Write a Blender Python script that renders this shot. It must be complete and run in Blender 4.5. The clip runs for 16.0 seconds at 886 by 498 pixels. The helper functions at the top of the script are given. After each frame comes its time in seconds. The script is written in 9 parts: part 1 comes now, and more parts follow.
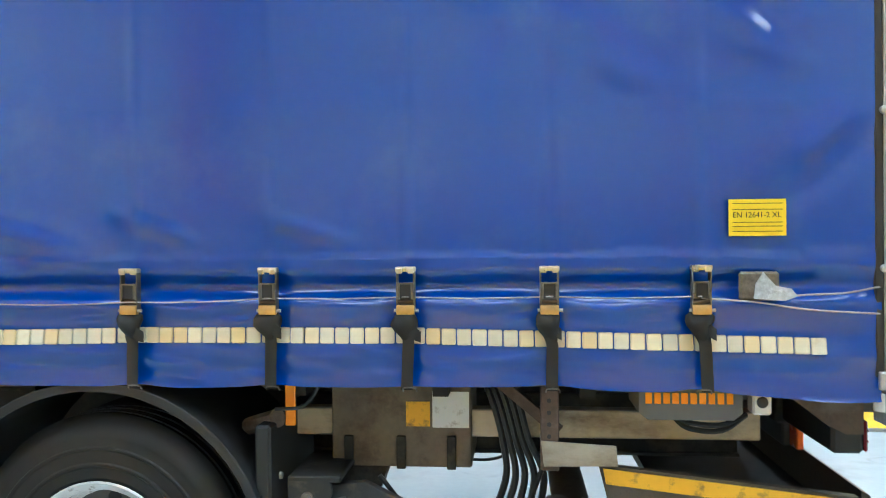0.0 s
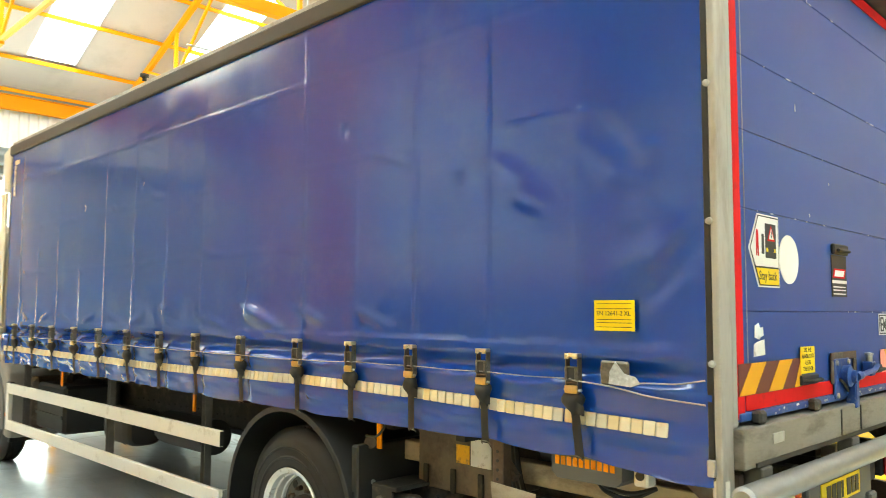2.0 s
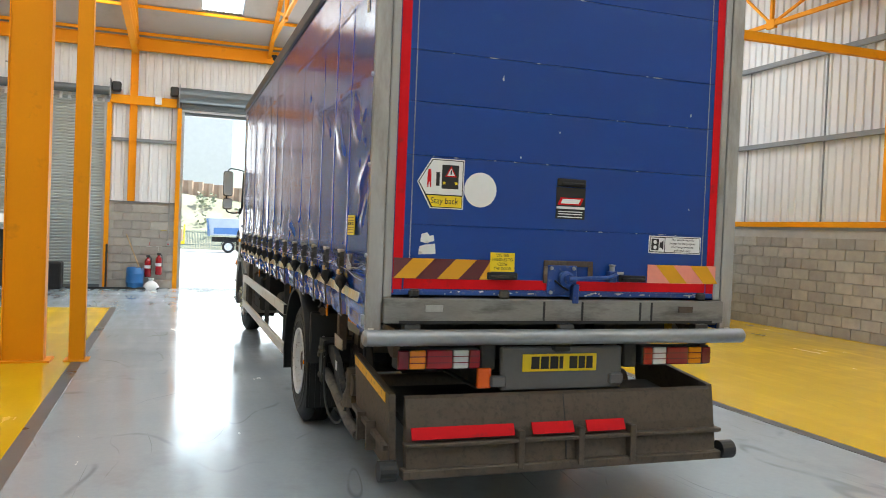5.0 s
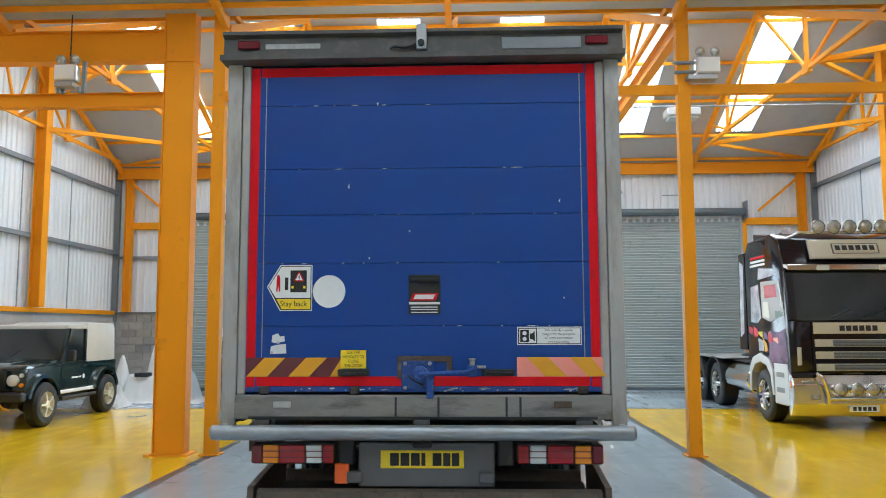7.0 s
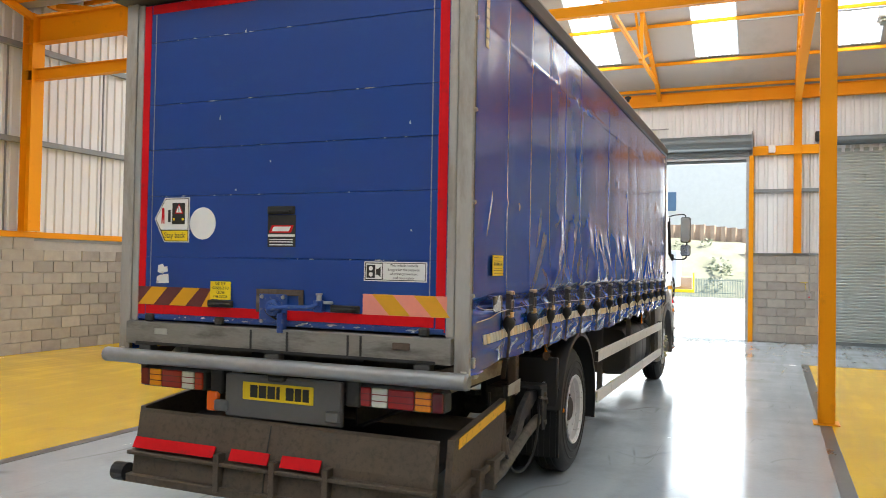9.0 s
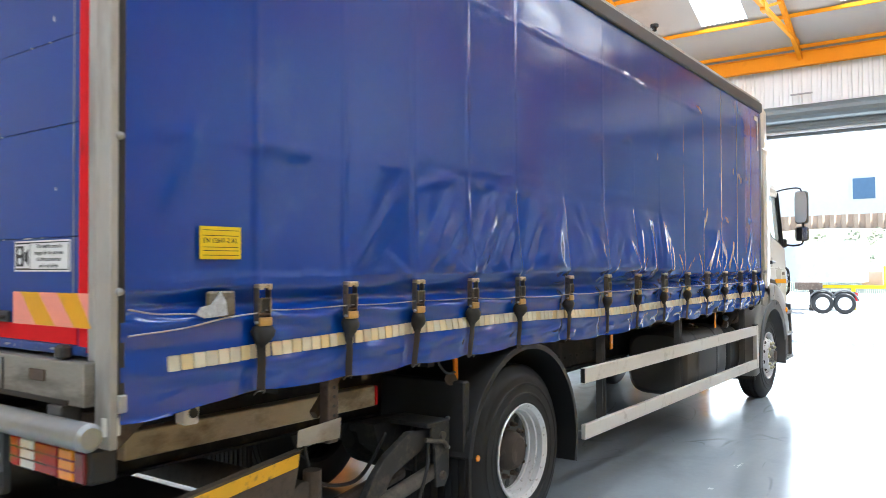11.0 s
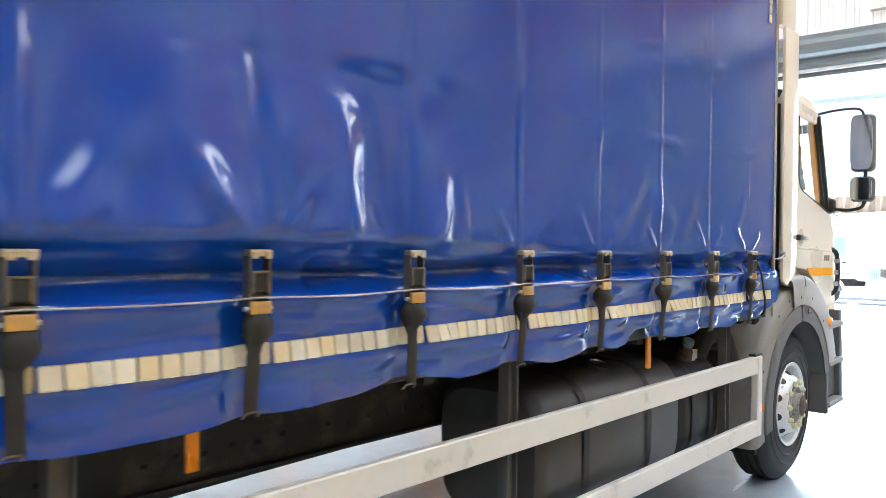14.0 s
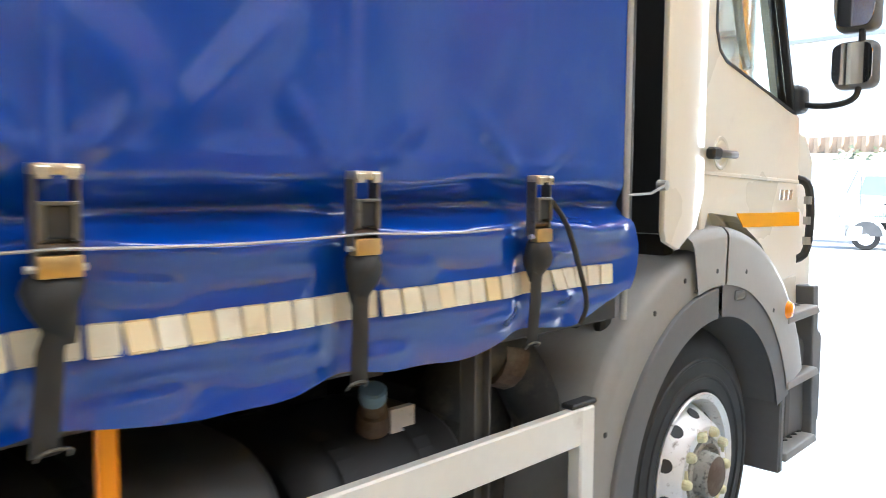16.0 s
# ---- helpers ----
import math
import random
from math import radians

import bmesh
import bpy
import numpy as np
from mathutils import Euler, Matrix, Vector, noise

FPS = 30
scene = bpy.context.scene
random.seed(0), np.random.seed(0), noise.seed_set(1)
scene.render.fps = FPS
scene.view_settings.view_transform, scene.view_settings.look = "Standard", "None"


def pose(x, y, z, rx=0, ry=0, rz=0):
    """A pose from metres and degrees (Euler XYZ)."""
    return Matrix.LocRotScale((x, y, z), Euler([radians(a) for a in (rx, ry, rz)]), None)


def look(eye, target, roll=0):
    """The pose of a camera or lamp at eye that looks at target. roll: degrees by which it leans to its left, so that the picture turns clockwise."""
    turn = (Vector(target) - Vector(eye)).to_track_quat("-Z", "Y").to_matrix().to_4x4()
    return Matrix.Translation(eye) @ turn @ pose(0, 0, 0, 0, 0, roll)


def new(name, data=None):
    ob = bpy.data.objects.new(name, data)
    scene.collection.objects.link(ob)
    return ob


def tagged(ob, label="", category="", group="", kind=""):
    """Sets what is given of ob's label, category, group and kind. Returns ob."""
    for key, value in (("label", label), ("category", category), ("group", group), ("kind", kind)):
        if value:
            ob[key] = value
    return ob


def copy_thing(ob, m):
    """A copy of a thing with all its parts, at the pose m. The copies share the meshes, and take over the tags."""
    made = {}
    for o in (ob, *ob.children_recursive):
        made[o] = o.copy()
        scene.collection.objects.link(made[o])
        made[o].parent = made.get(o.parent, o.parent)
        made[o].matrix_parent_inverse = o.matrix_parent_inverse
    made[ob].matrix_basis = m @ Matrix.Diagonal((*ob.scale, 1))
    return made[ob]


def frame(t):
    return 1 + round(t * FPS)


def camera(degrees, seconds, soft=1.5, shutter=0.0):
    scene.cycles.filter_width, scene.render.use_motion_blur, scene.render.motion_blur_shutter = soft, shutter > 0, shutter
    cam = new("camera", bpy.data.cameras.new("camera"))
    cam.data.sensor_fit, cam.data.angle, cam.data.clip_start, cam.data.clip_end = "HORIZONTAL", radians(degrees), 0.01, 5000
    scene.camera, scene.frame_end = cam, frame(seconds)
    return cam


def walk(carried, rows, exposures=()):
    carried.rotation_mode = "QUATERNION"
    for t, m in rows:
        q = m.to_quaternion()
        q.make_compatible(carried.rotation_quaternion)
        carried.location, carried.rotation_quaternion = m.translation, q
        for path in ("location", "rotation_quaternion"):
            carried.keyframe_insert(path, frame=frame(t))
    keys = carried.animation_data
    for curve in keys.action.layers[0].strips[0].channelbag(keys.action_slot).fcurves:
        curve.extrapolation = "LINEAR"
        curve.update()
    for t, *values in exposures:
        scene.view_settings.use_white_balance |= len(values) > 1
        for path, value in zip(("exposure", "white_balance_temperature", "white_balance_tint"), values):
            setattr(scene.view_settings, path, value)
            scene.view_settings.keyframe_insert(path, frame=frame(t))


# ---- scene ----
cam = camera(59.5, 16.0, soft=0.85, shutter=0.25)
PATH = [
    (0, (-1.213, -3.935, 1.697), (-1.399, -1.944, 1.688), -0.5),
    (0.5, (-0.553, -4.008, 1.746), (-1.23, -2.127, 1.813), 0.2),
    (1, (0.047, -4.081, 1.805), (-0.995, -2.377, 1.91), -0.2),
    (1.5, (0.649, -4.0, 1.882), (-0.61, -2.451, 2.008), -0.3),
    (1.6, (0.774, -3.983, 1.875), (-0.506, -2.452, 2.003), 0.4),
    (2, (1.298, -3.95, 1.801), (-0.113, -2.54, 1.957), 0.3),
    (2.5, (1.922, -3.887, 1.776), (0.377, -2.624, 1.902), 0.3),
    (3, (2.53, -3.824, 1.756), (0.919, -2.644, 1.858), 0.7),
    (3.5, (3.091, -3.652, 1.778), (1.427, -2.545, 1.863), 1.3),
    (3.7, (3.303, -3.542, 1.759), (1.602, -2.492, 1.836), 2.4),
    (5.8, (4.754, -1.309, 1.767), (2.798, -0.892, 1.757), 0.7),
    (6, (4.845, -1.042, 1.791), (2.875, -0.695, 1.819), 0.8),
    (6.4, (4.9, -0.503, 1.791), (2.91, -0.359, 1.931), 0.6),
    (6.5, (4.884, -0.382, 1.799), (2.894, -0.278, 1.965), 0.5),
    (7, (4.918, 0.317, 1.798), (2.929, 0.243, 1.996), -0.2),
    (7.5, (4.841, 0.979, 1.763), (2.864, 0.71, 1.896), 0.4),
    (8, (4.67, 1.66, 1.766), (2.727, 1.191, 1.856), 0.8),
    (8.2, (4.587, 1.92, 1.779), (2.663, 1.378, 1.856), 0.7),
    (10.3, (2.435, 3.616, 1.74), (0.751, 2.538, 1.769), 0.7),
    (10.5, (2.161, 3.658, 1.694), (0.503, 2.54, 1.726), 0.2),
    (11, (1.436, 3.65, 1.689), (-0.179, 2.472, 1.734), -0.3),
    (11.5, (0.684, 3.593, 1.678), (-0.904, 2.379, 1.752), -0.7),
    (12, (-0.078, 3.49, 1.677), (-1.639, 2.242, 1.746), -0.3),
    (12.5, (-0.849, 3.423, 1.673), (-2.381, 2.139, 1.741), 0.6),
    (13, (-1.624, 3.307, 1.668), (-3.132, 1.995, 1.729), 1.1),
    (13.5, (-2.447, 3.157, 1.673), (-3.947, 1.834, 1.702), 0.9),
    (14, (-3.233, 2.960, 1.645), (-4.729, 1.632, 1.632), 0.7),
    (14.5, (-4.056, 2.788, 1.615), (-5.560, 1.470, 1.576), 0.0),
    (15, (-4.807, 2.608, 1.604), (-6.300, 1.278, 1.542), -0.4),
    (15.5, (-5.562, 2.512, 1.598), (-7.031, 1.158, 1.493), 0.1),
    (16, (-6.316, 2.465, 1.592), (-7.741, 1.070, 1.436), 0.3),
]
walk(cam, [(t, look(eye, target, roll)) for t, eye, target, roll in PATH], [(0, 2.64, 5150, -6), (0.6, 2.86, 5900, -13), (1.3, 2.98, 7400, -13), (2.0, 2.66, 6900, -10), (2.6, 2.40, 6050, -3), (3.5, 1.92, 5500, 3), (6.0, 1.55, 6600, 2), (7, 1.55, 5450, 0), (7.6, 1.52, 5500, 5), (8.2, 1.5, 6500, 6), (10.5, 1.96, 5850, 5), (12.5, 2.30, 5630, 4), (16, 2.44, 5850, 6)])

# ---- world and light ----
world = bpy.data.worlds.new("world")
scene.world = world
world.use_nodes = True
wn = world.node_tree
sky = wn.nodes.new("ShaderNodeTexSky")
sky.sky_type, sky.sun_disc = "NISHITA", False
sky.sun_elevation, sky.sun_rotation = radians(57), radians(359)
sky.air_density, sky.dust_density, sky.ozone_density = 1.0, 2.0, 1.0
wn.links.new(sky.outputs[0], wn.nodes["Background"].inputs[0])
wn.nodes["Background"].inputs[1].default_value = 0.115

sun_lamp = bpy.data.lights.new("sun", "SUN")
sun_lamp.energy, sun_lamp.angle, sun_lamp.color = 3.9, radians(3), (1.0, 0.96, 0.9)
sun = new("sun", sun_lamp)
sun.matrix_world = look((-35, 40, 62), (-34, 0, 0))

SLOPE, SLOPE_B, EAVE, WALL_X, MID_X, BACK_X, SIDE_Y = 0.43, 0.29, 6.42, -17.16, -6.14, 9.0, 10.0
RIDGE_A, RIDGE_B = (WALL_X + MID_X) / 2, (MID_X + BACK_X) / 2


def roof_z(x):
    """Height of the roof's underside at x: two spans with a valley over the columns."""
    if x < MID_X:
        return EAVE + SLOPE * (RIDGE_A - WALL_X - abs(x - RIDGE_A))
    return EAVE + SLOPE_B * (RIDGE_B - MID_X - abs(x - RIDGE_B))


SKY_Y = [-7.1, -4.2, -1.3, 1.5, 4.5, 7.4]
SKYLIGHTS = []
for y in SKY_Y:
    SKYLIGHTS += [(-15.9, -11.9, y), (-11.4, -7.4, y), (-4.6, 0.6, y), (2.4, 7.4, y)]
for x0, x1, y in SKYLIGHTS:
    lamp = bpy.data.lights.new("skylight_light", "AREA")
    xm = (x0 + x1) / 2
    rise = roof_z(x1) - roof_z(x0)
    lamp.shape, lamp.size, lamp.size_y = "RECTANGLE", math.hypot(x1 - x0, rise) - 0.02, 0.98
    lamp.energy, lamp.color = (5.6 if x1 < MID_X else 2.7) * (x1 - x0), (0.93, 0.97, 1.0)
    ob = new("skylight_light", lamp)
    ob.matrix_world = Matrix.Translation((xm, y, (roof_z(x0) + roof_z(x1)) / 2 - 0.01)) @ Matrix.Rotation(-math.atan2(rise, x1 - x0), 4, "Y")
door_lamp = bpy.data.lights.new("doorway_light", "AREA")
door_lamp.shape, door_lamp.size, door_lamp.size_y, door_lamp.energy, door_lamp.color = "RECTANGLE", 4.5, 4.3, 90.0, (0.96, 0.98, 1.0)
new("doorway_light", door_lamp).matrix_world = look((WALL_X - 0.35, 0.03, 2.35), (0, 0.03, 2.0))

# ---- materials ----


def nodes_of(m):
    return m.node_tree.nodes, m.node_tree.links


def paint(name, rgb, rough=0.5, metal=0.0, var=0.12, scale=1.5, fine=40.0, bump=0.05, dirt=None, dirt_amount=0.0, dirt_scale=3.0, spec=0.5, coat=0.0, rvar=0.1, island=False, stretch=(1, 1, 1), coat_rough=0.05):
    """A painted or raw surface: colour varied at two scales, dirt in patches, fine relief."""
    m = bpy.data.materials.new(name)
    m.use_nodes = True
    n, l = nodes_of(m)
    b = n["Principled BSDF"]
    b.inputs["Metallic"].default_value = metal
    b.inputs["Specular IOR Level"].default_value = spec
    b.inputs["Coat Weight"].default_value = coat
    b.inputs["Coat Roughness"].default_value = coat_rough
    tc = n.new("ShaderNodeTexCoord")
    mp = n.new("ShaderNodeMapping")
    mp.inputs["Scale"].default_value = stretch
    l.new(tc.outputs["Object"], mp.inputs[0])
    vec = mp.outputs[0]
    info = n.new("ShaderNodeObjectInfo")
    add = n.new("ShaderNodeVectorMath")
    add.operation = "ADD"
    mul = n.new("ShaderNodeVectorMath")
    mul.operation = "SCALE"
    mul.inputs[0].default_value = (37.0, 17.0, 23.0)
    l.new(info.outputs["Random"], mul.inputs["Scale"])
    l.new(vec, add.inputs[0])
    l.new(mul.outputs[0], add.inputs[1])
    vec = add.outputs[0]
    n1 = n.new("ShaderNodeTexNoise")
    n1.inputs["Scale"].default_value, n1.inputs["Detail"].default_value = scale, 5
    n2 = n.new("ShaderNodeTexNoise")
    n2.inputs["Scale"].default_value, n2.inputs["Detail"].default_value = fine, 3
    for k in (n1, n2):
        l.new(vec, k.inputs["Vector"])
    mix = n.new("ShaderNodeMath")
    mix.operation = "MULTIPLY_ADD"
    l.new(n1.outputs[0], mix.inputs[0])
    mix.inputs[1].default_value = 0.7
    half = n.new("ShaderNodeMath")
    half.operation = "MULTIPLY"
    l.new(n2.outputs[0], half.inputs[0])
    half.inputs[1].default_value = 0.3
    l.new(half.outputs[0], mix.inputs[2])
    ramp = n.new("ShaderNodeValToRGB")
    lo = [max(0, c * (1 - var)) for c in rgb]
    hi = [min(1, c * (1 + var)) for c in rgb]
    ramp.color_ramp.elements[0].position, ramp.color_ramp.elements[0].color = 0.3, (*lo, 1)
    ramp.color_ramp.elements[1].position, ramp.color_ramp.elements[1].color = 0.7, (*hi, 1)
    l.new(mix.outputs[0], ramp.inputs[0])
    col = ramp.outputs[0]
    if island:
        hsv = n.new("ShaderNodeHueSaturation")
        mr = n.new("ShaderNodeMapRange")
        mr.inputs[3].default_value, mr.inputs[4].default_value = 0.82, 1.16
        l.new(info.outputs["Random"], mr.inputs[0])
        l.new(mr.outputs[0], hsv.inputs["Value"])
        l.new(col, hsv.inputs["Color"])
        col = hsv.outputs[0]
    if dirt:
        n3 = n.new("ShaderNodeTexNoise")
        n3.inputs["Scale"].default_value, n3.inputs["Detail"].default_value, n3.inputs["Roughness"].default_value = dirt_scale, 8, 0.65
        l.new(vec, n3.inputs["Vector"])
        r3 = n.new("ShaderNodeValToRGB")
        r3.color_ramp.elements[0].position, r3.color_ramp.elements[0].color = 0.62 - 0.35 * dirt_amount, (0, 0, 0, 1)
        r3.color_ramp.elements[1].position, r3.color_ramp.elements[1].color = 0.80 - 0.30 * dirt_amount, (1, 1, 1, 1)
        l.new(n3.outputs[0], r3.inputs[0])
        mx = n.new("ShaderNodeMix")
        mx.data_type = "RGBA"
        l.new(r3.outputs[0], mx.inputs[0])
        l.new(col, mx.inputs[6])
        mx.inputs[7].default_value = (*dirt, 1)
        col = mx.outputs[2]
    l.new(col, b.inputs["Base Color"])
    mr2 = n.new("ShaderNodeMapRange")
    mr2.inputs[3].default_value, mr2.inputs[4].default_value = max(0.02, rough - rvar), min(1, rough + rvar)
    l.new(n1.outputs[0], mr2.inputs[0])
    l.new(mr2.outputs[0], b.inputs["Roughness"])
    if bump:
        bp = n.new("ShaderNodeBump")
        bp.inputs["Strength"].default_value, bp.inputs["Distance"].default_value = bump, 0.01
        l.new(mix.outputs[0], bp.inputs["Height"])
        l.new(bp.outputs[0], b.inputs["Normal"])
    return m


M = {}
M["epoxy"] = paint("epoxy_grey", (0.385, 0.437, 0.48), 0.16, var=0.07, scale=0.7, fine=25, bump=0.02, dirt=(0.32, 0.355, 0.385), dirt_amount=0.22, dirt_scale=1.2, rvar=0.08, spec=0.6)
M["yellow_floor"] = paint("epoxy_yellow", (0.82, 0.51, 0.012), 0.15, var=0.06, scale=0.8, fine=20, bump=0.02, dirt=(0.68, 0.42, 0.02), dirt_amount=0.12, dirt_scale=1.5, rvar=0.07, spec=0.6)


def scuffed(m, mark, amount):
    """Walked and driven-on floor paint: curved tyre scuffs and streaks worn in the gloss."""
    n, l = nodes_of(m)
    b = n["Principled BSDF"]
    tc = n.new("ShaderNodeTexCoord")

    def tex(scale, detail, stretch, shift, distortion=0.0):
        mp = n.new("ShaderNodeMapping")
        mp.inputs["Scale"].default_value = stretch
        mp.inputs["Location"].default_value = shift
        l.new(tc.outputs["Object"], mp.inputs[0])
        t = n.new("ShaderNodeTexNoise")
        t.inputs["Scale"].default_value, t.inputs["Detail"].default_value, t.inputs["Distortion"].default_value = scale, detail, distortion
        l.new(mp.outputs[0], t.inputs["Vector"])
        return t.outputs[0]

    def calc(op, *args):
        k = n.new("ShaderNodeMath")
        k.operation = op
        for i, v in enumerate(args):
            if isinstance(v, (int, float)):
                k.inputs[i].default_value = v
            else:
                l.new(v, k.inputs[i])
        return k.outputs[0]

    def span(v, lo, hi, to0, to1):
        k = n.new("ShaderNodeMapRange")
        l.new(v, k.inputs[0])
        for i, q in enumerate((lo, hi, to0, to1)):
            k.inputs[i + 1].default_value = q
        return k.outputs[0]
    line = calc("ABSOLUTE", calc("SUBTRACT", tex(0.55, 2.0, (0.6, 1.2, 1), (3, 7, 0), 0.5), 0.5))
    line2 = calc("ABSOLUTE", calc("SUBTRACT", tex(0.9, 1.0, (0.35, 1.6, 1), (11, 2, 0), 0.8), 0.52))
    thin = calc("MAXIMUM", span(line, 0.002, 0.010, 1.0, 0.0), span(line2, 0.001, 0.007, 1.0, 0.0))
    broken = span(tex(1.3, 5.0, (1, 1, 1), (5, 5, 0)), 0.50, 0.62, 0.0, 1.0)
    smear = span(tex(1.1, 7.0, (0.5, 2.6, 1), (1, 9, 0), 0.4), 0.60, 0.85, 0.0, 0.22)
    fac = calc("MULTIPLY", calc("MAXIMUM", calc("MULTIPLY", thin, broken), smear), amount)
    mx = n.new("ShaderNodeMix")
    mx.data_type = "RGBA"
    l.new(fac, mx.inputs[0])
    l.new(b.inputs["Base Color"].links[0].from_socket, mx.inputs[6])
    mx.inputs[7].default_value = (*mark, 1)
    l.new(mx.outputs[2], b.inputs["Base Color"])
    streak = span(tex(1.6, 8.0, (0.4, 3.2, 1), (2, 4, 0), 0.3), 0.35, 0.7, -0.05, 0.08)
    wipe = span(tex(0.7, 6.0, (2.4, 0.5, 1), (8, 1, 0), 0.6), 0.4, 0.7, -0.03, 0.06)
    l.new(calc("MAXIMUM", calc("ADD", calc("ADD", b.inputs["Roughness"].links[0].from_socket, streak), wipe), 0.05), b.inputs["Roughness"])


scuffed(M["epoxy"], (0.16, 0.175, 0.19), 0.5)
scuffed(M["yellow_floor"], (0.45, 0.28, 0.03), 0.15)
M["line"] = paint("line_dark", (0.11, 0.11, 0.11), 0.3, var=0.15)
M["concrete"] = paint("yard_concrete", (0.5, 0.49, 0.46), 0.8, var=0.12, scale=0.3, fine=8, dirt=(0.36, 0.35, 0.33), dirt_amount=0.3, dirt_scale=0.25)
M["orange"] = paint("steel_orange", (0.82, 0.32, 0.002), 0.58, var=0.04, scale=1.0, bump=0.03, dirt=(0.62, 0.24, 0.01), dirt_amount=0.02, dirt_scale=4, spec=0.22)
M["clad"] = paint("cladding_white", (0.74, 0.75, 0.765), 0.45, var=0.04, scale=0.5, dirt=(0.6, 0.59, 0.56), dirt_amount=0.2, dirt_scale=0.8, stretch=(1, 1, 0.25))
M["roof"] = paint("roof_sheet", (0.46, 0.455, 0.445), 0.6, var=0.05, scale=0.6, dirt=(0.38, 0.37, 0.355), dirt_amount=0.2, dirt_scale=0.7)
M["grey_steel"] = paint("rail_grey", (0.22, 0.235, 0.25), 0.5, var=0.1, metal=0.0)
M["galv"] = paint("galvanised", (0.40, 0.41, 0.42), 0.45, metal=0.5, var=0.12, scale=6, fine=30)
M["shutter"] = paint("shutter_slat", (0.42, 0.46, 0.45), 0.4, metal=0.25, var=0.06, scale=1, dirt=(0.3, 0.32, 0.31), dirt_amount=0.15)
M["shutter_dark"] = paint("shutter_roll", (0.13, 0.15, 0.16), 0.45, metal=0.3, var=0.1)
M["block"] = paint("concrete_block", (0.36, 0.335, 0.30), 0.9, var=0.16, scale=6, fine=90, bump=0.35, island=True)
M["mortar"] = paint("mortar", (0.42, 0.40, 0.37), 0.95, var=0.1, scale=8, fine=100, bump=0.3)
# the greyer dirt patches put the sheet's hazy sheen into its colour
M["curtain"] = paint("pvc_blue", (0.004, 0.051, 0.345), 0.14, var=0.08, scale=0.8, fine=300, bump=0.012, dirt=(0.020, 0.075, 0.34), dirt_amount=0.16, dirt_scale=1.3, rvar=0.04, spec=0.8)
M["door_blue"] = paint("shutter_blue", (0.002, 0.045, 0.26), 0.34, var=0.07, scale=1.2, fine=60, bump=0.03, dirt=(0.006, 0.058, 0.26), dirt_amount=0.15, dirt_scale=3, stretch=(1, 1, 2.5), spec=0.5)
M["red_tape"] = paint("red_tape", (0.60, 0.006, 0.012), 0.6, var=0.1, dirt=(0.3, 0.02, 0.02), dirt_amount=0.12, dirt_scale=12, spec=0.15)
M["alu"] = paint("aluminium_dull", (0.39, 0.385, 0.37), 0.5, metal=0.35, var=0.12, scale=3, fine=50, dirt=(0.25, 0.23, 0.2), dirt_amount=0.3, dirt_scale=5, stretch=(1, 1, 0.3))
M["alu_dark"] = paint("aluminium_grimy", (0.085, 0.082, 0.078), 0.6, metal=0.25, var=0.15, scale=4, fine=60, dirt=(0.13, 0.12, 0.11), dirt_amount=0.35, dirt_scale=6)
M["rail_cream"] = paint("guard_cream", (0.70, 0.685, 0.635), 0.42, metal=0.1, var=0.05, scale=2, dirt=(0.42, 0.38, 0.32), dirt_amount=0.15, dirt_scale=6)
M["rail_brown"] = paint("rail_brown", (0.05, 0.046, 0.042), 0.5, metal=0.2, var=0.15, scale=4, stretch=(0.3, 1, 1))
M["buffer"] = paint("buffer_metal", (0.30, 0.315, 0.33), 0.36, metal=0.6, var=0.2, scale=3, fine=40, dirt=(0.36, 0.36, 0.35), dirt_amount=0.2, dirt_scale=9, stretch=(1, 0.4, 1))
M["wing_grey"] = paint("wing_grey", (0.25, 0.243, 0.23), 0.5, var=0.08, scale=3)
M["wing_light"] = paint("wing_light", (0.31, 0.305, 0.29), 0.45, var=0.06, scale=3, metal=0.1)
M["stripe_gold"] = paint("stripe_gold", (0.84, 0.38, 0.001), 0.6, var=0.04, spec=0.12)
M["rim_dark"] = paint("rim_dusty", (0.13, 0.128, 0.125), 0.5, metal=0.3, var=0.2, scale=6, dirt=(0.07, 0.055, 0.045), dirt_amount=0.35, dirt_scale=9)
M["hub_dark"] = paint("hub_grime", (0.055, 0.04, 0.03), 0.7, var=0.3, scale=9, dirt=(0.12, 0.10, 0.08), dirt_amount=0.2, dirt_scale=12)
M["alu_stained"] = paint("alu_stained", (0.36, 0.33, 0.28), 0.5, metal=0.2, var=0.15, scale=3, dirt=(0.16, 0.12, 0.08), dirt_amount=0.35, dirt_scale=5, stretch=(0.5, 1, 1))
M["tank_black"] = paint("tank_black", (0.055, 0.053, 0.05), 0.45, var=0.15, scale=3)
M["sill_grey"] = paint("sill_grey", (0.235, 0.228, 0.212), 0.5, metal=0.25, var=0.18, scale=4, fine=60, dirt=(0.10, 0.09, 0.08), dirt_amount=0.35, dirt_scale=5, stretch=(1, 0.5, 2))
M["beam_tan"] = paint("beam_tan", (0.52, 0.44, 0.32), 0.5, metal=0.1, var=0.15, scale=3, dirt=(0.20, 0.15, 0.10), dirt_amount=0.35, dirt_scale=6, stretch=(0.5, 1, 1))
M["lift_pale"] = paint("lift_pale", (0.12, 0.105, 0.085), 0.7, var=0.3, scale=9, fine=90, dirt=(0.06, 0.05, 0.04), dirt_amount=0.4, dirt_scale=14, bump=0.2)
M["arm_grey"] = paint("arm_grey", (0.028, 0.028, 0.028), 0.6, var=0.25, scale=9, dirt=(0.10, 0.085, 0.065), dirt_amount=0.3, dirt_scale=12, bump=0.15)
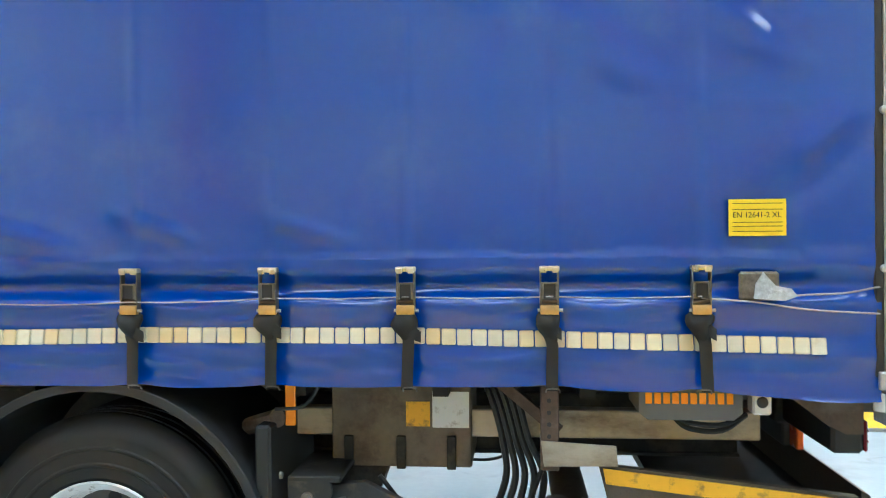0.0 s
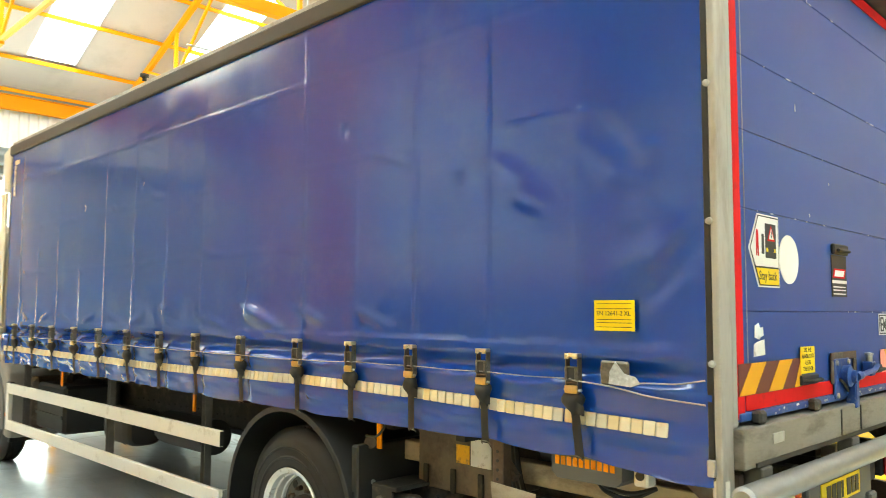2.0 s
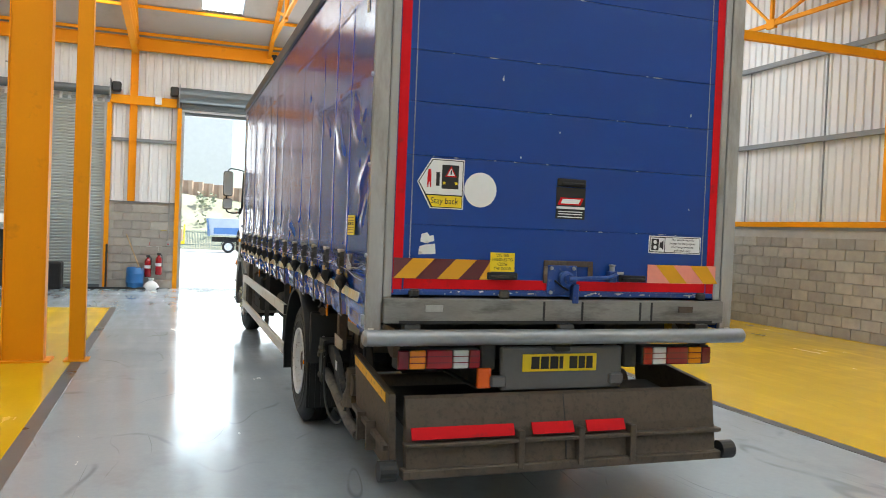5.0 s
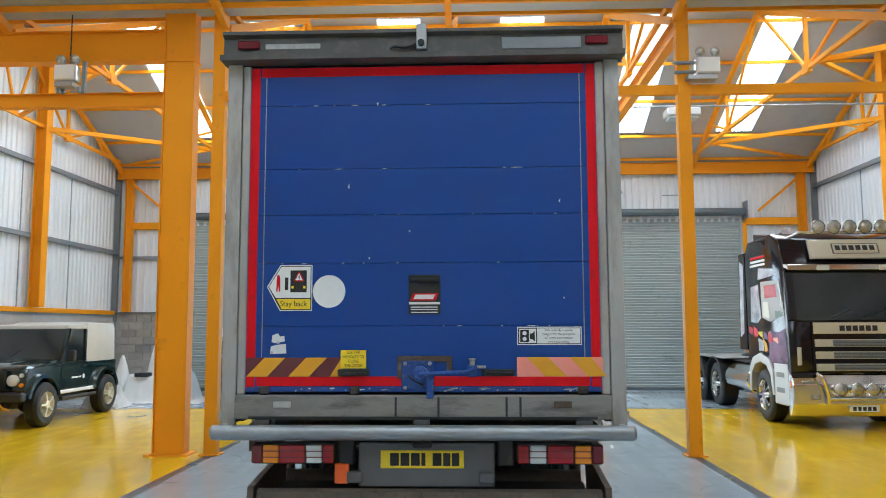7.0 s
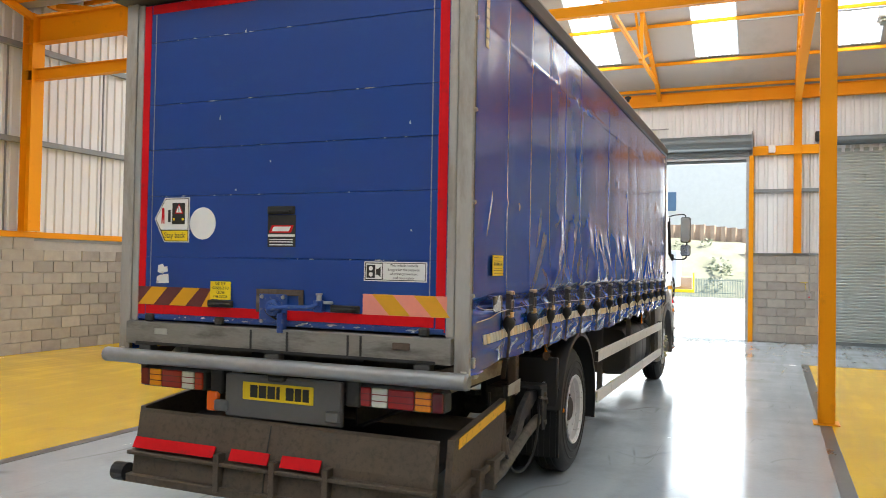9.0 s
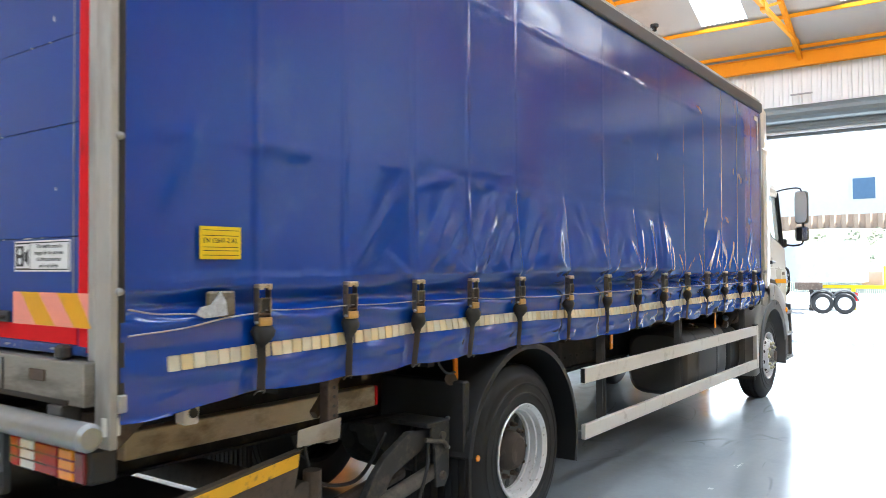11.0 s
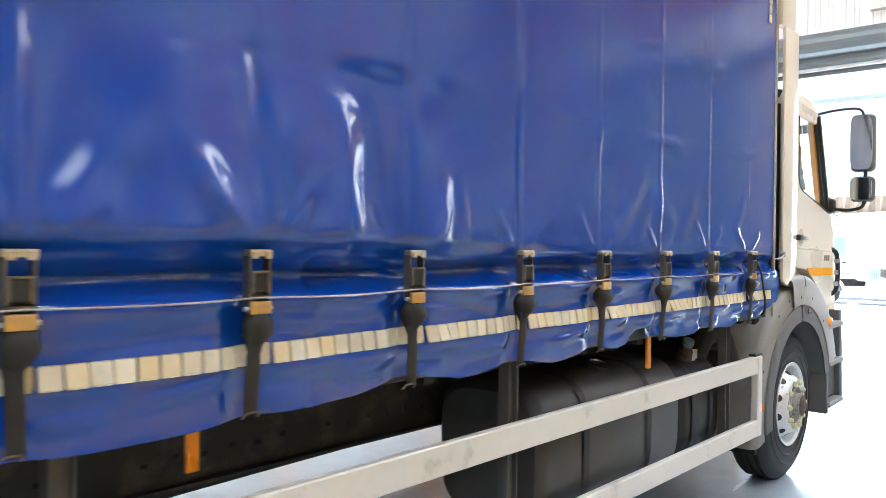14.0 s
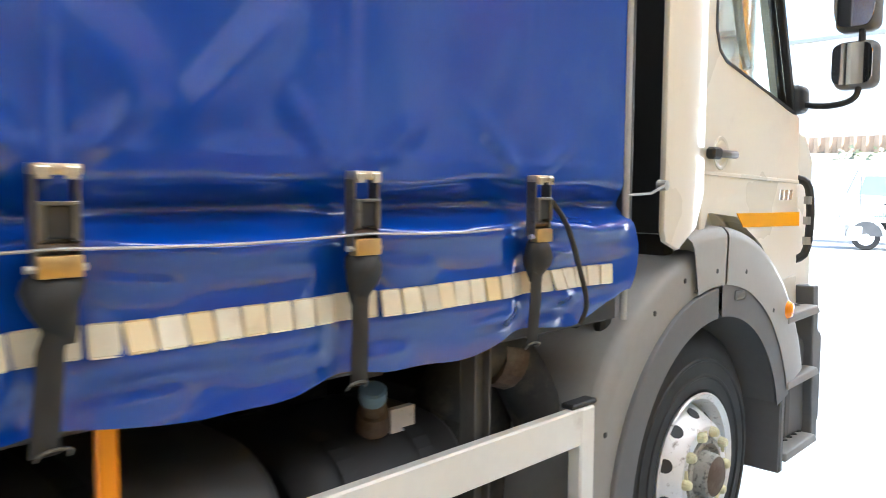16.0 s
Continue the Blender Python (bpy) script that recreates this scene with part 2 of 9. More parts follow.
M["tool_tan"] = paint("tool_tan", (0.15, 0.12, 0.085), 0.7, var=0.25, scale=5, dirt=(0.07, 0.05, 0.035), dirt_amount=0.35, dirt_scale=6, bump=0.1)
M["pocket_tan"] = paint("pocket_tan", (0.13, 0.12, 0.10), 0.2, var=0.45, scale=40, fine=120, bump=0.3)
M["pocket_film"] = paint("pocket_film", (0.42, 0.46, 0.52), 0.25, var=0.3, scale=45, fine=120, bump=0.4)
M["nut_cream"] = paint("nut_cream", (0.62, 0.60, 0.38), 0.5, var=0.12, scale=20, dirt=(0.35, 0.30, 0.2), dirt_amount=0.2, dirt_scale=30)
M["hub_flange"] = paint("hub_flange", (0.30, 0.29, 0.26), 0.6, var=0.2, scale=12, dirt=(0.03, 0.028, 0.025), dirt_amount=0.3, dirt_scale=60)
M["reflector_orange"] = paint("reflector_orange", (0.85, 0.13, 0.01), 0.3, var=0.05, coat=0.3)
M["brass"] = paint("brass_plate", (0.56, 0.38, 0.16), 0.35, metal=0.8, var=0.15, scale=20)
M["black"] = paint("black_plastic", (0.018, 0.018, 0.019), 0.55, var=0.2, scale=5)
M["hole_black"] = paint("hole_black", (0.004, 0.004, 0.004), 0.9, var=0.02)
M["chassis"] = paint("chassis_dirty", (0.022, 0.021, 0.02), 0.75, var=0.3, scale=6, dirt=(0.085, 0.07, 0.055), dirt_amount=0.35, dirt_scale=7, bump=0.15)
M["rubber"] = paint("tyre_rubber", (0.006, 0.006, 0.0063), 0.55, var=0.2, scale=8, dirt=(0.012, 0.0115, 0.011), dirt_amount=0.2, dirt_scale=5, bump=0.1)
M["rim"] = paint("rim_silver", (0.72, 0.73, 0.74), 0.36, metal=0.3, var=0.06, scale=8, dirt=(0.10, 0.07, 0.05), dirt_amount=0.14, dirt_scale=34)
M["rust"] = paint("rusty_brown", (0.09, 0.062, 0.045), 0.85, var=0.35, scale=7, fine=60, dirt=(0.16, 0.13, 0.1), dirt_amount=0.35, dirt_scale=9, bump=0.3)
M["lift"] = paint("lift_steel_worn", (0.095, 0.072, 0.052), 0.62, metal=0.2, var=0.22, scale=7, fine=160, dirt=(0.055, 0.043, 0.033), dirt_amount=0.35, dirt_scale=34, bump=0.3)
M["yellow"] = paint("yellow_vinyl", (0.84, 0.62, 0.008), 0.4, var=0.05)
M["yellow_worn"] = paint("yellow_worn", (0.78, 0.42, 0.01), 0.5, var=0.08, dirt=(0.1, 0.07, 0.05), dirt_amount=0.22, dirt_scale=22)
M["amber"] = paint("amber_reflector", (0.9, 0.28, 0.005), 0.25, var=0.04, coat=0.6)
M["white"] = paint("white_vinyl", (0.78, 0.78, 0.77), 0.4, var=0.04)
M["white_worn"] = paint("white_worn", (0.72, 0.72, 0.7), 0.55, var=0.06, dirt=(0.35, 0.32, 0.28), dirt_amount=0.2, dirt_scale=30)
M["refl"] = paint("reflective_white", (0.70, 0.66, 0.53), 0.35, var=0.08, scale=20, fine=200, island=True, dirt=(0.52, 0.44, 0.3), dirt_amount=0.12, dirt_scale=12)


def aged(m, tint):
    """Single pieces, picked at random, yellowed with age."""
    n, l = nodes_of(m)
    b = n["Principled BSDF"]
    info, span, mx = n.new("ShaderNodeObjectInfo"), n.new("ShaderNodeMapRange"), n.new("ShaderNodeMix")
    mx.data_type = "RGBA"
    for i, v in enumerate((0.55, 1.0, 0.0, 1.0)):
        span.inputs[i + 1].default_value = v
    l.new(info.outputs["Random"], span.inputs[0])
    l.new(span.outputs[0], mx.inputs[0])
    l.new(b.inputs["Base Color"].links[0].from_socket, mx.inputs[6])
    mx.inputs[7].default_value = (*tint, 1)
    l.new(mx.outputs[2], b.inputs["Base Color"])


aged(M["refl"], (0.66, 0.54, 0.30))
M["ink"] = paint("black_ink", (0.015, 0.015, 0.015), 0.5, var=0.1)
M["red"] = paint("red_lens", (0.34, 0.004, 0.010), 0.2, var=0.1, coat=0.3)
M["red_dark"] = paint("red_lens_dark", (0.15, 0.004, 0.014), 0.2, var=0.1, coat=0.3)
M["lens_clear"] = paint("clear_lens", (0.65, 0.65, 0.65), 0.12, var=0.1, coat=1.0)
M["strap"] = paint("strap_black", (0.015, 0.014, 0.013), 0.7, var=0.2, fine=200, bump=0.2)
M["chrome"] = paint("chrome", (0.75, 0.74, 0.72), 0.12, metal=1.0, var=0.04, rvar=0.05)
M["buckle"] = paint("buckle_metal", (0.60, 0.54, 0.40), 0.3, metal=0.85, var=0.15, scale=20, dirt=(0.2, 0.15, 0.1), dirt_amount=0.2, dirt_scale=40)
M["buckle_dark"] = paint("buckle_dark", (0.16, 0.15, 0.13), 0.35, metal=0.7, var=0.2, scale=20, dirt=(0.05, 0.045, 0.04), dirt_amount=0.3, dirt_scale=40)
M["cab"] = paint("cab_cream", (0.74, 0.70, 0.60), 0.28, var=0.02, scale=1, coat=0.5, bump=0.01, dirt=(0.66, 0.62, 0.53), dirt_amount=0.05, dirt_scale=5)
M["grey_plastic"] = paint("grey_plastic", (0.115, 0.115, 0.115), 0.55, var=0.1, scale=4)
M["wire"] = paint("steel_wire", (0.30, 0.30, 0.29), 0.4, metal=0.6)
M["blue_paint"] = paint("lock_blue", (0.015, 0.06, 0.26), 0.4, var=0.2, dirt=(0.2, 0.2, 0.2), dirt_amount=0.15, dirt_scale=30)
M["red_black"] = paint("hazard_brown", (0.12, 0.025, 0.03), 0.4, var=0.1)
M["pink"] = paint("hazard_pink", (0.80, 0.28, 0.22), 0.4, var=0.08)
M["gold"] = paint("hazard_gold", (0.70, 0.34, 0.01), 0.4, var=0.05)


def glass_mat(name, rgb=(0.9, 0.95, 0.95), rough=0.03):
    m = bpy.data.materials.new(name)
    m.use_nodes = True
    b = m.node_tree.nodes["Principled BSDF"]
    b.inputs["Base Color"].default_value = (*rgb, 1)
    b.inputs["Roughness"].default_value, b.inputs["Transmission Weight"].default_value, b.inputs["IOR"].default_value = rough, 1.0, 1.45
    return m


def rooflight(name):
    """Milky glass-fibre sheet that passes daylight."""
    m = bpy.data.materials.new(name)
    m.use_nodes = True
    n, l = nodes_of(m)
    n.remove(n["Principled BSDF"])
    t = n.new("ShaderNodeBsdfTranslucent")
    t.inputs[0].default_value = (0.92, 0.92, 0.88, 1)
    l.new(t.outputs[0], n["Material Output"].inputs[0])
    return m


M["rooflight"] = rooflight("rooflight_sheet")
M["glass"] = glass_mat("window_glass", (0.8, 0.88, 0.86))
M["dark_glass"] = paint("tinted_glass", (0.012, 0.016, 0.018), 0.13, var=0.0, bump=0.0, spec=0.8, rvar=0.02)
M["mirror"] = paint("mirror_glass", (0.45, 0.47, 0.50), 0.03, metal=1.0, var=0.0, bump=0.0, rvar=0.01)

# ---- builders ----
LOCAL = set()  # things whose parts are built in their own space


def thing(name, at, label, category, group="", kind=""):
    ob = new(name)
    ob.empty_display_size = 0.1
    ob.matrix_world = at if isinstance(at, Matrix) else Matrix.Translation(at)
    return tagged(ob, label, category, group, kind)


def root_of(ob):
    while ob.parent:
        ob = ob.parent
    return ob


def part(name, bm, material, parent=None, label="", smooth=False):
    """Links a bmesh built in world space as one mesh under a thing or part."""
    me = bpy.data.meshes.new(name)
    bmesh.ops.recalc_face_normals(bm, faces=bm.faces)
    bm.to_mesh(me)
    bm.free()
    if smooth:
        me.polygons.foreach_set("use_smooth", [True] * len(me.polygons))
        me.set_sharp_from_angle(angle=radians(smooth if smooth is not True else 40))
    mats = material if isinstance(material, (list, tuple)) else [material]
    for m in mats:
        me.materials.append(M[m] if isinstance(m, str) else m)
    ob = new(name, me)
    if parent:
        if root_of(parent).name not in LOCAL:
            me.transform(root_of(parent).matrix_basis.inverted())
        ob.parent = parent
    if label:
        ob["label"] = label
    return ob


def solo(name, bm, material, label, category, group="", kind="", smooth=False):
    """A top-level thing of one mesh; its origin goes to the middle of its base."""
    ob = part(name, bm, material, None, label, smooth)
    me = ob.data
    co = np.empty(len(me.vertices) * 3)
    me.vertices.foreach_get("co", co)
    co = co.reshape(-1, 3)
    o = Vector(((co[:, 0].min() + co[:, 0].max()) / 2, (co[:, 1].min() + co[:, 1].max()) / 2, co[:, 2].min()))
    me.transform(Matrix.Translation(-o))
    ob.location = o
    return tagged(ob, label, category, group, kind)


def box(x0, x1, y0, y1, z0, z1, bev=0.0, bm=None, seg=1, mi=0):
    bm = bm or bmesh.new()
    r = bmesh.ops.create_cube(bm, size=1.0)
    vs = r["verts"]
    for v in vs:
        v.co = Vector(((x0 + x1) / 2 + v.co.x * (x1 - x0), (y0 + y1) / 2 + v.co.y * (y1 - y0), (z0 + z1) / 2 + v.co.z * (z1 - z0)))
    fs = {f for v in vs for f in v.link_faces}
    for f in fs:
        f.material_index = mi
    if bev:
        es = list({e for v in vs for e in v.link_edges})
        out = bmesh.ops.bevel(bm, geom=es, offset=bev, segments=seg, affect="EDGES", profile=0.5)
        for f in out["faces"]:
            f.material_index = mi
    return bm


def ring(bm, c, u, v, r, n):
    return [bm.verts.new(c + r * (math.cos(2 * math.pi * i / n) * u + math.sin(2 * math.pi * i / n) * v)) for i in range(n)]


def bridge(bm, a, b, mi=0):
    n = len(a)
    for i in range(n):
        f = bm.faces.new((a[i], a[(i + 1) % n], b[(i + 1) % n], b[i]))
        f.material_index = mi


def axes(d):
    d = d.normalized()
    up = Vector((0, 0, 1)) if abs(d.z) < 0.9 else Vector((1, 0, 0))
    u = d.cross(up).normalized()
    return u, u.cross(d).normalized()


def tube(pts, r, n=8, bm=None, cap=True, mi=0):
    """A round bar or hose along points; r may be a list."""
    bm = bm or bmesh.new()
    pts = [Vector(p) for p in pts]
    rs = r if isinstance(r, (list, tuple)) else [r] * len(pts)
    prev = None
    u = None
    for i, p in enumerate(pts):
        d = (pts[min(i + 1, len(pts) - 1)] - pts[max(i - 1, 0)]).normalized()
        if u is None:
            u, v = axes(d)
        else:
            u = (u - d * u.dot(d)).normalized()
            v = u.cross(d).normalized()
        cur = ring(bm, p, u, v, rs[i], n)
        if prev:
            bridge(bm, prev, cur, mi)
        elif cap:
            bm.faces.new(cur).material_index = mi
        prev = cur
    if cap:
        bm.faces.new(prev).material_index = mi
    return bm


def curve_pts(pts, n=8):
    """Catmull-Rom points through a few given ones."""
    P = [Vector(p) for p in pts]
    P = [2 * P[0] - P[1]] + P + [2 * P[-1] - P[-2]]
    out = []
    for i in range(1, len(P) - 2):
        for k in range(n):
            t = k / n
            a, b, c, d = P[i - 1], P[i], P[i + 1], P[i + 2]
            out.append(0.5 * ((2 * b) + (c - a) * t + (2 * a - 5 * b + 4 * c - d) * t * t + (3 * b - a - 3 * c + d) * t ** 3))
    out.append(P[-2])
    return out


def beam(p, q, w, h, bm=None, bev=0.0, mi=0):
    """A square bar from p to q, w wide and h high."""
    bm = bm or bmesh.new()
    p, q = Vector(p), Vector(q)
    u, v = axes(q - p)
    a, b = [], []
    for su, sv in ((-1, -1), (1, -1), (1, 1), (-1, 1)):
        off = u * su * w / 2 + v * sv * h / 2
        a.append(bm.verts.new(p + off))
        b.append(bm.verts.new(q + off))
    bridge(bm, a, b, mi)
    bm.faces.new(a).material_index = mi
    bm.faces.new(b).material_index = mi
    return bm


def i_beam(p, q, w, h, t=0.012, bm=None, up=None):
    """A rolled steel section: two flanges and a web."""
    bm = bm or bmesh.new()
    p, q = Vector(p), Vector(q)
    d = (q - p).normalized()
    if up is None:
        u, v = axes(d)
    else:
        v = Vector(up).normalized()
        u = v.cross(d).normalized()
    prof = [(-w / 2, -h / 2), (w / 2, -h / 2), (w / 2, -h / 2 + t), (t / 2, -h / 2 + t), (t / 2, h / 2 - t), (w / 2, h / 2 - t), (w / 2, h / 2), (-w / 2, h / 2), (-w / 2, h / 2 - t), (-t / 2, h / 2 - t), (-t / 2, -h / 2 + t), (-w / 2, -h / 2 + t)]
    a = [bm.verts.new(p + u * x + v * y) for x, y in prof]
    b = [bm.verts.new(q + u * x + v * y) for x, y in prof]
    bridge(bm, a, b)
    for k in (a, b):
        bm.faces.new((k[0], k[1], k[2], k[3], k[10], k[11]))
        bm.faces.new((k[3], k[4], k[9], k[10]))
        bm.faces.new((k[4], k[5], k[6], k[7], k[8], k[9]))
    return bm


def lathe(c, axis, prof, n=40, bm=None, mi=0, closed=False):
    """Turns a profile of (distance along axis, radius) round axis through c."""
    bm = bm or bmesh.new()
    c, axis = Vector(c), Vector(axis).normalized()
    u, v = axes(axis)
    prev = first = None
    for a, r in prof:
        if r < 1e-5:
            cur = [bm.verts.new(c + axis * a)]
        else:
            cur = ring(bm, c + axis * a, u, v, r, n)
        if prev:
            if len(prev) == 1 and len(cur) > 1:
                for i in range(n):
                    bm.faces.new((prev[0], cur[i], cur[(i + 1) % n])).material_index = mi
            elif len(cur) == 1 and len(prev) > 1:
                for i in range(n):
                    bm.faces.new((cur[0], prev[(i + 1) % n], prev[i])).material_index = mi
            elif len(cur) > 1:
                bridge(bm, prev, cur, mi)
        else:
            first = cur
        prev = cur
    if closed:
        bridge(bm, prev, first, mi)
    return bm


def slab(poly, to3, t0, t1, bm=None, mi=0, bev=0.0):
    """A flat outline (u, v) made solid from t0 to t1; to3(u, v, t) gives the place."""
    bm = bm or bmesh.new()
    a = [bm.verts.new(to3(u, v, t0)) for u, v in poly]
    b = [bm.verts.new(to3(u, v, t1)) for u, v in poly]
    bridge(bm, a, b, mi)
    bm.faces.new(a).material_index = mi
    bm.faces.new(b[::-1]).material_index = mi
    if bev:
        es = [e for e in {e for v in a + b for e in v.link_edges}]
        bmesh.ops.bevel(bm, geom=es, offset=bev, segments=2, affect="EDGES", profile=0.5)
    return bm


def sheet(pts_grid, bm=None, mi=0):
    """A surface through a grid of points."""
    bm = bm or bmesh.new()
    vs = [[bm.verts.new(p) for p in row] for row in pts_grid]
    for i in range(len(vs) - 1):
        for j in range(len(vs[0]) - 1):
            bm.faces.new((vs[i][j], vs[i][j + 1], vs[i + 1][j + 1], vs[i + 1][j])).material_index = mi
    return bm


def words(name, body, size, material, parent, m, align="LEFT", width=1.0, spacing=1.0, label="", bold=0.0):
    """Lettering in the built-in font as a thin mesh; m places its plane, x along the line, y up."""
    cu = bpy.data.curves.new(name, "FONT")
    cu.body, cu.size, cu.align_x, cu.align_y, cu.extrude = body, size, align, "CENTER", 0.0006
    cu.space_character, cu.offset, cu.resolution_u = spacing, bold, 3
    tmp = new(name, cu)
    bpy.context.view_layer.update()
    me = bpy.data.meshes.new_from_object(tmp.evaluated_get(bpy.context.evaluated_depsgraph_get()))
    bpy.data.objects.remove(tmp)
    bpy.data.curves.remove(cu)
    me.transform(m @ Matrix.Diagonal((width, 1, 1, 1)))
    me.materials.clear()
    me.materials.append(M[material])
    ob = new(name, me)
    if parent:
        me.transform(root_of(parent).matrix_basis.inverted())
        ob.parent = parent
    if label:
        ob["label"] = label
    return ob

# ---- the building ----
floor = thing("floor", (0, 0, 0), "glossy grey and yellow painted workshop floor", "floor", kind="structure")
part("floor_slab", box(WALL_X - 0.2, BACK_X, -SIDE_Y, SIDE_Y, -0.2, 0.0), "epoxy", floor)
part("yellow_area", box(-12.25, BACK_X, 3.43, SIDE_Y, 0.0, 0.004), "yellow_floor", floor, "glossy yellow floor paint")
part("yellow_area", box(-12.25, BACK_X, -SIDE_Y, -3.43, 0.0, 0.004), "yellow_floor", floor, "glossy yellow floor paint")
for s in (-1, 1):
    y0, y1 = sorted((s * 3.30, s * 3.43))
    part("border_line", box(-12.37, BACK_X, y0, y1, 0.0, 0.004), "line", floor)
    y0, y1 = sorted((s * 3.43, s * SIDE_Y))
    part("border_line", box(-12.37, -12.25, y0, y1, 0.0, 0.004), "line", floor)


def corrugated(p, q, z0, z1, out, pitch=0.2, depth=0.03, ztop=None):
    """Ribbed wall sheet from p to q (x, y), ribs standing towards out; ztop(d) gives a sloping top."""
    bm = bmesh.new()
    p, q, out = Vector((*p, 0)), Vector((*q, 0)), Vector((*out, 0))
    L = (q - p).length
    d = (q - p) / L
    n = max(1, int(L / pitch))
    us, hs = [], []
    for i in range(n):
        b = i * L / n
        w = L / n
        us += [b, b + 0.52 * w, b + 0.62 * w, b + 0.9 * w]
        hs += [0, 0, depth, depth]
    us.append(L)
    hs.append(0)
    lo, hi = [], []
    for u, h in zip(us, hs):
        base = p + d * u + out * h
        lo.append(bm.verts.new(base + Vector((0, 0, z0))))
        hi.append(bm.verts.new(base + Vector((0, 0, ztop(u) if ztop else z1))))
    for i in range(len(us) - 1):
        bm.faces.new((lo[i], lo[i + 1], hi[i + 1], hi[i]))
    return bm


# walls: solid outer skins, ribbed lining, block work below
BLOCK_TOP = 2.2
DOORS = [(-8.08, -3.96), (-2.17, 2.22), (4.02, 7.97)]
DOOR_TOP = 4.72
wall_end = thing("wall_front", (WALL_X, 0, 0), "end wall of concrete blocks and white ribbed sheeting", "wall", kind="structure")
edges = [-SIDE_Y, *[v for d in DOORS for v in d], SIDE_Y]
for a, b in zip(edges[::2], edges[1::2]):
    part("outer_skin", box(WALL_X - 0.25, WALL_X - 0.12, a - (0.3 if a == -SIDE_Y else 0), b + (0.3 if b == SIDE_Y else 0), -0.1, EAVE), "clad", wall_end)
    part("mortar_bed", box(WALL_X - 0.12, WALL_X - 0.02, a, b, 0, BLOCK_TOP), "mortar", wall_end)
    part("sheeting", corrugated((WALL_X - 0.06, a), (WALL_X - 0.06, b), BLOCK_TOP, DOOR_TOP, (1, 0)), "clad", wall_end, "white ribbed metal sheeting")
part("outer_skin", box(WALL_X - 0.25, WALL_X - 0.12, -SIDE_Y - 0.3, SIDE_Y + 0.3, DOOR_TOP, EAVE + 0.05), "clad", wall_end)
part("sheeting", corrugated((WALL_X - 0.06, -SIDE_Y), (WALL_X - 0.06, SIDE_Y), DOOR_TOP, EAVE, (1, 0)), "clad", wall_end, "white ribbed metal sheeting")
for a, b in zip(edges[::2], edges[1::2]):
    part("sheeting_rail", box(WALL_X - 0.03, WALL_X + 0.05, a, b, 3.76, 3.84), "grey_steel", wall_end)
    part("block_cap", box(WALL_X - 0.06, WALL_X + 0.03, a, b, BLOCK_TOP, BLOCK_TOP + 0.03), "grey_steel", wall_end)

side_walls = []
for s, nm in ((-1, "wall_left"), (1, "wall_right")):
    w = thing(nm, (0, s * SIDE_Y, 0), "side wall of grey blocks below white ribbed sheeting", "wall", kind="structure")
    side_walls.append(w)
    y = s * SIDE_Y
    ya, yb = sorted((y + s * 0.13, y + s * 0.25))
    bm = bmesh.new()
    xs = [WALL_X - 0.25, RIDGE_A, MID_X, RIDGE_B, BACK_X + 0.1]
    poly = [(WALL_X - 0.25, -0.1), (BACK_X + 0.1, -0.1)] + [(x, roof_z(min(max(x, WALL_X), BACK_X)) + 0.05) for x in reversed(xs)]
    part("outer_skin", slab(poly, lambda u, v, t: (u, t, v), ya, yb), "clad", w)
    ya, yb = sorted((y + s * 0.02, y + s * 0.13))
    part("mortar_bed", box(WALL_X, BACK_X, ya, yb, 0, BLOCK_TOP - 0.1), "mortar", w)
    part("sheeting", corrugated((WALL_X, y + s * 0.1), (BACK_X, y + s * 0.1), BLOCK_TOP, 8, (0, -s), ztop=lambda u: roof_z(WALL_X + u) - 0.02), "clad", w, "white ribbed metal sheeting")
    for z in (3.95, 5.70):
        ya, yb = sorted((y - s * 0.04, y + s * 0.07))
        part("sheeting_rail", box(WALL_X + 0.02, BACK_X, ya, yb, z - 0.05, z + 0.05), "grey_steel", w, "dark grey steel rail")
    ya, yb = sorted((y - s * 0.02, y + s * 0.07))
    part("base_rail", box(WALL_X + 0.02, BACK_X, ya, yb, 2.16, 2.27), "orange", w, "orange painted rail on the blocks")
    part("base_flashing", box(WALL_X + 0.02, BACK_X, *sorted((y, y + s * 0.07)), BLOCK_TOP - 0.1, 2.155), "grey_steel", w)
    x = -14.6
    while x < 8:
        part("sheet_joint", box(x - 0.015, x + 0.015, *sorted((y + s * 0.055, y + s * 0.075)), BLOCK_TOP + 0.05, 5.65), "grey_steel", w)
        x += 2.2
wall_back = thing("wall_back", (BACK_X, 0, 0), "plain white ribbed sheeting wall", "wall", kind="structure")
part("outer_skin", box(BACK_X, BACK_X + 0.15, -SIDE_Y - 0.2, SIDE_Y + 0.2, -0.1, EAVE + 0.1), "clad", wall_back)

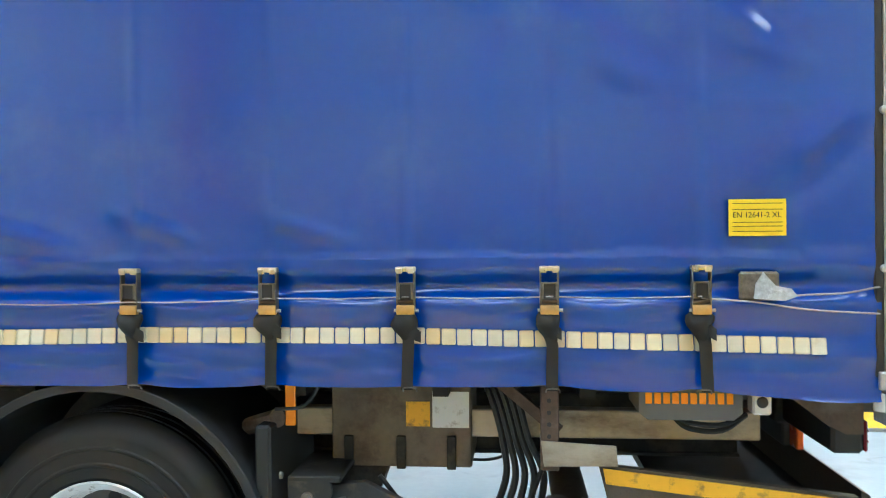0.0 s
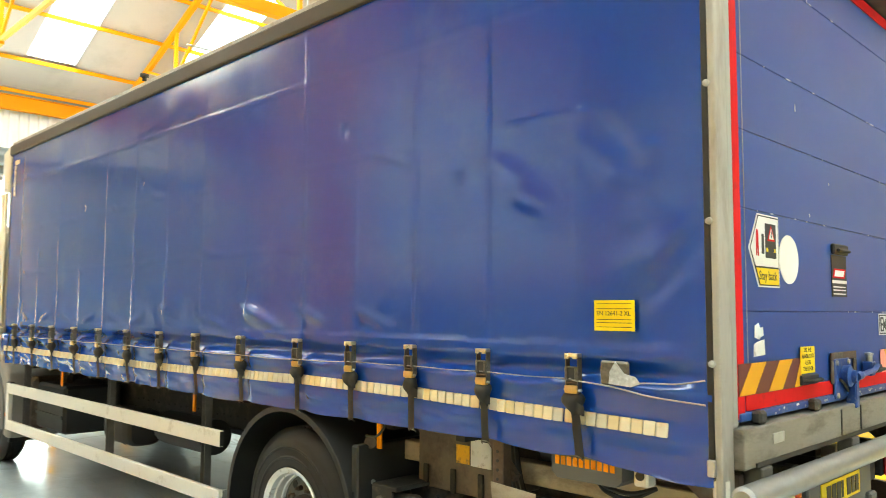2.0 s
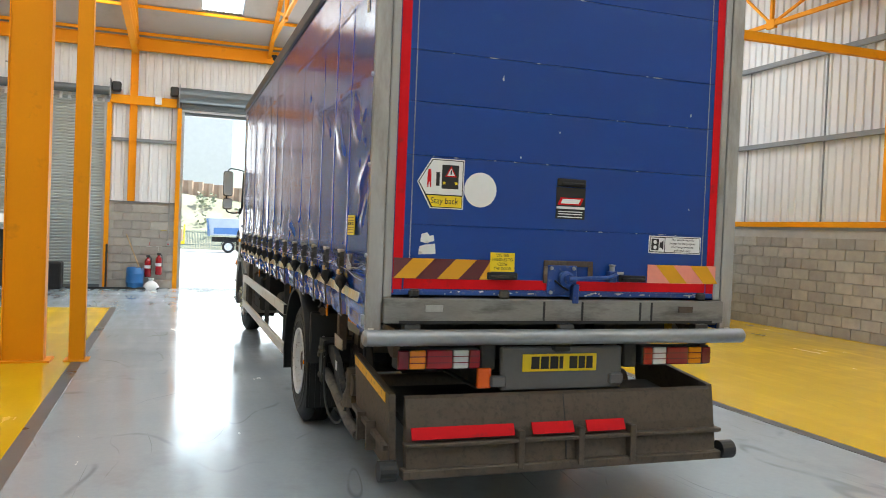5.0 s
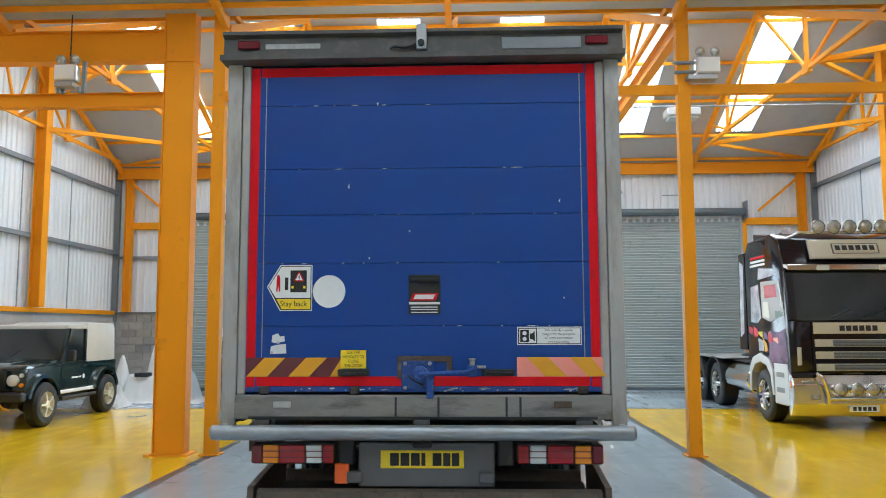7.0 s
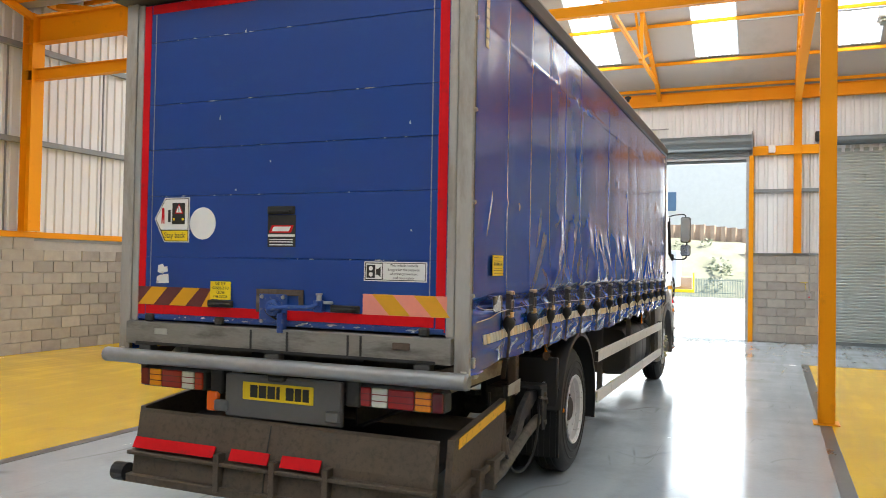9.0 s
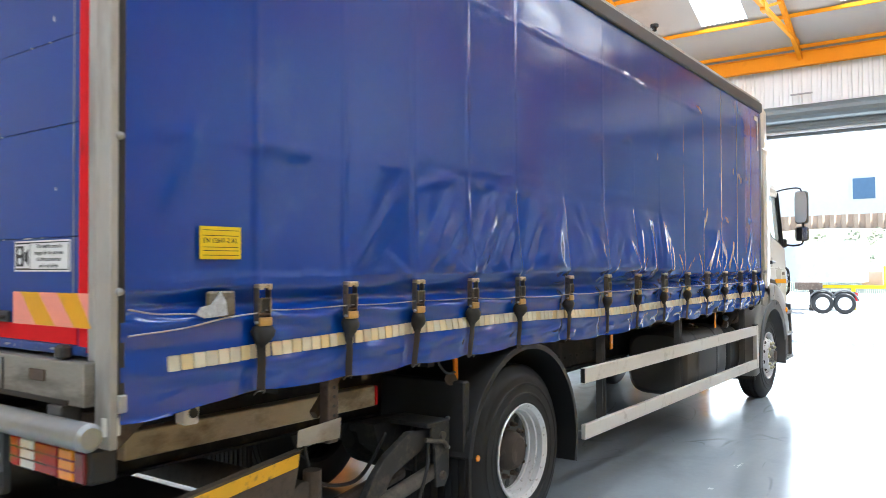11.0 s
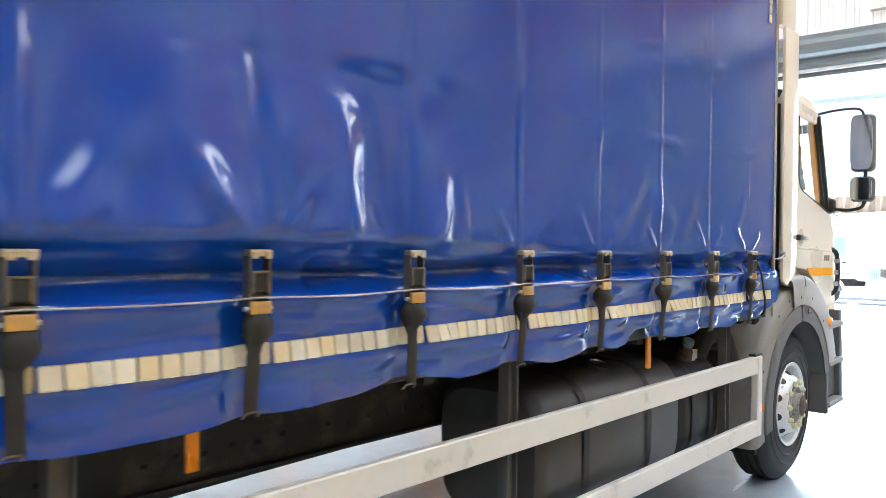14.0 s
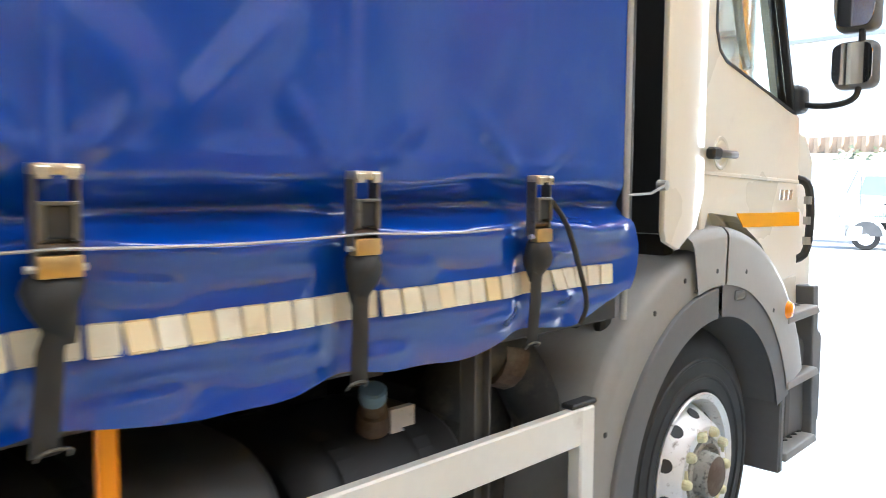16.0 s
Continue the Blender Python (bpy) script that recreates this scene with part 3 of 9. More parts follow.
# roof: sheets with openings for the skylights, one mesh
bm = bmesh.new()
for x0, x1 in ((WALL_X - 0.25, RIDGE_A), (RIDGE_A, MID_X), (MID_X, RIDGE_B), (RIDGE_B, BACK_X + 0.15)):
    holes = sorted({(a, b) for a, b, _ in SKYLIGHTS if a >= x0 - 0.3 and b <= x1 + 0.3})
    hx = holes[0]
    ys = [-SIDE_Y - 0.25] + [v for y in sorted(SKY_Y) for v in (y - 0.5, y + 0.5)] + [SIDE_Y + 0.25]

    def rz(x):
        return roof_z(x) if x > WALL_X else EAVE + SLOPE * (x - WALL_X)

    def piece(xa, xb, ya, yb):
        for dz in (0.0, 0.08):
            v = [bm.verts.new((x, y, rz(min(x, BACK_X)) + dz)) for x, y in ((xa, ya), (xb, ya), (xb, yb), (xa, yb))]
            bm.faces.new(v)
    piece(x0, hx[0], ys[0], ys[-1])
    piece(hx[1], x1, ys[0], ys[-1])
    for i in range(0, len(ys), 2):
        piece(hx[0], hx[1], ys[i], ys[i + 1])
for s in (-1, 1):
    part("corner_flashing", box(WALL_X - 0.12, WALL_X + 0.05, *sorted((s * 9.94, s * 10.13)), 0.0, EAVE), "grey_steel", wall_end, "grey corner flashing")
tagged(part("ceiling", bm, "roof"), "pale grey sloping sheet roof seen from below", "ceiling", kind="structure")

for x0, x1, y in SKYLIGHTS:
    bm = bmesh.new()
    nx = 14
    rows = []
    for i in range(41):
        v = y - 0.5 + i / 40
        dz = 0.045 + 0.014 * (i % 4 in (1, 2))
        rows.append([(x0, v, roof_z(x0) + dz), (x1, v, roof_z(x1) + dz)])
    w = solo("rooflight", sheet(rows), "rooflight", "milky ribbed rooflight sheet glowing with daylight", "rooflight", kind="structure")

# roof steel
steel = thing("roof_frame", (0, 0, EAVE), "orange painted steel trusses, purlins and beams", "roof frame", kind="structure")
TRUSS_Y = [-9.85, -6.6, -3.3, 0.0, 3.3, 6.6, 9.85]
PURLIN_A = [WALL_X + 0.25, -15.92, -14.58, -13.3, -12.06, -11.24, -10.0, -8.7, -7.4]
for x in PURLIN_A + [MID_X + 0.3, -4.6, -3.0, -1.2, 0.6, 1.4, 2.4, 4.1, 5.8, 7.4]:
    z = roof_z(x)
    part("purlin", box(x - 0.025, x + 0.025, -SIDE_Y, SIDE_Y, z - 0.085, z - 0.012), "orange", steel)
part("eaves_beam", i_beam((WALL_X + 0.12, -SIDE_Y, 6.24), (WALL_X + 0.12, SIDE_Y, 6.24), 0.16, 0.32, up=(0, 0, 1)), "orange", steel)
for y in TRUSS_Y:
    for xa, xr, xb in ((WALL_X + 0.05, RIDGE_A, MID_X - 0.05), (MID_X + 0.05, RIDGE_B, BACK_X - 0.05)):
        zt = roof_z(xr)
        for x_end in (xa, xb):
            part("rafter", beam((x_end, y, roof_z(x_end) - 0.2), (xr, y, zt - 0.2), 0.09, 0.12), "orange", steel)
        zc = EAVE + 0.14
        part("bottom_chord", beam((xa + 0.25, y, zc), (xb - 0.25, y, zc), 0.07, 0.08), "orange", steel)
        for sd in (-1, 1):
            xn = xr + sd * 2.25
            tops = [(xn, xr + sd * 0.05, 0.05), (xn, xn, 0.07), (xn, xn + sd * 1.35, 0.05)]
            if abs(y) > 9:
                tops += [(xr + sd * 4.2, xr + sd * 4.2 - sd * 0.55, 0.05), (xr + sd * 4.2, xr + sd * 4.2 + sd * 0.35, 0.05), (xr, xr + sd * 0.7, 0.05)]
            for p, q, w in tops:
                part("web_strut", beam((p, y, zc), (q, y, roof_z(q) - 0.22), w, w), "orange", steel)
            part("gusset", box(xn - 0.12, xn + 0.12, y - 0.045, y + 0.045, zc - 0.09, zc + 0.1), "orange", steel)
# solid grey bar drawn in for the shade above the eaves beam
part("eaves_gap", box(WALL_X + 0.02, WALL_X + 0.20, -SIDE_Y, SIDE_Y, 6.405, 6.455), "grey_steel", steel, "grey strip standing for the dark gap above the eaves beam")
# long beams along the bay between the columns and the end wall
for s in (-1, 1):
    part("runway_beam", i_beam((WALL_X + 0.2, s * 3.33, 6.10), (MID_X, s * 3.33, 6.10), 0.15, 0.26, up=(0, 0, 1)), "orange", steel)
# beams on the column line
part("valley_beam", i_beam((MID_X, -SIDE_Y, 6.68), (MID_X, SIDE_Y, 6.68), 0.2, 0.36, up=(0, 0, 1)), "orange", steel)
part("deep_beam", i_beam((MID_X - 0.02, -SIDE_Y, 5.97), (MID_X - 0.02, -4.2, 5.97), 0.2, 0.47, up=(0, 0, 1)), "orange", steel)
part("tie_beam", i_beam((MID_X, -SIDE_Y, 5.15), (MID_X, -4.2, 5.15), 0.14, 0.21, up=(0, 0, 1)), "orange", steel)
part("tie_beam", box(MID_X - 0.05, MID_X + 0.05, -3.3, SIDE_Y, 5.11, 5.25), "orange", steel)
for s in (-1, 1):
    for p, q, w in (((-15.2, 6.6), (-12.75, 9.75), 0.1), ((-15.2, 6.6), (-17.0, 9.7), 0.07), ((-8.85, 6.6), (-6.4, 9.6), 0.1), ((-8.85, 6.6), (-11.6, 9.7), 0.07)):
        part("plan_brace", beam((p[0], s * p[1], 6.52), (q[0], s * q[1], 6.50), 0.08, w), "orange", steel)
    part("knee_brace", beam((WALL_X + 0.12, s * 9.6, 6.0), (WALL_X + 0.12, s * 8.4, 5.0), 0.06, 0.06), "orange", steel)

col = thing("column", (MID_X, -3.97, 0), "wide orange steel stanchion on a base plate", "column", kind="structure")
part("shaft", i_beam((MID_X, -3.97, 0), (MID_X, -3.97, 6.5), 0.22, 0.46, t=0.016, up=(0, 1, 0)), "orange", col)
for y0, y1 in ((-4.198, -3.742),):
    part("web_plate", box(MID_X + 0.06, MID_X + 0.075, y0, y1, 0, 6.48), "orange", col)
part("base_plate", box(MID_X - 0.2, MID_X + 0.2, -4.28, -3.66, 0.004, 0.024), "orange", col)
part("splice_plate", box(MID_X - 0.12, MID_X + 0.12, -4.22, -3.72, 5.70, 5.73), "orange", col)
for s in (-1, 1):
    c2 = thing("column", (MID_X, s * 3.38, 0), "slender orange box-section steel post", "column", kind="structure", group="slender posts")
    part("shaft", box(MID_X - 0.07, MID_X + 0.09, s * 3.38 - 0.09, s * 3.38 + 0.09, 0.0, 6.55, 0.006), "orange", c2)
    part("base_plate", box(MID_X - 0.14, MID_X + 0.14, s * 3.38 - 0.14, s * 3.38 + 0.14, 0.004, 0.02), "orange", c2)
for s in (-1, 1):
    for x in (-12.8, -6.14, 1.5):
        c3 = thing("wall_column", (x, s * 9.85, 2.27), "orange steel wall post standing on the block wall", "column", kind="structure", group="wall posts")
        part("shaft", i_beam((x, s * 9.83, 2.27), (x, s * 9.83, roof_z(x) - 0.15), 0.26, 0.26, up=(0, 1, 0)), "orange", c3)
    c4 = thing("wall_column", (WALL_X + 0.14, s * 9.6, 2.27), "orange steel corner post on the block wall", "column", kind="structure", group="wall posts")
    part("shaft", i_beam((WALL_X + 0.14, s * 9.6, 2.23), (WALL_X + 0.14, s * 9.6, 6.1), 0.2, 0.2, up=(0, 1, 0)), "orange", c4)

# door frames of the end wall
for i, (a, b) in enumerate(DOORS):
    fr = thing(f"door_{i + 1}", (WALL_X, (a + b) / 2, 0), ["closed grey steel roller shutter door in the end wall", "open roller shutter door letting in daylight", "closed grey steel roller shutter door in the end wall"][i], "roller door", kind="structure")
    for y0, y1 in ((a - 0.11, a), (b, b + 0.11)):
        part("jamb", box(WALL_X - 0.12, WALL_X + 0.07, y0, y1, 0, 4.7), "orange", fr, "orange steel jamb")
    for y0, y1 in ((a, a + 0.07), (b - 0.07, b)):
        part("guide", box(WALL_X - 0.1, WALL_X + 0.03, y0, y1, 0, DOOR_TOP), "galv", fr, "galvanised guide channel")
    zb = 4.56 if i == 1 else 0.02
    n_s = int((DOOR_TOP + 0.15 - zb) / 0.075)
    part("head_plate", box(WALL_X - 0.24, WALL_X + 0.01, a, b, DOOR_TOP - 0.02, DOOR_TOP + 0.02) if i == 1 else box(WALL_X - 0.12, WALL_X - 0.07, a, b, DOOR_TOP - 0.02, DOOR_TOP + 0.02), "grey_steel", fr)
    bm = bmesh.new()
    prev = None
    for k in range(n_s):
        z = zb + k * 0.075
        for dz, dx in ((0.0, 0.0), (0.012, 0.016), (0.055, 0.022), (0.072, 0.004)):
            cur = [bm.verts.new((WALL_X - 0.06 + dx, y, z + dz)) for y in (a + 0.04, b - 0.04)]
            if prev:
                bm.faces.new((prev[0], prev[1], cur[1], cur[0]))
            prev = cur
    part("slat_curtain", bm, "shutter", fr, "ribbed grey steel slats")
    part("bottom_bar", box(WALL_X - 0.09, WALL_X - 0.01, a + 0.03, b - 0.03, zb - 0.02, zb + 0.06), "shutter_dark", fr)
    dr = 0.20 if i == 1 else 0.11
    part("roll", lathe((WALL_X + 0.12, a - 0.06, 5.03 if i == 1 else 4.98), (0, 1, 0), [(0, 0.0), (0, dr), (b - a + 0.12, dr), (b - a + 0.12, 0)], 16), "shutter_dark", fr, "dark rolled shutter drum")
    if i == 1:
        part("hood_strip", box(WALL_X + 0.012, WALL_X + 0.10, a, b, 4.675, 4.875, 0.004), "shutter_dark", fr, "dark sheet below the drum")
        for z in (4.70, 4.76, 4.82):
            part("coil_ridge", box(WALL_X + 0.10, WALL_X + 0.112, a, b, z, z + 0.022, 0.004), "shutter_dark", fr)
        part("weather_bar", box(WALL_X + 0.012, WALL_X + 0.075, a, b, 4.615, 4.672, 0.004), "galv", fr, "pale weather bar")
    for y in (a - 0.07, b + 0.07):
        part("end_plate", box(WALL_X - 0.05, WALL_X + 0.3, y - 0.012, y + 0.012, 4.78, 5.28), "grey_steel", fr)
    part("motor", box(WALL_X + 0.02, WALL_X + 0.25, b + 0.1, b + 0.32, 4.98, 5.22, 0.03) if i == 0 else box(WALL_X + 0.02, WALL_X + 0.25, a - 0.30, a - 0.09, 4.98, 5.22, 0.03), "black", fr, "black drive motor")
    part("strut_bracket", tube([(WALL_X + 0.05, (a + b) / 2 + 0.2, 5.48), (WALL_X + 0.05, (a + b) / 2 - 0.25, 5.48)], 0.02, 6), "galv", fr)
for s in (-1, 1):
    fr = thing("door_post_frame", (WALL_X, s * 3.1, 2.2), "orange lintel and post between the roller doors", "steel frame", kind="structure")
    lo, hi = sorted((s * 2.3, s * 3.9))
    part("lintel", box(WALL_X - 0.02, WALL_X + 0.1, lo, hi, 4.70, 4.92), "orange", fr)
    part("post", i_beam((WALL_X + 0.06, s * 3.34, 2.23), (WALL_X + 0.06, s * 3.34, 6.1), 0.16, 0.18, up=(0, 1, 0)), "orange", fr)
    part("switch_box", box(WALL_X + 0.1, WALL_X + 0.16, s * 2.75 - 0.08, s * 2.75 + 0.08, 4.74, 4.94, 0.01), "white", fr)
    lo, hi = sorted((s * 8.05, s * 9.6))
    part("lintel", box(WALL_X - 0.02, WALL_X + 0.1, lo, hi, 4.62, 4.82), "orange", fr)

# ---- the yard outside ----
M["grass"] = paint("grass_bank", (0.25, 0.25, 0.17), 0.95, var=0.3, scale=0.6, fine=6, bump=0.3, dirt=(0.33, 0.30, 0.22), dirt_amount=0.4, dirt_scale=0.25)
M["leaf"] = paint("bush_leaves", (0.30, 0.32, 0.22), 0.8, var=0.35, scale=2, island=True)
M["pile"] = paint("rusty_piling", (0.46, 0.33, 0.24), 0.85, var=0.2, scale=0.8, bump=0.1, dirt=(0.40, 0.30, 0.22), dirt_amount=0.3, dirt_scale=1)
M["palisade"] = paint("palisade_green", (0.20, 0.26, 0.24), 0.6, var=0.1)
M["truck_white"] = paint("lorry_white", (0.62, 0.65, 0.68), 0.3, var=0.04, coat=0.4)
M["tipper_blue"] = paint("tipper_blue", (0.09, 0.20, 0.46), 0.35, var=0.1)
M["container_red"] = paint("container_red", (0.48, 0.30, 0.29), 0.6, var=0.15, scale=0.8, dirt=(0.4, 0.28, 0.24), dirt_amount=0.3, dirt_scale=0.6)
M["tipper_steel"] = paint("tipper_steel", (0.46, 0.52, 0.60), 0.4, metal=0.2, var=0.1)
M["window_blue"] = paint("window_blue", (0.10, 0.18, 0.30), 0.4, var=0.08)
M["plain_white"] = paint("render_white", (0.75, 0.75, 0.74), 0.7, var=0.04)


def yard_z(x):
    if x > -40:
        return -0.02 - 0.72 * (WALL_X - 0.2 - x) / (40 + WALL_X - 0.2)
    return max(-1.1, -0.74 - 0.3 * (-40 - x) / 35)


yard = thing("ground", (-30, 0, -0.03), "pale concrete yard sloping away outside the door", "ground", kind="structure")
rows = []
for x in (WALL_X - 0.2, -22, -28, -34, -40, -50, -60, -76, -120, -250, -900):
    rows.append([(x, y, yard_z(x)) for y in (-900, -200, -60, -20, 0, 20, 60, 200, 900)])
part("yard_slab", sheet(rows), "concrete", yard)
bm = box(WALL_X - 0.22, WALL_X - 0.2, -900, 900, -2, -0.02)
part("yard_edge", bm, "concrete", yard)
part("yard_surround", sheet([[(x, y, -0.25) for y in (-900, 900)] for x in (WALL_X - 0.3, 900)]), "concrete", yard)

def fall(y):
    """The high ground drops towards +y."""
    return -0.105 * min(25.0, max(0.0, y + 6.0))


# bank with sheet piling behind the fence
bank = thing("bank", (-90, 0, -1.1), "grassy bank with bushes behind the yard", "bank", kind="structure")
rows = []
for i, (x, z) in enumerate(((-80, -1.15), (-83, 0.2), (-87, 2.6), (-92, 5.0), (-96, 5.8), (-130, 6.0), (-400, 8))):
    rows.append([(x + 1.5 * noise.noise((y * 0.07, i, 0)), y, z + (0.5 * noise.noise((y * 0.12, i * 3.0, 4)) if 0 < i < 5 else 0) + (fall(y) if i > 1 else 0)) for y in np.arange(-160, 161, 4.0)])
part("slope", sheet(rows), "grass", bank, smooth=60)


def clump(bm, c, r, n, rnd):
    for _ in range(n):
        d = Vector((rnd.gauss(0, 1), rnd.gauss(0, 1), rnd.gauss(0, 0.8))).normalized() * r * rnd.uniform(0.55, 1.05)
        p = Vector(c) + d
        u, v = axes(Vector((rnd.gauss(0, 1), rnd.gauss(0, 1), rnd.gauss(0, 1))))
        k = r * rnd.uniform(0.13, 0.26)
        vs = [bm.verts.new(p + u * k * a + v * k * b) for a, b in ((-1, -0.4), (0.2, -0.8), (1, 0.3), (-0.2, 0.8))]
        bm.faces.new(vs)


rnd = random.Random(11)
bm = bmesh.new()
for _ in range(90):
    x = rnd.uniform(-92, -81)
    y = rnd.uniform(-45, 45)
    z = np.interp(-x, [80, 83, 87, 92], [-1.15, 0.2, 2.6, 5.0])
    clump(bm, (x, y, z + 0.3), rnd.uniform(0.5, 1.3), 40, rnd)
tagged(part("bushes", bm, "leaf"), "low green and straw-coloured bushes on the bank", "bushes", kind="stuff")
bm = bmesh.new()
prev = None
y = -120.0
k = 0
while y < 120:
    for dy, dx in ((0, 0), (0.45, 0), (0.6, 0.35), (1.05, 0.35), (1.2, 0)):
        cur = [bm.verts.new((-95.5 + dx, y + dy, z + fall(y))) for z in (5.2, 7.3)]
        if prev:
            bm.faces.new((prev[0], cur[0], cur[1], prev[1]))
        prev = cur
    y += 1.2
pw = thing("sheet_pile_wall", (-95, 0, 5.2), "rusty brown sheet-pile wall along the top of the bank", "wall", kind="structure")
part("piles", bm, "pile", pw)
fence = thing("palisade_fence", (-79, 0, -1.1), "grey-green palisade fence below the bank", "fence")
for z in (-0.6, 0.7):
    part("rail", box(-79.05, -79.0, -60, 60, z, z + 0.06), "palisade", fence)
me_p = bpy.data.meshes.new("pale")
bm = slab([(-0.035, 0), (0.035, 0), (0.035, 1.95), (0.0, 2.1), (-0.035, 1.95)], lambda u, v, t: (t, u, v), 0, 0.02)
bm.to_mesh(me_p)
bm.free()
me_p.materials.append(M["palisade"])
for i in range(260):
    ob = new("pale", me_p)
    ob.parent = fence
    ob.location = (0.03, -20 + i * 0.155, 0.0)
# far white building with a blue window, and containers
fb = thing("far_building", (-125, -3, 6), "plain white building with a blue window beyond the bank", "building")
part("wall", box(-135, -120, -40, 6, 5.5, 22), "plain_white", fb)
part("roof", box(-135.5, -119.5, -40.5, 6.5, 22, 22.5), "galv", fb)
win = part("window", box(-119.98, -119.85, -13.8, -11.0, 10.8, 13.7), "window_blue", fb, "blue window")
part("frame", box(-119.95, -119.8, -14.0, -13.8, 10.6, 13.9), "plain_white", win)
part("frame", box(-119.95, -119.8, -11.0, -10.8, 10.6, 13.9), "plain_white", win)
for y, x in ((10.35, -120),):
    ct = thing("container", (x, y, 6), "dark red shipping container on the high ground", "container")
    part("body", corrugated((x, y - 1.2), (x, y + 1.2), 6.0, 8.6, (1, 0), 0.3, 0.05), "container_red", ct)
    part("shell", box(x - 6, x - 0.05, y - 1.2, y + 1.2, 5.9, 8.6), "container_red", ct)


def far_wheel(parent, x, y, z, r, w=0.3):
    """Wheel facing +x towards the workshop."""
    wh = part("wheel", lathe((x, y, z + r), (1, 0, 0), [(-w, 0), (-w, r * 0.9), (-w + 0.04, r), (-0.04, r), (0, r * 0.9), (0, r * 0.62)], 28), "rubber", parent, smooth=35)
    part("rim", lathe((x, y, z + r), (1, 0, 0), [(0.0, r * 0.62), (-0.02, r * 0.55), (-0.09, r * 0.5), (-0.08, r * 0.3), (0.02, r * 0.28), (0.03, 0)], 24), "rim", wh, smooth=35)


# white tractor unit parked across the yard, nose towards -y
XT = -39.0
zt = yard_z(XT)
wt = thing("white_tractor_unit", (XT - 1.2, -4.5, zt), "white tractor unit parked in the yard", "lorry")
part("cab_side", slab([(-7.55, 0.75), (-7.75, 1.6), (-7.45, 2.2), (-7.1, 3.1), (-6.8, 3.35), (-5.25, 3.45), (-5.2, 1.0), (-5.6, 1.0), (-5.75, 1.35), (-6.2, 1.5), (-6.65, 1.35), (-6.8, 0.75)], lambda u, v, t: (t, u, v + zt), XT - 2.4, XT, bev=0.04), "truck_white", wt, "white sleeper cab", smooth=30)
part("side_window", slab([(-7.05, 2.15), (-6.85, 2.85), (-6.1, 2.85), (-6.1, 2.1)], lambda u, v, t: (t, u, v + zt), XT, XT + 0.02), "palisade", wt, "grey-green side window")
part("windscreen", slab([(-7.47, 2.2), (-7.12, 3.08), (-7.09, 3.06), (-7.42, 2.2)], lambda u, v, t: (t, u, v + zt), XT - 2.3, XT - 0.1), "dark_glass", wt)
part("air_dam", slab([(-6.8, 3.35), (-6.4, 3.75), (-5.3, 3.85), (-5.25, 3.45)], lambda u, v, t: (t, u, v + zt), XT - 2.2, XT - 0.2, bev=0.05), "truck_white", wt)
part("bumper", box(XT - 2.4, XT + 0.02, -7.75, -6.85, 0.35 + zt, 0.95 + zt, 0.06, seg=2), "truck_white", wt)
part("headlamp", box(XT - 0.3, XT + 0.03, -7.74, -7.3, 0.95 + zt, 1.2 + zt, 0.03), "lens_clear", wt)
part("mirror", box(XT + 0.1, XT + 0.3, -7.25, -7.05, 2.0 + zt, 2.7 + zt, 0.04), "truck_white", wt)
part("grille", box(XT - 2.1, XT - 0.25, -7.70, -7.60, 1.25 + zt, 1.75 + zt, 0.02), "grey_plastic", wt, "dark front grille")
part("door_gap", slab([(-7.0, 1.45), (-6.99, 2.9), (-6.97, 2.9), (-6.98, 1.45)], lambda u, v, t: (t, u, v + zt), XT, XT + 0.012), "grey_plastic", wt)
part("door_gap", box(XT, XT + 0.012, -5.99, -5.97, 1.5 + zt, 3.0 + zt), "grey_plastic", wt)
part("cab_step", box(XT - 0.3, XT + 0.02, -7.5, -7.3, 0.50 + zt, 0.95 + zt, 0.02), "wing_light", wt)
# flat grey half disc stands for the shade inside the wheel arch
part("arch_shadow", slab([(-6.75 + 0.60 * math.cos(radians(a)), 0.55 + 0.60 * math.sin(radians(a))) for a in range(0, 181, 15)], lambda u, v, t: (t, u, v + zt), XT - 0.01, XT + 0.008), "grey_plastic", wt, "shade of the wheel arch drawn as a dark grey plate")
part("door_handle", box(XT, XT + 0.03, -6.2, -6.05, 1.75 + zt, 1.8 + zt), "black", wt)
part("wheel_arch", tube([(XT + 0.02, -6.75 + 0.62 * math.cos(radians(a)), zt + 0.55 + 0.62 * math.sin(radians(a))) for a in range(0, 181, 15)], 0.06, 8), "truck_white", wt)
part("side_tank", box(XT - 0.6, XT, -5.3, -4.1, 0.4 + zt, 1.05 + zt, 0.05, seg=2), "truck_white", wt, "white side tank panel")
part("frame_rail", box(XT - 0.9, XT - 0.7, -6.5, -2.0, 0.75 + zt, 1.05 + zt), "chassis", wt)
part("rear_step", box(XT - 1.9, XT - 0.4, -2.05, -1.95, 0.6 + zt, 1.0 + zt), "red_tape", wt)
part("deck", box(XT - 1.9, XT - 0.3, -4.6, -3.5, 1.15 + zt, 1.5 + zt, 0.02), "rust", wt, "brown deck plate")
for y in (-6.75, -3.55, -2.57):
    far_wheel(wt, XT, y, zt, 0.50)
    if y > -5:
        part("wing", tube([(XT - 0.1, y + 0.62 * math.cos(radians(a)), zt + 0.52 + 0.62 * math.sin(radians(a))) for a in range(10, 171, 20)], 0.04, 6), "grey_plastic", wt)
wt.matrix_basis = Matrix.Translation((XT, -6.75, 0)) @ Matrix.Rotation(radians(17), 4, "Z") @ Matrix.Translation((-XT, 6.75, 0)) @ wt.matrix_basis
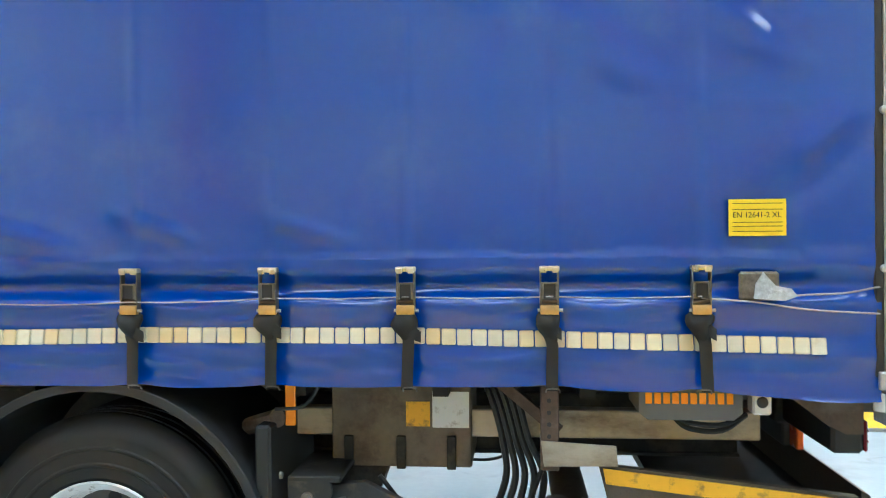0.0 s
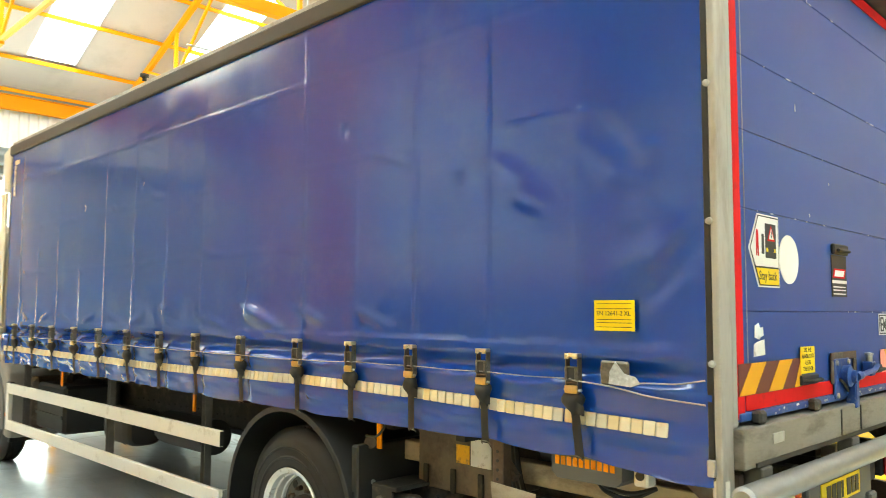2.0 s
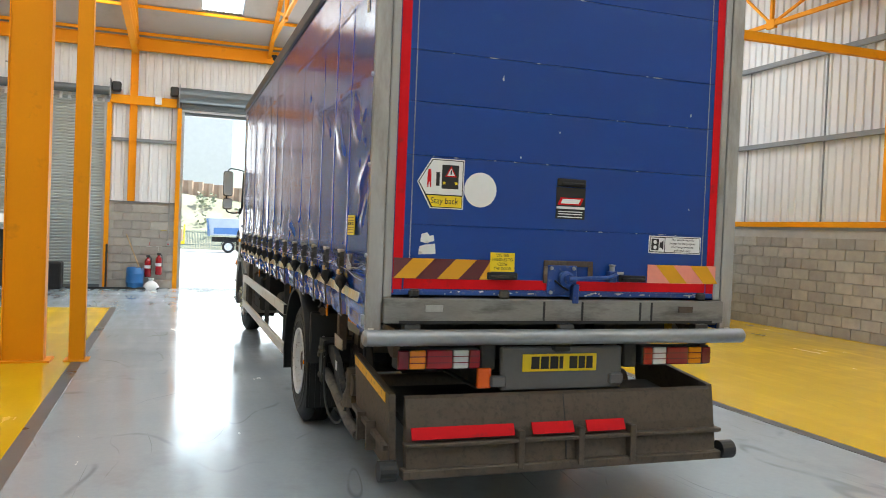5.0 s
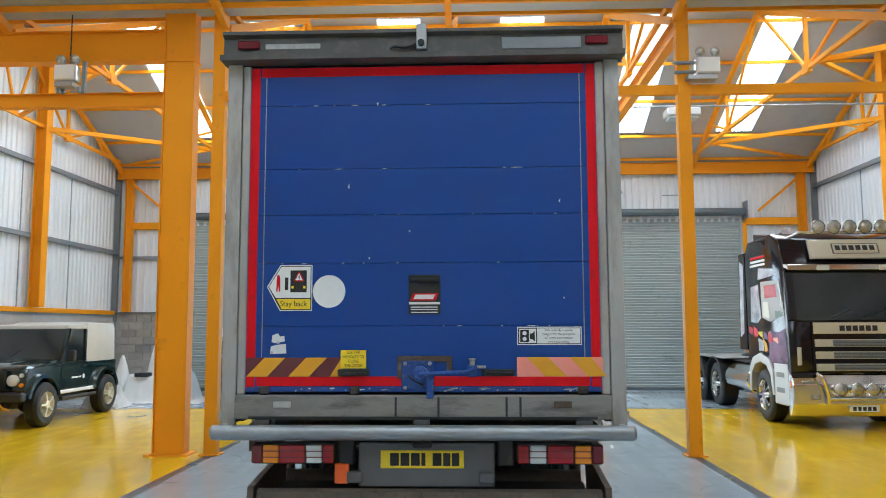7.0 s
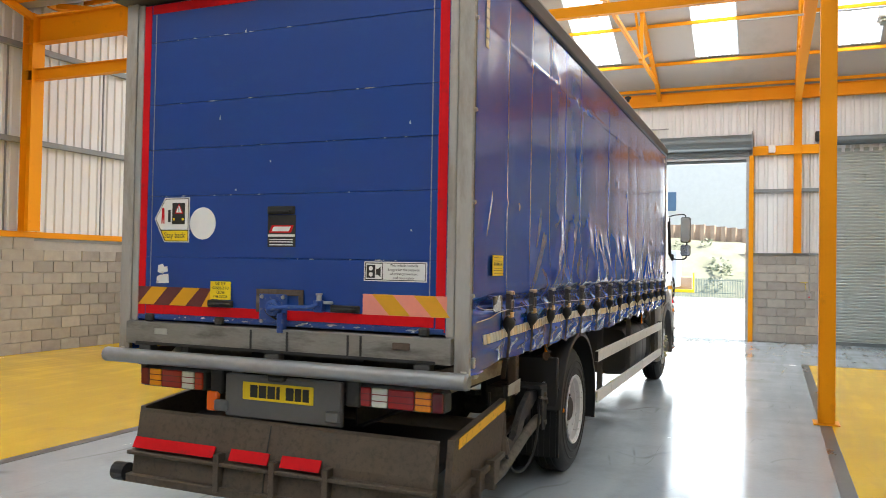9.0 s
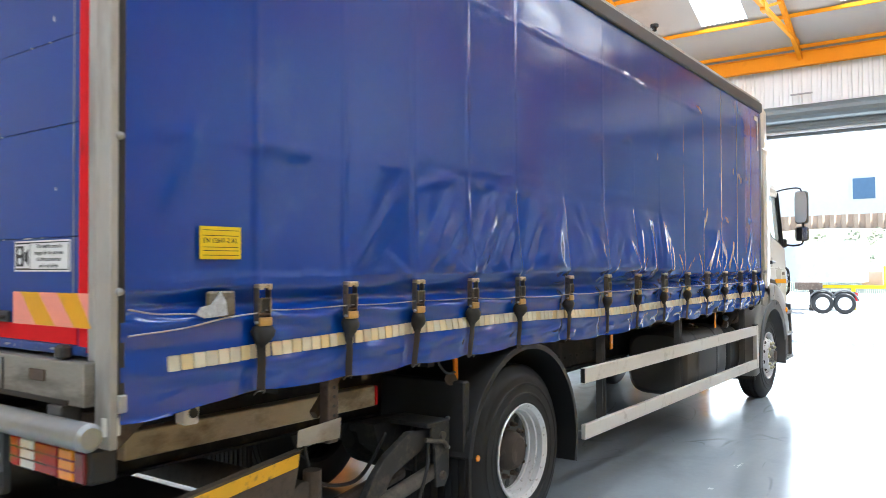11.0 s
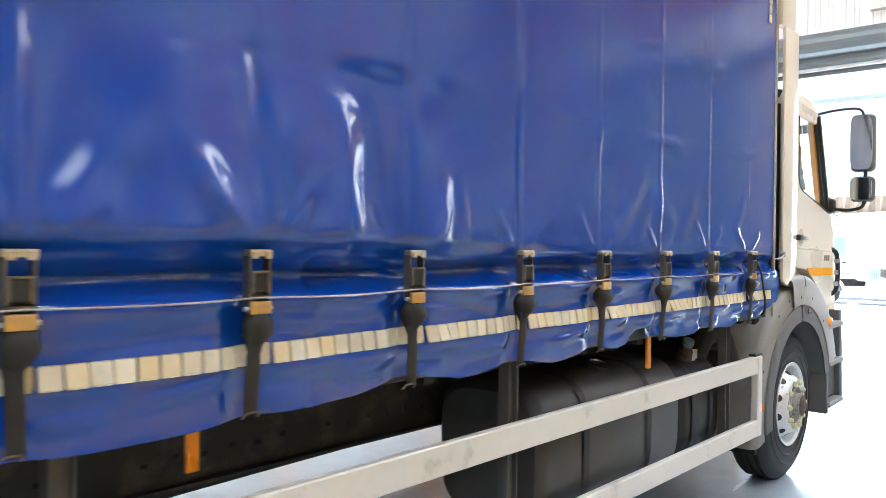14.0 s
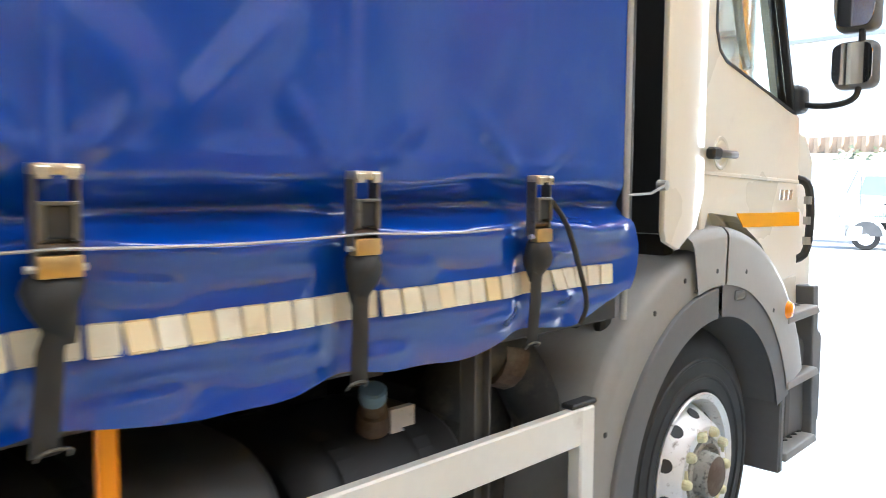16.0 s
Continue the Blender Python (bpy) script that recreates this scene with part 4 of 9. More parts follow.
bt = thing("box_trailer", (-44.5, -6.5, yard_z(-44.5)), "plain white box body standing behind the tractor unit", "trailer")
part("body", box(-46, -43.5, -12, -2.4, 1.45 + zt, 3.6 + zt, 0.03), "truck_white", bt)
part("leg", box(-43.8, -43.6, -11, -10.8, zt - 0.1, 1.45 + zt), "chassis", bt)
part("leg", box(-43.8, -43.6, -5.0, -4.8, zt - 0.1, 1.45 + zt), "chassis", bt)
yl = thing("yellow_frame_trailer", (-45, -3.6, yard_z(-45)), "yellow framed skeletal trailer behind the tractor unit", "trailer")
part("frame", box(-45.3, -45.1, -5.6, -1.66, 1.1 + zt, 1.28 + zt), "yellow", yl)
part("upright", box(-45.3, -45.15, -1.66, -1.58, 1.1 + zt, 2.3 + zt), "yellow", yl)
part("load", box(-46.5, -45.4, -2.75, -1.7, 1.3 + zt, 2.05 + zt, 0.05), "pile", yl, "rusty load")
part("leg", box(-45.3, -45.1, -3.2, -3.0, zt - 0.1, 1.1 + zt), "yellow", yl)

# eight-wheel tipper facing +y
XP = -70.0
zp = yard_z(XP)
tp = thing("tipper_lorry", (XP - 1.2, 4.9, zp), "blue and silver eight-wheel tipper lorry in the yard", "lorry")


def tip(u, v, t):
    return (t, u, v + zp)


part("skip", slab([(1.0, 1.6), (0.8, 3.15), (6.75, 3.3), (6.85, 3.2), (6.8, 1.65)], tip, XP - 2.4, XP, bev=0.03), "tipper_steel", tp, "silver grey tipper body")
part("blue_band", slab([(1.3, 1.75), (1.3, 2.30), (6.75, 2.40), (6.75, 1.72)], tip, XP, XP + 0.02), "tipper_blue", tp, "blue side band")
part("rave", box(XP - 0.02, XP + 0.07, 0.85, 6.85, 3.05 + zp, 3.2 + zp, 0.02), "tipper_steel", tp)
for y in (1.1, 6.65):
    part("rib", box(XP, XP + 0.06, y, y + 0.14, 1.6 + zp, 3.1 + zp), "tipper_steel", tp)
part("stay", beam((XP + 0.05, 3.6, 3.0 + zp), (XP + 0.05, 4.9, 1.6 + zp), 0.08, 0.12), "tipper_steel", tp)
part("sheet_roll", tube([(XP - 0.1, 4.9, 3.34 + zp), (XP - 0.1, 6.9, 3.40 + zp)], 0.1, 10), "black", tp)
part("tail_board", slab([(0.98, 1.5), (0.78, 3.15), (0.68, 3.15), (0.88, 1.5)], tip, XP - 2.35, XP - 0.05), "tipper_blue", tp)
cab_t = part("cab", slab([(7.0, 1.2), (7.0, 3.35), (7.2, 3.55), (8.1, 3.5), (8.4, 2.7), (8.52, 1.9), (8.52, 1.2)], tip, XP - 2.4, XP - 0.02, bev=0.05), "truck_white", tp, "white day cab")
part("cab_skirt", slab([(6.95, 0.85), (6.95, 1.7), (8.55, 1.7), (8.6, 0.9), (8.2, 0.6), (8.12, 0.95), (7.85, 1.2), (7.1, 1.2), (7.0, 0.9)], tip, XP - 2.4, XP, bev=0.03), "tipper_blue", tp, "blue cab skirt")
part("cab_bumper", box(XP - 2.4, XP + 0.01, 8.2, 8.65, 0.55 + zp, 1.15 + zp, 0.04), "grey_plastic", tp)
part("cab_window", slab([(7.5, 2.5), (7.5, 3.15), (8.0, 3.15), (8.25, 2.5)], tip, XP - 0.03, XP + 0.0), "dark_glass", cab_t)
part("cab_mirror", box(XP + 0.05, XP + 0.2, 8.25, 8.4, 2.4 + zp, 3.0 + zp, 0.03), "black", cab_t)
part("frame_rail", box(XP - 1.0, XP - 0.8, 1.2, 8.2, 1.0 + zp, 1.45 + zp), "chassis", tp)
for z in (0.62, 1.12):
    part("side_guard", box(XP - 0.05, XP, 4.5, 5.75, z + zp, z + 0.2 + zp, 0.02), "white", tp)
for y in (2.64, 3.86):
    part("mud_wing", tube([(XP - 0.15, y + 0.66 * math.cos(radians(a)), zp + 0.57 + 0.66 * math.sin(radians(a))) for a in range(15, 166, 15)], 0.04, 6), "black", tp)
part("tank", lathe((XP - 0.35, 5.0, zp + 0.75), (0, 1, 0), [(-0.4, 0), (-0.4, 0.3), (0.4, 0.3), (0.4, 0)], 14), "galv", tp)
for y in (2.64, 3.86, 6.33, 7.48):
    far_wheel(tp, XP, y, zp, 0.57)

# ---- the curtain-sided lorry ----
truck = thing("curtainsider_lorry", (-4.3, 0, 0), "blue curtain-sided rigid lorry with a cream cab", "lorry")
STRAPS = [-0.60, -1.10, -1.59, -2.075, -2.58, -3.22, -3.83, -4.40, -4.98, -5.57, -6.14, -6.72, -7.29, -7.855]
CUR_Y, CUR_TOP, CUR_REAR, CUR_FRONT = 1.262, 3.52, -0.015, -8.29


def strap_near(x):
    return min(abs(x - s) for s in STRAPS)


def bump(v):
    """Smooth step from 0 to 1."""
    return v * v * (3 - 2 * v) if 0 < v < 1 else (0.0 if v <= 0 else 1.0)


def hem(x, s):
    """Height of the curtain's lower edge."""
    z = 1.205 + 0.012 * noise.noise((x * 1.3, s * 7.0, 0.0)) - 0.03 * math.exp(-((x + 0.1) / 0.25) ** 2)
    z -= 0.018 * (1 - math.exp(-(strap_near(x) / 0.10) ** 2)) * (0.5 + 0.5 * noise.noise((x * 0.9, s * 3.0, 4.0)))
    if x < -4.5:
        z += 0.015 * noise.noise((x * 5.0, s * 5.0, 9.0))
    if s > 0:
        z -= 0.026 * math.exp(-((x + 4.0) / 0.6) ** 2)
        z += 0.065 * math.exp(-((x + 6.55) / 0.075) ** 4) + 0.045 * bump((-7.62 - x) / 0.6) + 0.07 * bump((-8.05 - x) / 0.24) ** 2
        if x < -4.6:
            z -= 0.020 * (1 - math.exp(-(strap_near(x) / 0.12) ** 2)) - 0.012
    return z


FOLDS = (2.165, 2.645, 3.165)
rc = random.Random(41)
FIELD = {sd: [(rc.uniform(-1, 1), rc.uniform(-1, 1), rc.uniform(-1, 1)) for _ in range(len(STRAPS) + 1)] for sd in (-1, 1)}
CREASES = {-1: [], 1: []}


def crease(sd, x, z, angle, length, width, depth):
    """One crease in the sheet: from x, z it runs off at an angle, fading out."""
    CREASES[sd].append((x, z, math.cos(radians(angle)), math.sin(radians(angle)), length, width, depth))


CONES = {-1: [], 1: []}


def fan(sd, x, z, a0, a1, reach, depth, n):
    """Straight pleats spreading from one point of the sheet, between two angles, as a crumpled cone."""
    step = (a1 - a0) / n
    ridges = []
    for k in range(n):
        th = a0 + (k + 0.5 + rc.uniform(-0.3, 0.3)) * step
        ridges.append((radians(th), radians(step * rc.uniform(0.45, 0.8)), depth * rc.uniform(0.35, 1.0) * rc.choice((-1, 1))))
    CONES[sd].append((x, z, reach, ridges))


for sd in (-1, 1):
    for sx in STRAPS:
        # strong fans where the load floor pulls the sheet, faint ones elsewhere
        if sd > 0:
            wild = 0.18 + 0.82 * math.exp(-((sx + 3.4) / 1.75) ** 4) + (0.06 if sx < -5.5 else 0.0)
        else:
            wild = 0.16 + (0.34 if sx < -1.9 else 0.0)
        fan(sd, sx + rc.uniform(-0.03, 0.03), 1.60 + rc.uniform(-0.02, 0.02), 18, 162, rc.uniform(0.5, 0.75) * (0.55 + 0.5 * wild), 0.032 * wild, 5)
        fan(sd, sx, 1.475, 185, 355, 0.30, 0.055 if sx < -4.6 else 0.022, 6)
    for k in range(26):
        # small wrinkles hung along the folds
        x, z = rc.uniform(-8.2, -0.2), rc.choice(FOLDS) + rc.uniform(-0.03, 0.03)
        crease(sd, x, z, rc.choice((0, 180)) + rc.uniform(-14, 14), rc.uniform(0.12, 0.5), rc.uniform(0.012, 0.026), rc.uniform(0.002, 0.0045))
# creases of the nearside by the rear post
for x, z, ang, L, w, dp in ((-1.05, 2.50, -32, 0.55, 0.06, 0.007), (-0.95, 2.33, -14, 0.5, 0.05, 0.006), (-1.27, 2.45, 165, 0.28, 0.03, 0.004), (-0.55, 2.50, -30, 0.55, 0.045, 0.006), (-0.42, 2.56, -52, 0.45, 0.04, -0.006), (-0.2, 2.44, 205, 0.3, 0.035, 0.005), (-0.45, 2.36, -10, 0.4, 0.03, 0.005), (-0.08, 2.12, 215, 0.45, 0.05, 0.010), (-0.05, 2.02, 225, 0.42, 0.04, -0.010), (-0.10, 1.95, 240, 0.3, 0.04, 0.008), (-0.97, 2.64, 4, 0.6, 0.014, 0.002), (-3.2, 1.80, -14, 0.55, 0.05, 0.016), (-3.2, 1.70, -10, 0.4, 0.04, -0.010)):
    crease(-1, x, z, ang, L, w, dp)
# long pleats of the offside
for x, z, ang, L, w, dp in ((-3.50, 1.66, 75, 0.6, 0.11, 0.006), (-4.22, 1.66, 103, 0.60, 0.12, 0.008), (-4.72, 1.64, 84, 0.62, 0.10, 0.013), (-4.90, 1.64, 96, 0.55, 0.07, -0.010), (-5.10, 1.64, 80, 0.55, 0.10, 0.012), (-3.72, 1.64, 100, 0.6, 0.10, 0.011), (-3.05, 1.64, 80, 0.6, 0.10, 0.011), (-2.05, 1.65, 135, 0.85, 0.07, 0.008), (-2.62, 1.66, 128, 0.8, 0.06, 0.008), (-1.15, 1.66, 118, 0.7, 0.06, 0.005), (-0.30, 2.2, -65, 0.45, 0.03, 0.004), (-6.9, 1.75, 40, 0.6, 0.07, 0.005), (-6.35, 1.8, 145, 0.5, 0.07, 0.005)):
    crease(1, x, z, ang, L, w, dp)
# sharp pleats: straight ridges with a flat facet on either side
PLEATS = {-1: [], 1: []}


def pleat(sd, x0, z0, x1, z1, wa, wb, depth):
    """Ridge from one point of the sheet to another, its facets wa and wb wide, growing towards the middle."""
    L = math.hypot(x1 - x0, z1 - z0)
    PLEATS[sd].append((x0, z0, (x1 - x0) / L, (z1 - z0) / L, L, wa, wb, depth))


# offside, slanting pleats towards the rear
for x0, z0, x1, z1, wa, wb, dp in (
        (-1.12, 1.63, -1.50, 2.08, 0.10, 0.06, 0.010), (-1.60, 1.62, -2.02, 2.18, 0.14, 0.07, 0.018), (-1.78, 1.63, -2.06, 1.95, 0.06, 0.04, 0.010),
        (-2.08, 1.62, -2.42, 2.16, 0.11, 0.06, 0.016), (-2.30, 1.63, -2.56, 2.02, 0.09, 0.05, 0.013), (-2.90, 1.64, -3.20, 2.14, 0.12, 0.05, 0.018)):
    pleat(1, x0, z0, x1, z1, wa, wb, dp)
# offside, the slack panels
for x0, z0, x1, z1, wa, wb, dp in (
        (-3.28, 2.12, -3.78, 1.66, 0.07, 0.10, -0.012), (-3.36, 2.16, -3.60, 1.72, 0.05, 0.09, 0.012), (-3.50, 1.90, -3.83, 1.63, 0.05, 0.06, 0.012),
        (-3.30, 1.68, -3.70, 1.80, 0.06, 0.05, 0.009), (-3.86, 1.62, -4.10, 1.98, 0.07, 0.06, 0.012), (-4.36, 1.62, -4.16, 1.92, 0.06, 0.06, 0.011),
        (-4.42, 1.62, -4.46, 2.12, 0.07, 0.05, 0.014), (-4.66, 1.63, -4.72, 2.10, 0.08, 0.05, 0.015), (-4.94, 1.62, -4.90, 2.14, 0.05, 0.07, 0.013),
        (-5.06, 1.63, -5.16, 1.96, 0.06, 0.05, 0.012), (-5.24, 1.63, -5.22, 1.88, 0.04, 0.05, 0.010)):
    pleat(1, x0, z0, x1, z1, wa, wb, dp)
# offside, towards the cab
for x0, z0, x1, z1, wa, wb, dp in (
        (-5.60, 1.62, -5.90, 1.82, 0.05, 0.05, 0.006), (-6.10, 1.62, -5.92, 1.80, 0.04, 0.05, 0.005), (-6.20, 1.62, -6.60, 2.02, 0.09, 0.06, 0.014),
        (-6.02, 1.98, -6.30, 2.30, 0.08, 0.06, 0.009), (-6.48, 1.64, -6.66, 1.94, 0.06, 0.05, 0.010), (-6.90, 1.64, -7.20, 1.98, 0.08, 0.06, 0.011),
        (-7.60, 1.63, -7.90, 2.10, 0.07, 0.05, 0.006)):
    pleat(1, x0, z0, x1, z1, wa, wb, dp)
for sx in STRAPS[2:]:
    # short gathers drawn up from each buckle
    for sgn in (-1, 1):
        pleat(1, sx + sgn * 0.03, 1.625, sx + sgn * rc.uniform(0.14, 0.24), rc.uniform(1.72, 1.82), rc.uniform(0.025, 0.04), rc.uniform(0.025, 0.04), rc.uniform(0.007, 0.012))
# nearside, slanting wrinkles above the buckles
for x0, z0, x1, z1, wa, wb, dp in (
        (-3.24, 1.83, -2.70, 1.66, 0.03, 0.06, 0.012), (-2.72, 1.85, -2.28, 1.70, 0.03, 0.06, 0.011), (-2.12, 1.82, -1.72, 1.69, 0.03, 0.05, 0.009),
        (-3.80, 1.76, -3.40, 1.66, 0.03, 0.04, 0.008), (-4.52, 1.82, -4.14, 1.74, 0.03, 0.05, 0.010), (-4.40, 1.72, -4.05, 1.65, 0.02, 0.04, 0.009),
        (-3.95, 1.80, -3.70, 1.70, 0.03, 0.03, 0.008), (-0.30, 1.92, -0.03, 2.20, 0.05, 0.04, 0.010), (-0.36, 1.84, -0.04, 2.06, 0.04, 0.04, 0.008)):
    pleat(-1, x0, z0, x1, z1, wa, wb, 1.2 * dp)
for n, x0 in enumerate((-4.70, -5.15, -5.70, -6.25, -6.85, -7.40)):
    rise = rc.uniform(0.07, 0.10) * (1 if n % 2 else -1)
    pleat(-1, x0 - 0.36, 1.715 + rise / 2, x0, 1.715 - rise / 2, 0.03, 0.04, rc.uniform(0.009, 0.012))
for sd in (-1, 1):
    for j, (xa, xb) in enumerate(zip(STRAPS, STRAPS[1:] + [CUR_FRONT])):
        # drawn folds of the skirt, running from strap to strap below the cord and above the hem
        w, big = xa - xb, (1.0 if xa > -4.6 else 1.35) * (1.0 if sd > 0 else 0.8)
        for z0, f0, f1, rise, dp in ((1.498, 0.10, rc.uniform(0.5, 0.75), -0.012, 0.007), (1.470, rc.uniform(0.35, 0.5), 0.97, 0.022, 0.008), (1.445, 0.05, 0.45, -0.02, 0.006), (1.325, 0.04, rc.uniform(0.4, 0.7), rc.uniform(-0.03, 0.02), 0.007), (1.262, rc.uniform(0.3, 0.55), 0.98, rc.uniform(0.0, 0.045), 0.009), (1.243, 0.03, rc.uniform(0.3, 0.5), rc.uniform(0.0, 0.02), 0.007)):
            if rc.random() < 0.85:
                pleat(sd, xa - f0 * w, z0 + rc.uniform(-0.008, 0.008), xa - f1 * w, z0 + rise, rc.uniform(0.03, 0.05), rc.uniform(0.018, 0.030), 1.9 * dp * big * rc.uniform(0.7, 1.2))
# how far the slack sheet of the offside bellies out at each seam
SLACK = dict(zip(STRAPS[1:11], (0.0, 0.018, 0.036, 0.042, 0.054, 0.070, 0.070, 0.038, 0.012, 0.0)))
DENTS = {-1: ((-2.20, 2.82, 0.035), (-4.87, 2.81, 0.03), (-1.27, 2.44, 0.025), (-6.1, 2.72, 0.025)), 1: ((-2.6, 2.72, 0.025), (-5.6, 2.78, 0.03), (-7.2, 2.7, 0.025))}


def soft(v, w):
    """Rounded kink: 0 below zero, v above it."""
    return 0.5 * (v + math.sqrt(v * v + w * w))


def puff(x, z, s):
    """How far the curtain stands out from its plane at x, z on side s."""
    k = strap_near(x)
    i = sum(1 for sx in STRAPS if sx > x)
    lo, hi = (STRAPS[i] if i < len(STRAPS) else CUR_FRONT), (STRAPS[i - 1] if i else CUR_REAR)
    u = (x - lo) / (hi - lo) - 0.5
    edge = min(1.0, (0.5 - abs(u)) * (hi - lo) / 0.03)
    f1, f2, f3 = FIELD[s][i]
    up = bump((3.5 - z) / 0.22)
    d = 0.008 * up * noise.noise((x * 0.55, z * 0.5, 11.0 + s * 5))
    d += 0.0022 * up * noise.noise((x * 2.1, z * 1.3, 3.0 + s * 5))
    # every field between two seams leans a little its own way
    d += up * edge * (0.0035 * f1 * u + 0.004 * (0.25 - u * u) * 4 * f2)
    # welded double band at the seams
    if z > 1.58:
        d += 0.0005 * bump((0.024 - k) / 0.011) - 0.0005 * math.exp(-((k - 0.028) / 0.006) ** 2)
    # storage folds: below each one the sheet leans differently
    for j, zf in enumerate(FOLDS):
        zf += 0.012 * noise.noise((x * 0.8, j * 3.0, s))
        m = (0.5 + 0.5 * noise.noise((x * 0.45, j * 5.0, s * 2.0))) * (1.0 if j == 0 else 0.55)
        d -= edge * 0.032 * m * (soft(zf - z, 0.01) - 1.7 * soft(zf - z - 0.26, 0.12) + 0.7 * soft(zf - z - 0.5, 0.15))
        d += (0.0026 if j < 2 else 0.006) * math.exp(-((z - zf) / 0.008) ** 2) * (0.25 + m)
    for dx, dz, r in DENTS[s]:
        q = ((x - dx) ** 2 + (z - dz) ** 2) / (r * r)
        if q < 8:
            d -= (0.010 if s < 0 else 0.004) * math.exp(-q)
    for cx, cz, ca, sa, L, w, dp in CREASES[s]:
        rx, rz = x - cx, z - cz
        if abs(rx) > L + 0.2:
            continue
        a = (rx * ca + rz * sa) / L
        if -0.2 < a < 1.0:
            b = (rz * ca - rx * sa + 0.10 * L * a * a) / (w * (0.95 + 0.8 * max(a, 0)))
            if abs(b) < 3:
                d += (1.15 if s < 0 else 1.7) * dp * math.exp(-b * b) * (1 - b * 0.8) * bump((a + 0.2) / 0.3) * bump((1.0 - a) / 0.75)
    for cx, cz, R, ridges in CONES[s]:
        rx, rz = x - cx, z - cz
        if abs(rx) < R and abs(rz) < R and (z > 1.58 or cz < 1.5):
            r = math.hypot(rx, rz)
            if 0.01 < r < R:
                th = math.atan2(rz, rx) % (2 * math.pi)
                g = 0.0
                for t0, hw, dp in ridges:
                    q = abs(th - t0) / hw
                    if q < 1.2:
                        g += dp * max(0.0, 1.04 - math.sqrt(q * q + 0.045)) if q < 1.02 else 0.0
                d += r * g * bump((R - r) / (0.75 * R))
    for cx, cz, ca, sa, L, wa, wb, dp in PLEATS[s]:
        rx, rz = x - cx, z - cz
        if abs(rx) > L + 0.15 or abs(rz) > L + 0.15:
            continue
        a = (rx * ca + rz * sa) / L
        if 0 < a < 1:
            b = rx * sa - rz * ca
            q = math.sqrt((b / (wa if b < 0 else wb)) ** 2 + 0.02)
            if q < 1.0:
                d += dp * (1.0 - q) * bump(a / 0.3) * bump((1 - a) / 0.4)
    # crumpled zones: sharp creases between flat facets
    if s > 0:
        zone = bump((-1.35 - x) / 0.5) * bump((x + 5.5) / 0.6) * bump((2.20 - z) / 0.12) * bump((z - 1.58) / 0.10)
        zone += 0.35 * bump((-5.4 - x) / 0.4) * bump((2.0 - z) / 0.3) * bump((z - 1.58) / 0.10)
    else:
        zone = 0.55 * bump((-2.0 - x) / 0.5) * bump((x + 4.6) / 0.8) * bump((2.05 - z) / 0.2) * bump((z - 1.58) / 0.10)
        zone += 0.5 * bump((x + 1.35) / 0.4) * bump((2.68 - z) / 0.1) * bump((z - 2.15) / 0.2) + 0.4 * bump((x + 0.5) / 0.4) * bump((2.1 - z) / 0.2) * bump((z - 1.85) / 0.2)
    if zone > 0:
        lean = x + 0.35 * (z - 1.6) * (1 if i % 2 else -1)
        fine = 1.0 if s > 0 or x < -1.8 else 2.1
        d += zone * edge * (0.007 * (0.4 - abs(noise.noise((lean * 3.1 * fine, z * 1.7 * fine, 20.0 + i * 3.7 + s)))) + 0.004 * (0.4 - abs(noise.noise((lean * 6.5 + z * 2.5, z * 3.4, 40.0 + s))))) / fine
        if s > 0 and z < 2.2:
            # every panel of the slack zone hangs at its own angle
            d += zone * edge * (hi - lo) * (0.05 * f1 * u + 0.06 * f3 * (0.25 - u * u))
    # slack belly under the lowest fold of the offside: tucked in at the fold, it leans out in flat panels, then returns to the buckles
    if s > 0 and -6.14 < x < -1.1 and 1.6 < z < 2.25:
        size = (SLACK[lo] + (SLACK[hi] - SLACK[lo]) * (u + 0.5)) * (1 + 0.12 * noise.noise((x * 2.3, 8.0, 2.0)))
        zt = 2.20 + 0.012 * noise.noise((x * 3.0, 1.0, 5.0))
        zm, zk = zt - 0.05, 1.672 + 0.012 * noise.noise((x * 4.0, 3.0, 1.0))
        out = -0.14 * (soft(zt - z, 0.012) - soft(zm - z, 0.012)) / 0.05 + (soft(zm - z, 0.09) - soft(zk - z, 0.02)) / (zm - zk)
        d += size * (out - 0.86 * bump((zk - z) / (zk - 1.605)))
    # lower skirt: the sheet tucks in behind the cord, swells under it and folds along its length
    if z < 1.66:
        free = (0.80 if x > -4.6 else 0.5) + (0.20 if x > -4.6 else 0.5) * (1 - math.exp(-(k / 0.11) ** 2))
        amp = (0.85 if s < 0 else 1.0) * (1.75 if x < -4.6 else 1.05)
        n1 = noise.noise((x * 1.3, 0.0, s * 4.0))
        n2 = noise.noise((x * 2.9, 1.0, s * 4.0))
        knots = ((1.616 + 0.02 * noise.noise((x * 3.7, 2.0, s)), 0.0), (1.553 + 0.008 * n1, -0.046 - 0.014 * n1), (1.492 + 0.012 * n2, 0.010 + 0.004 * n1), (1.405, -0.004 + 0.006 * n2), (1.315 + 0.02 * n1, 0.004 + 0.012 * n2), (1.255, -0.012 + 0.012 * n1), (1.17, -0.012 + 0.010 * n1))
        for (za, da), (zb, db) in zip(knots, knots[1:]):
            if zb <= z < za:
                d += free * amp * (da + (db - da) * bump((za - z) / (za - zb)))
        d += free * amp * 0.005 * noise.noise((x * 1.7 + z * 3, z * 13.0, 5.0 + s)) * bump((1.5 - z) / 0.1)
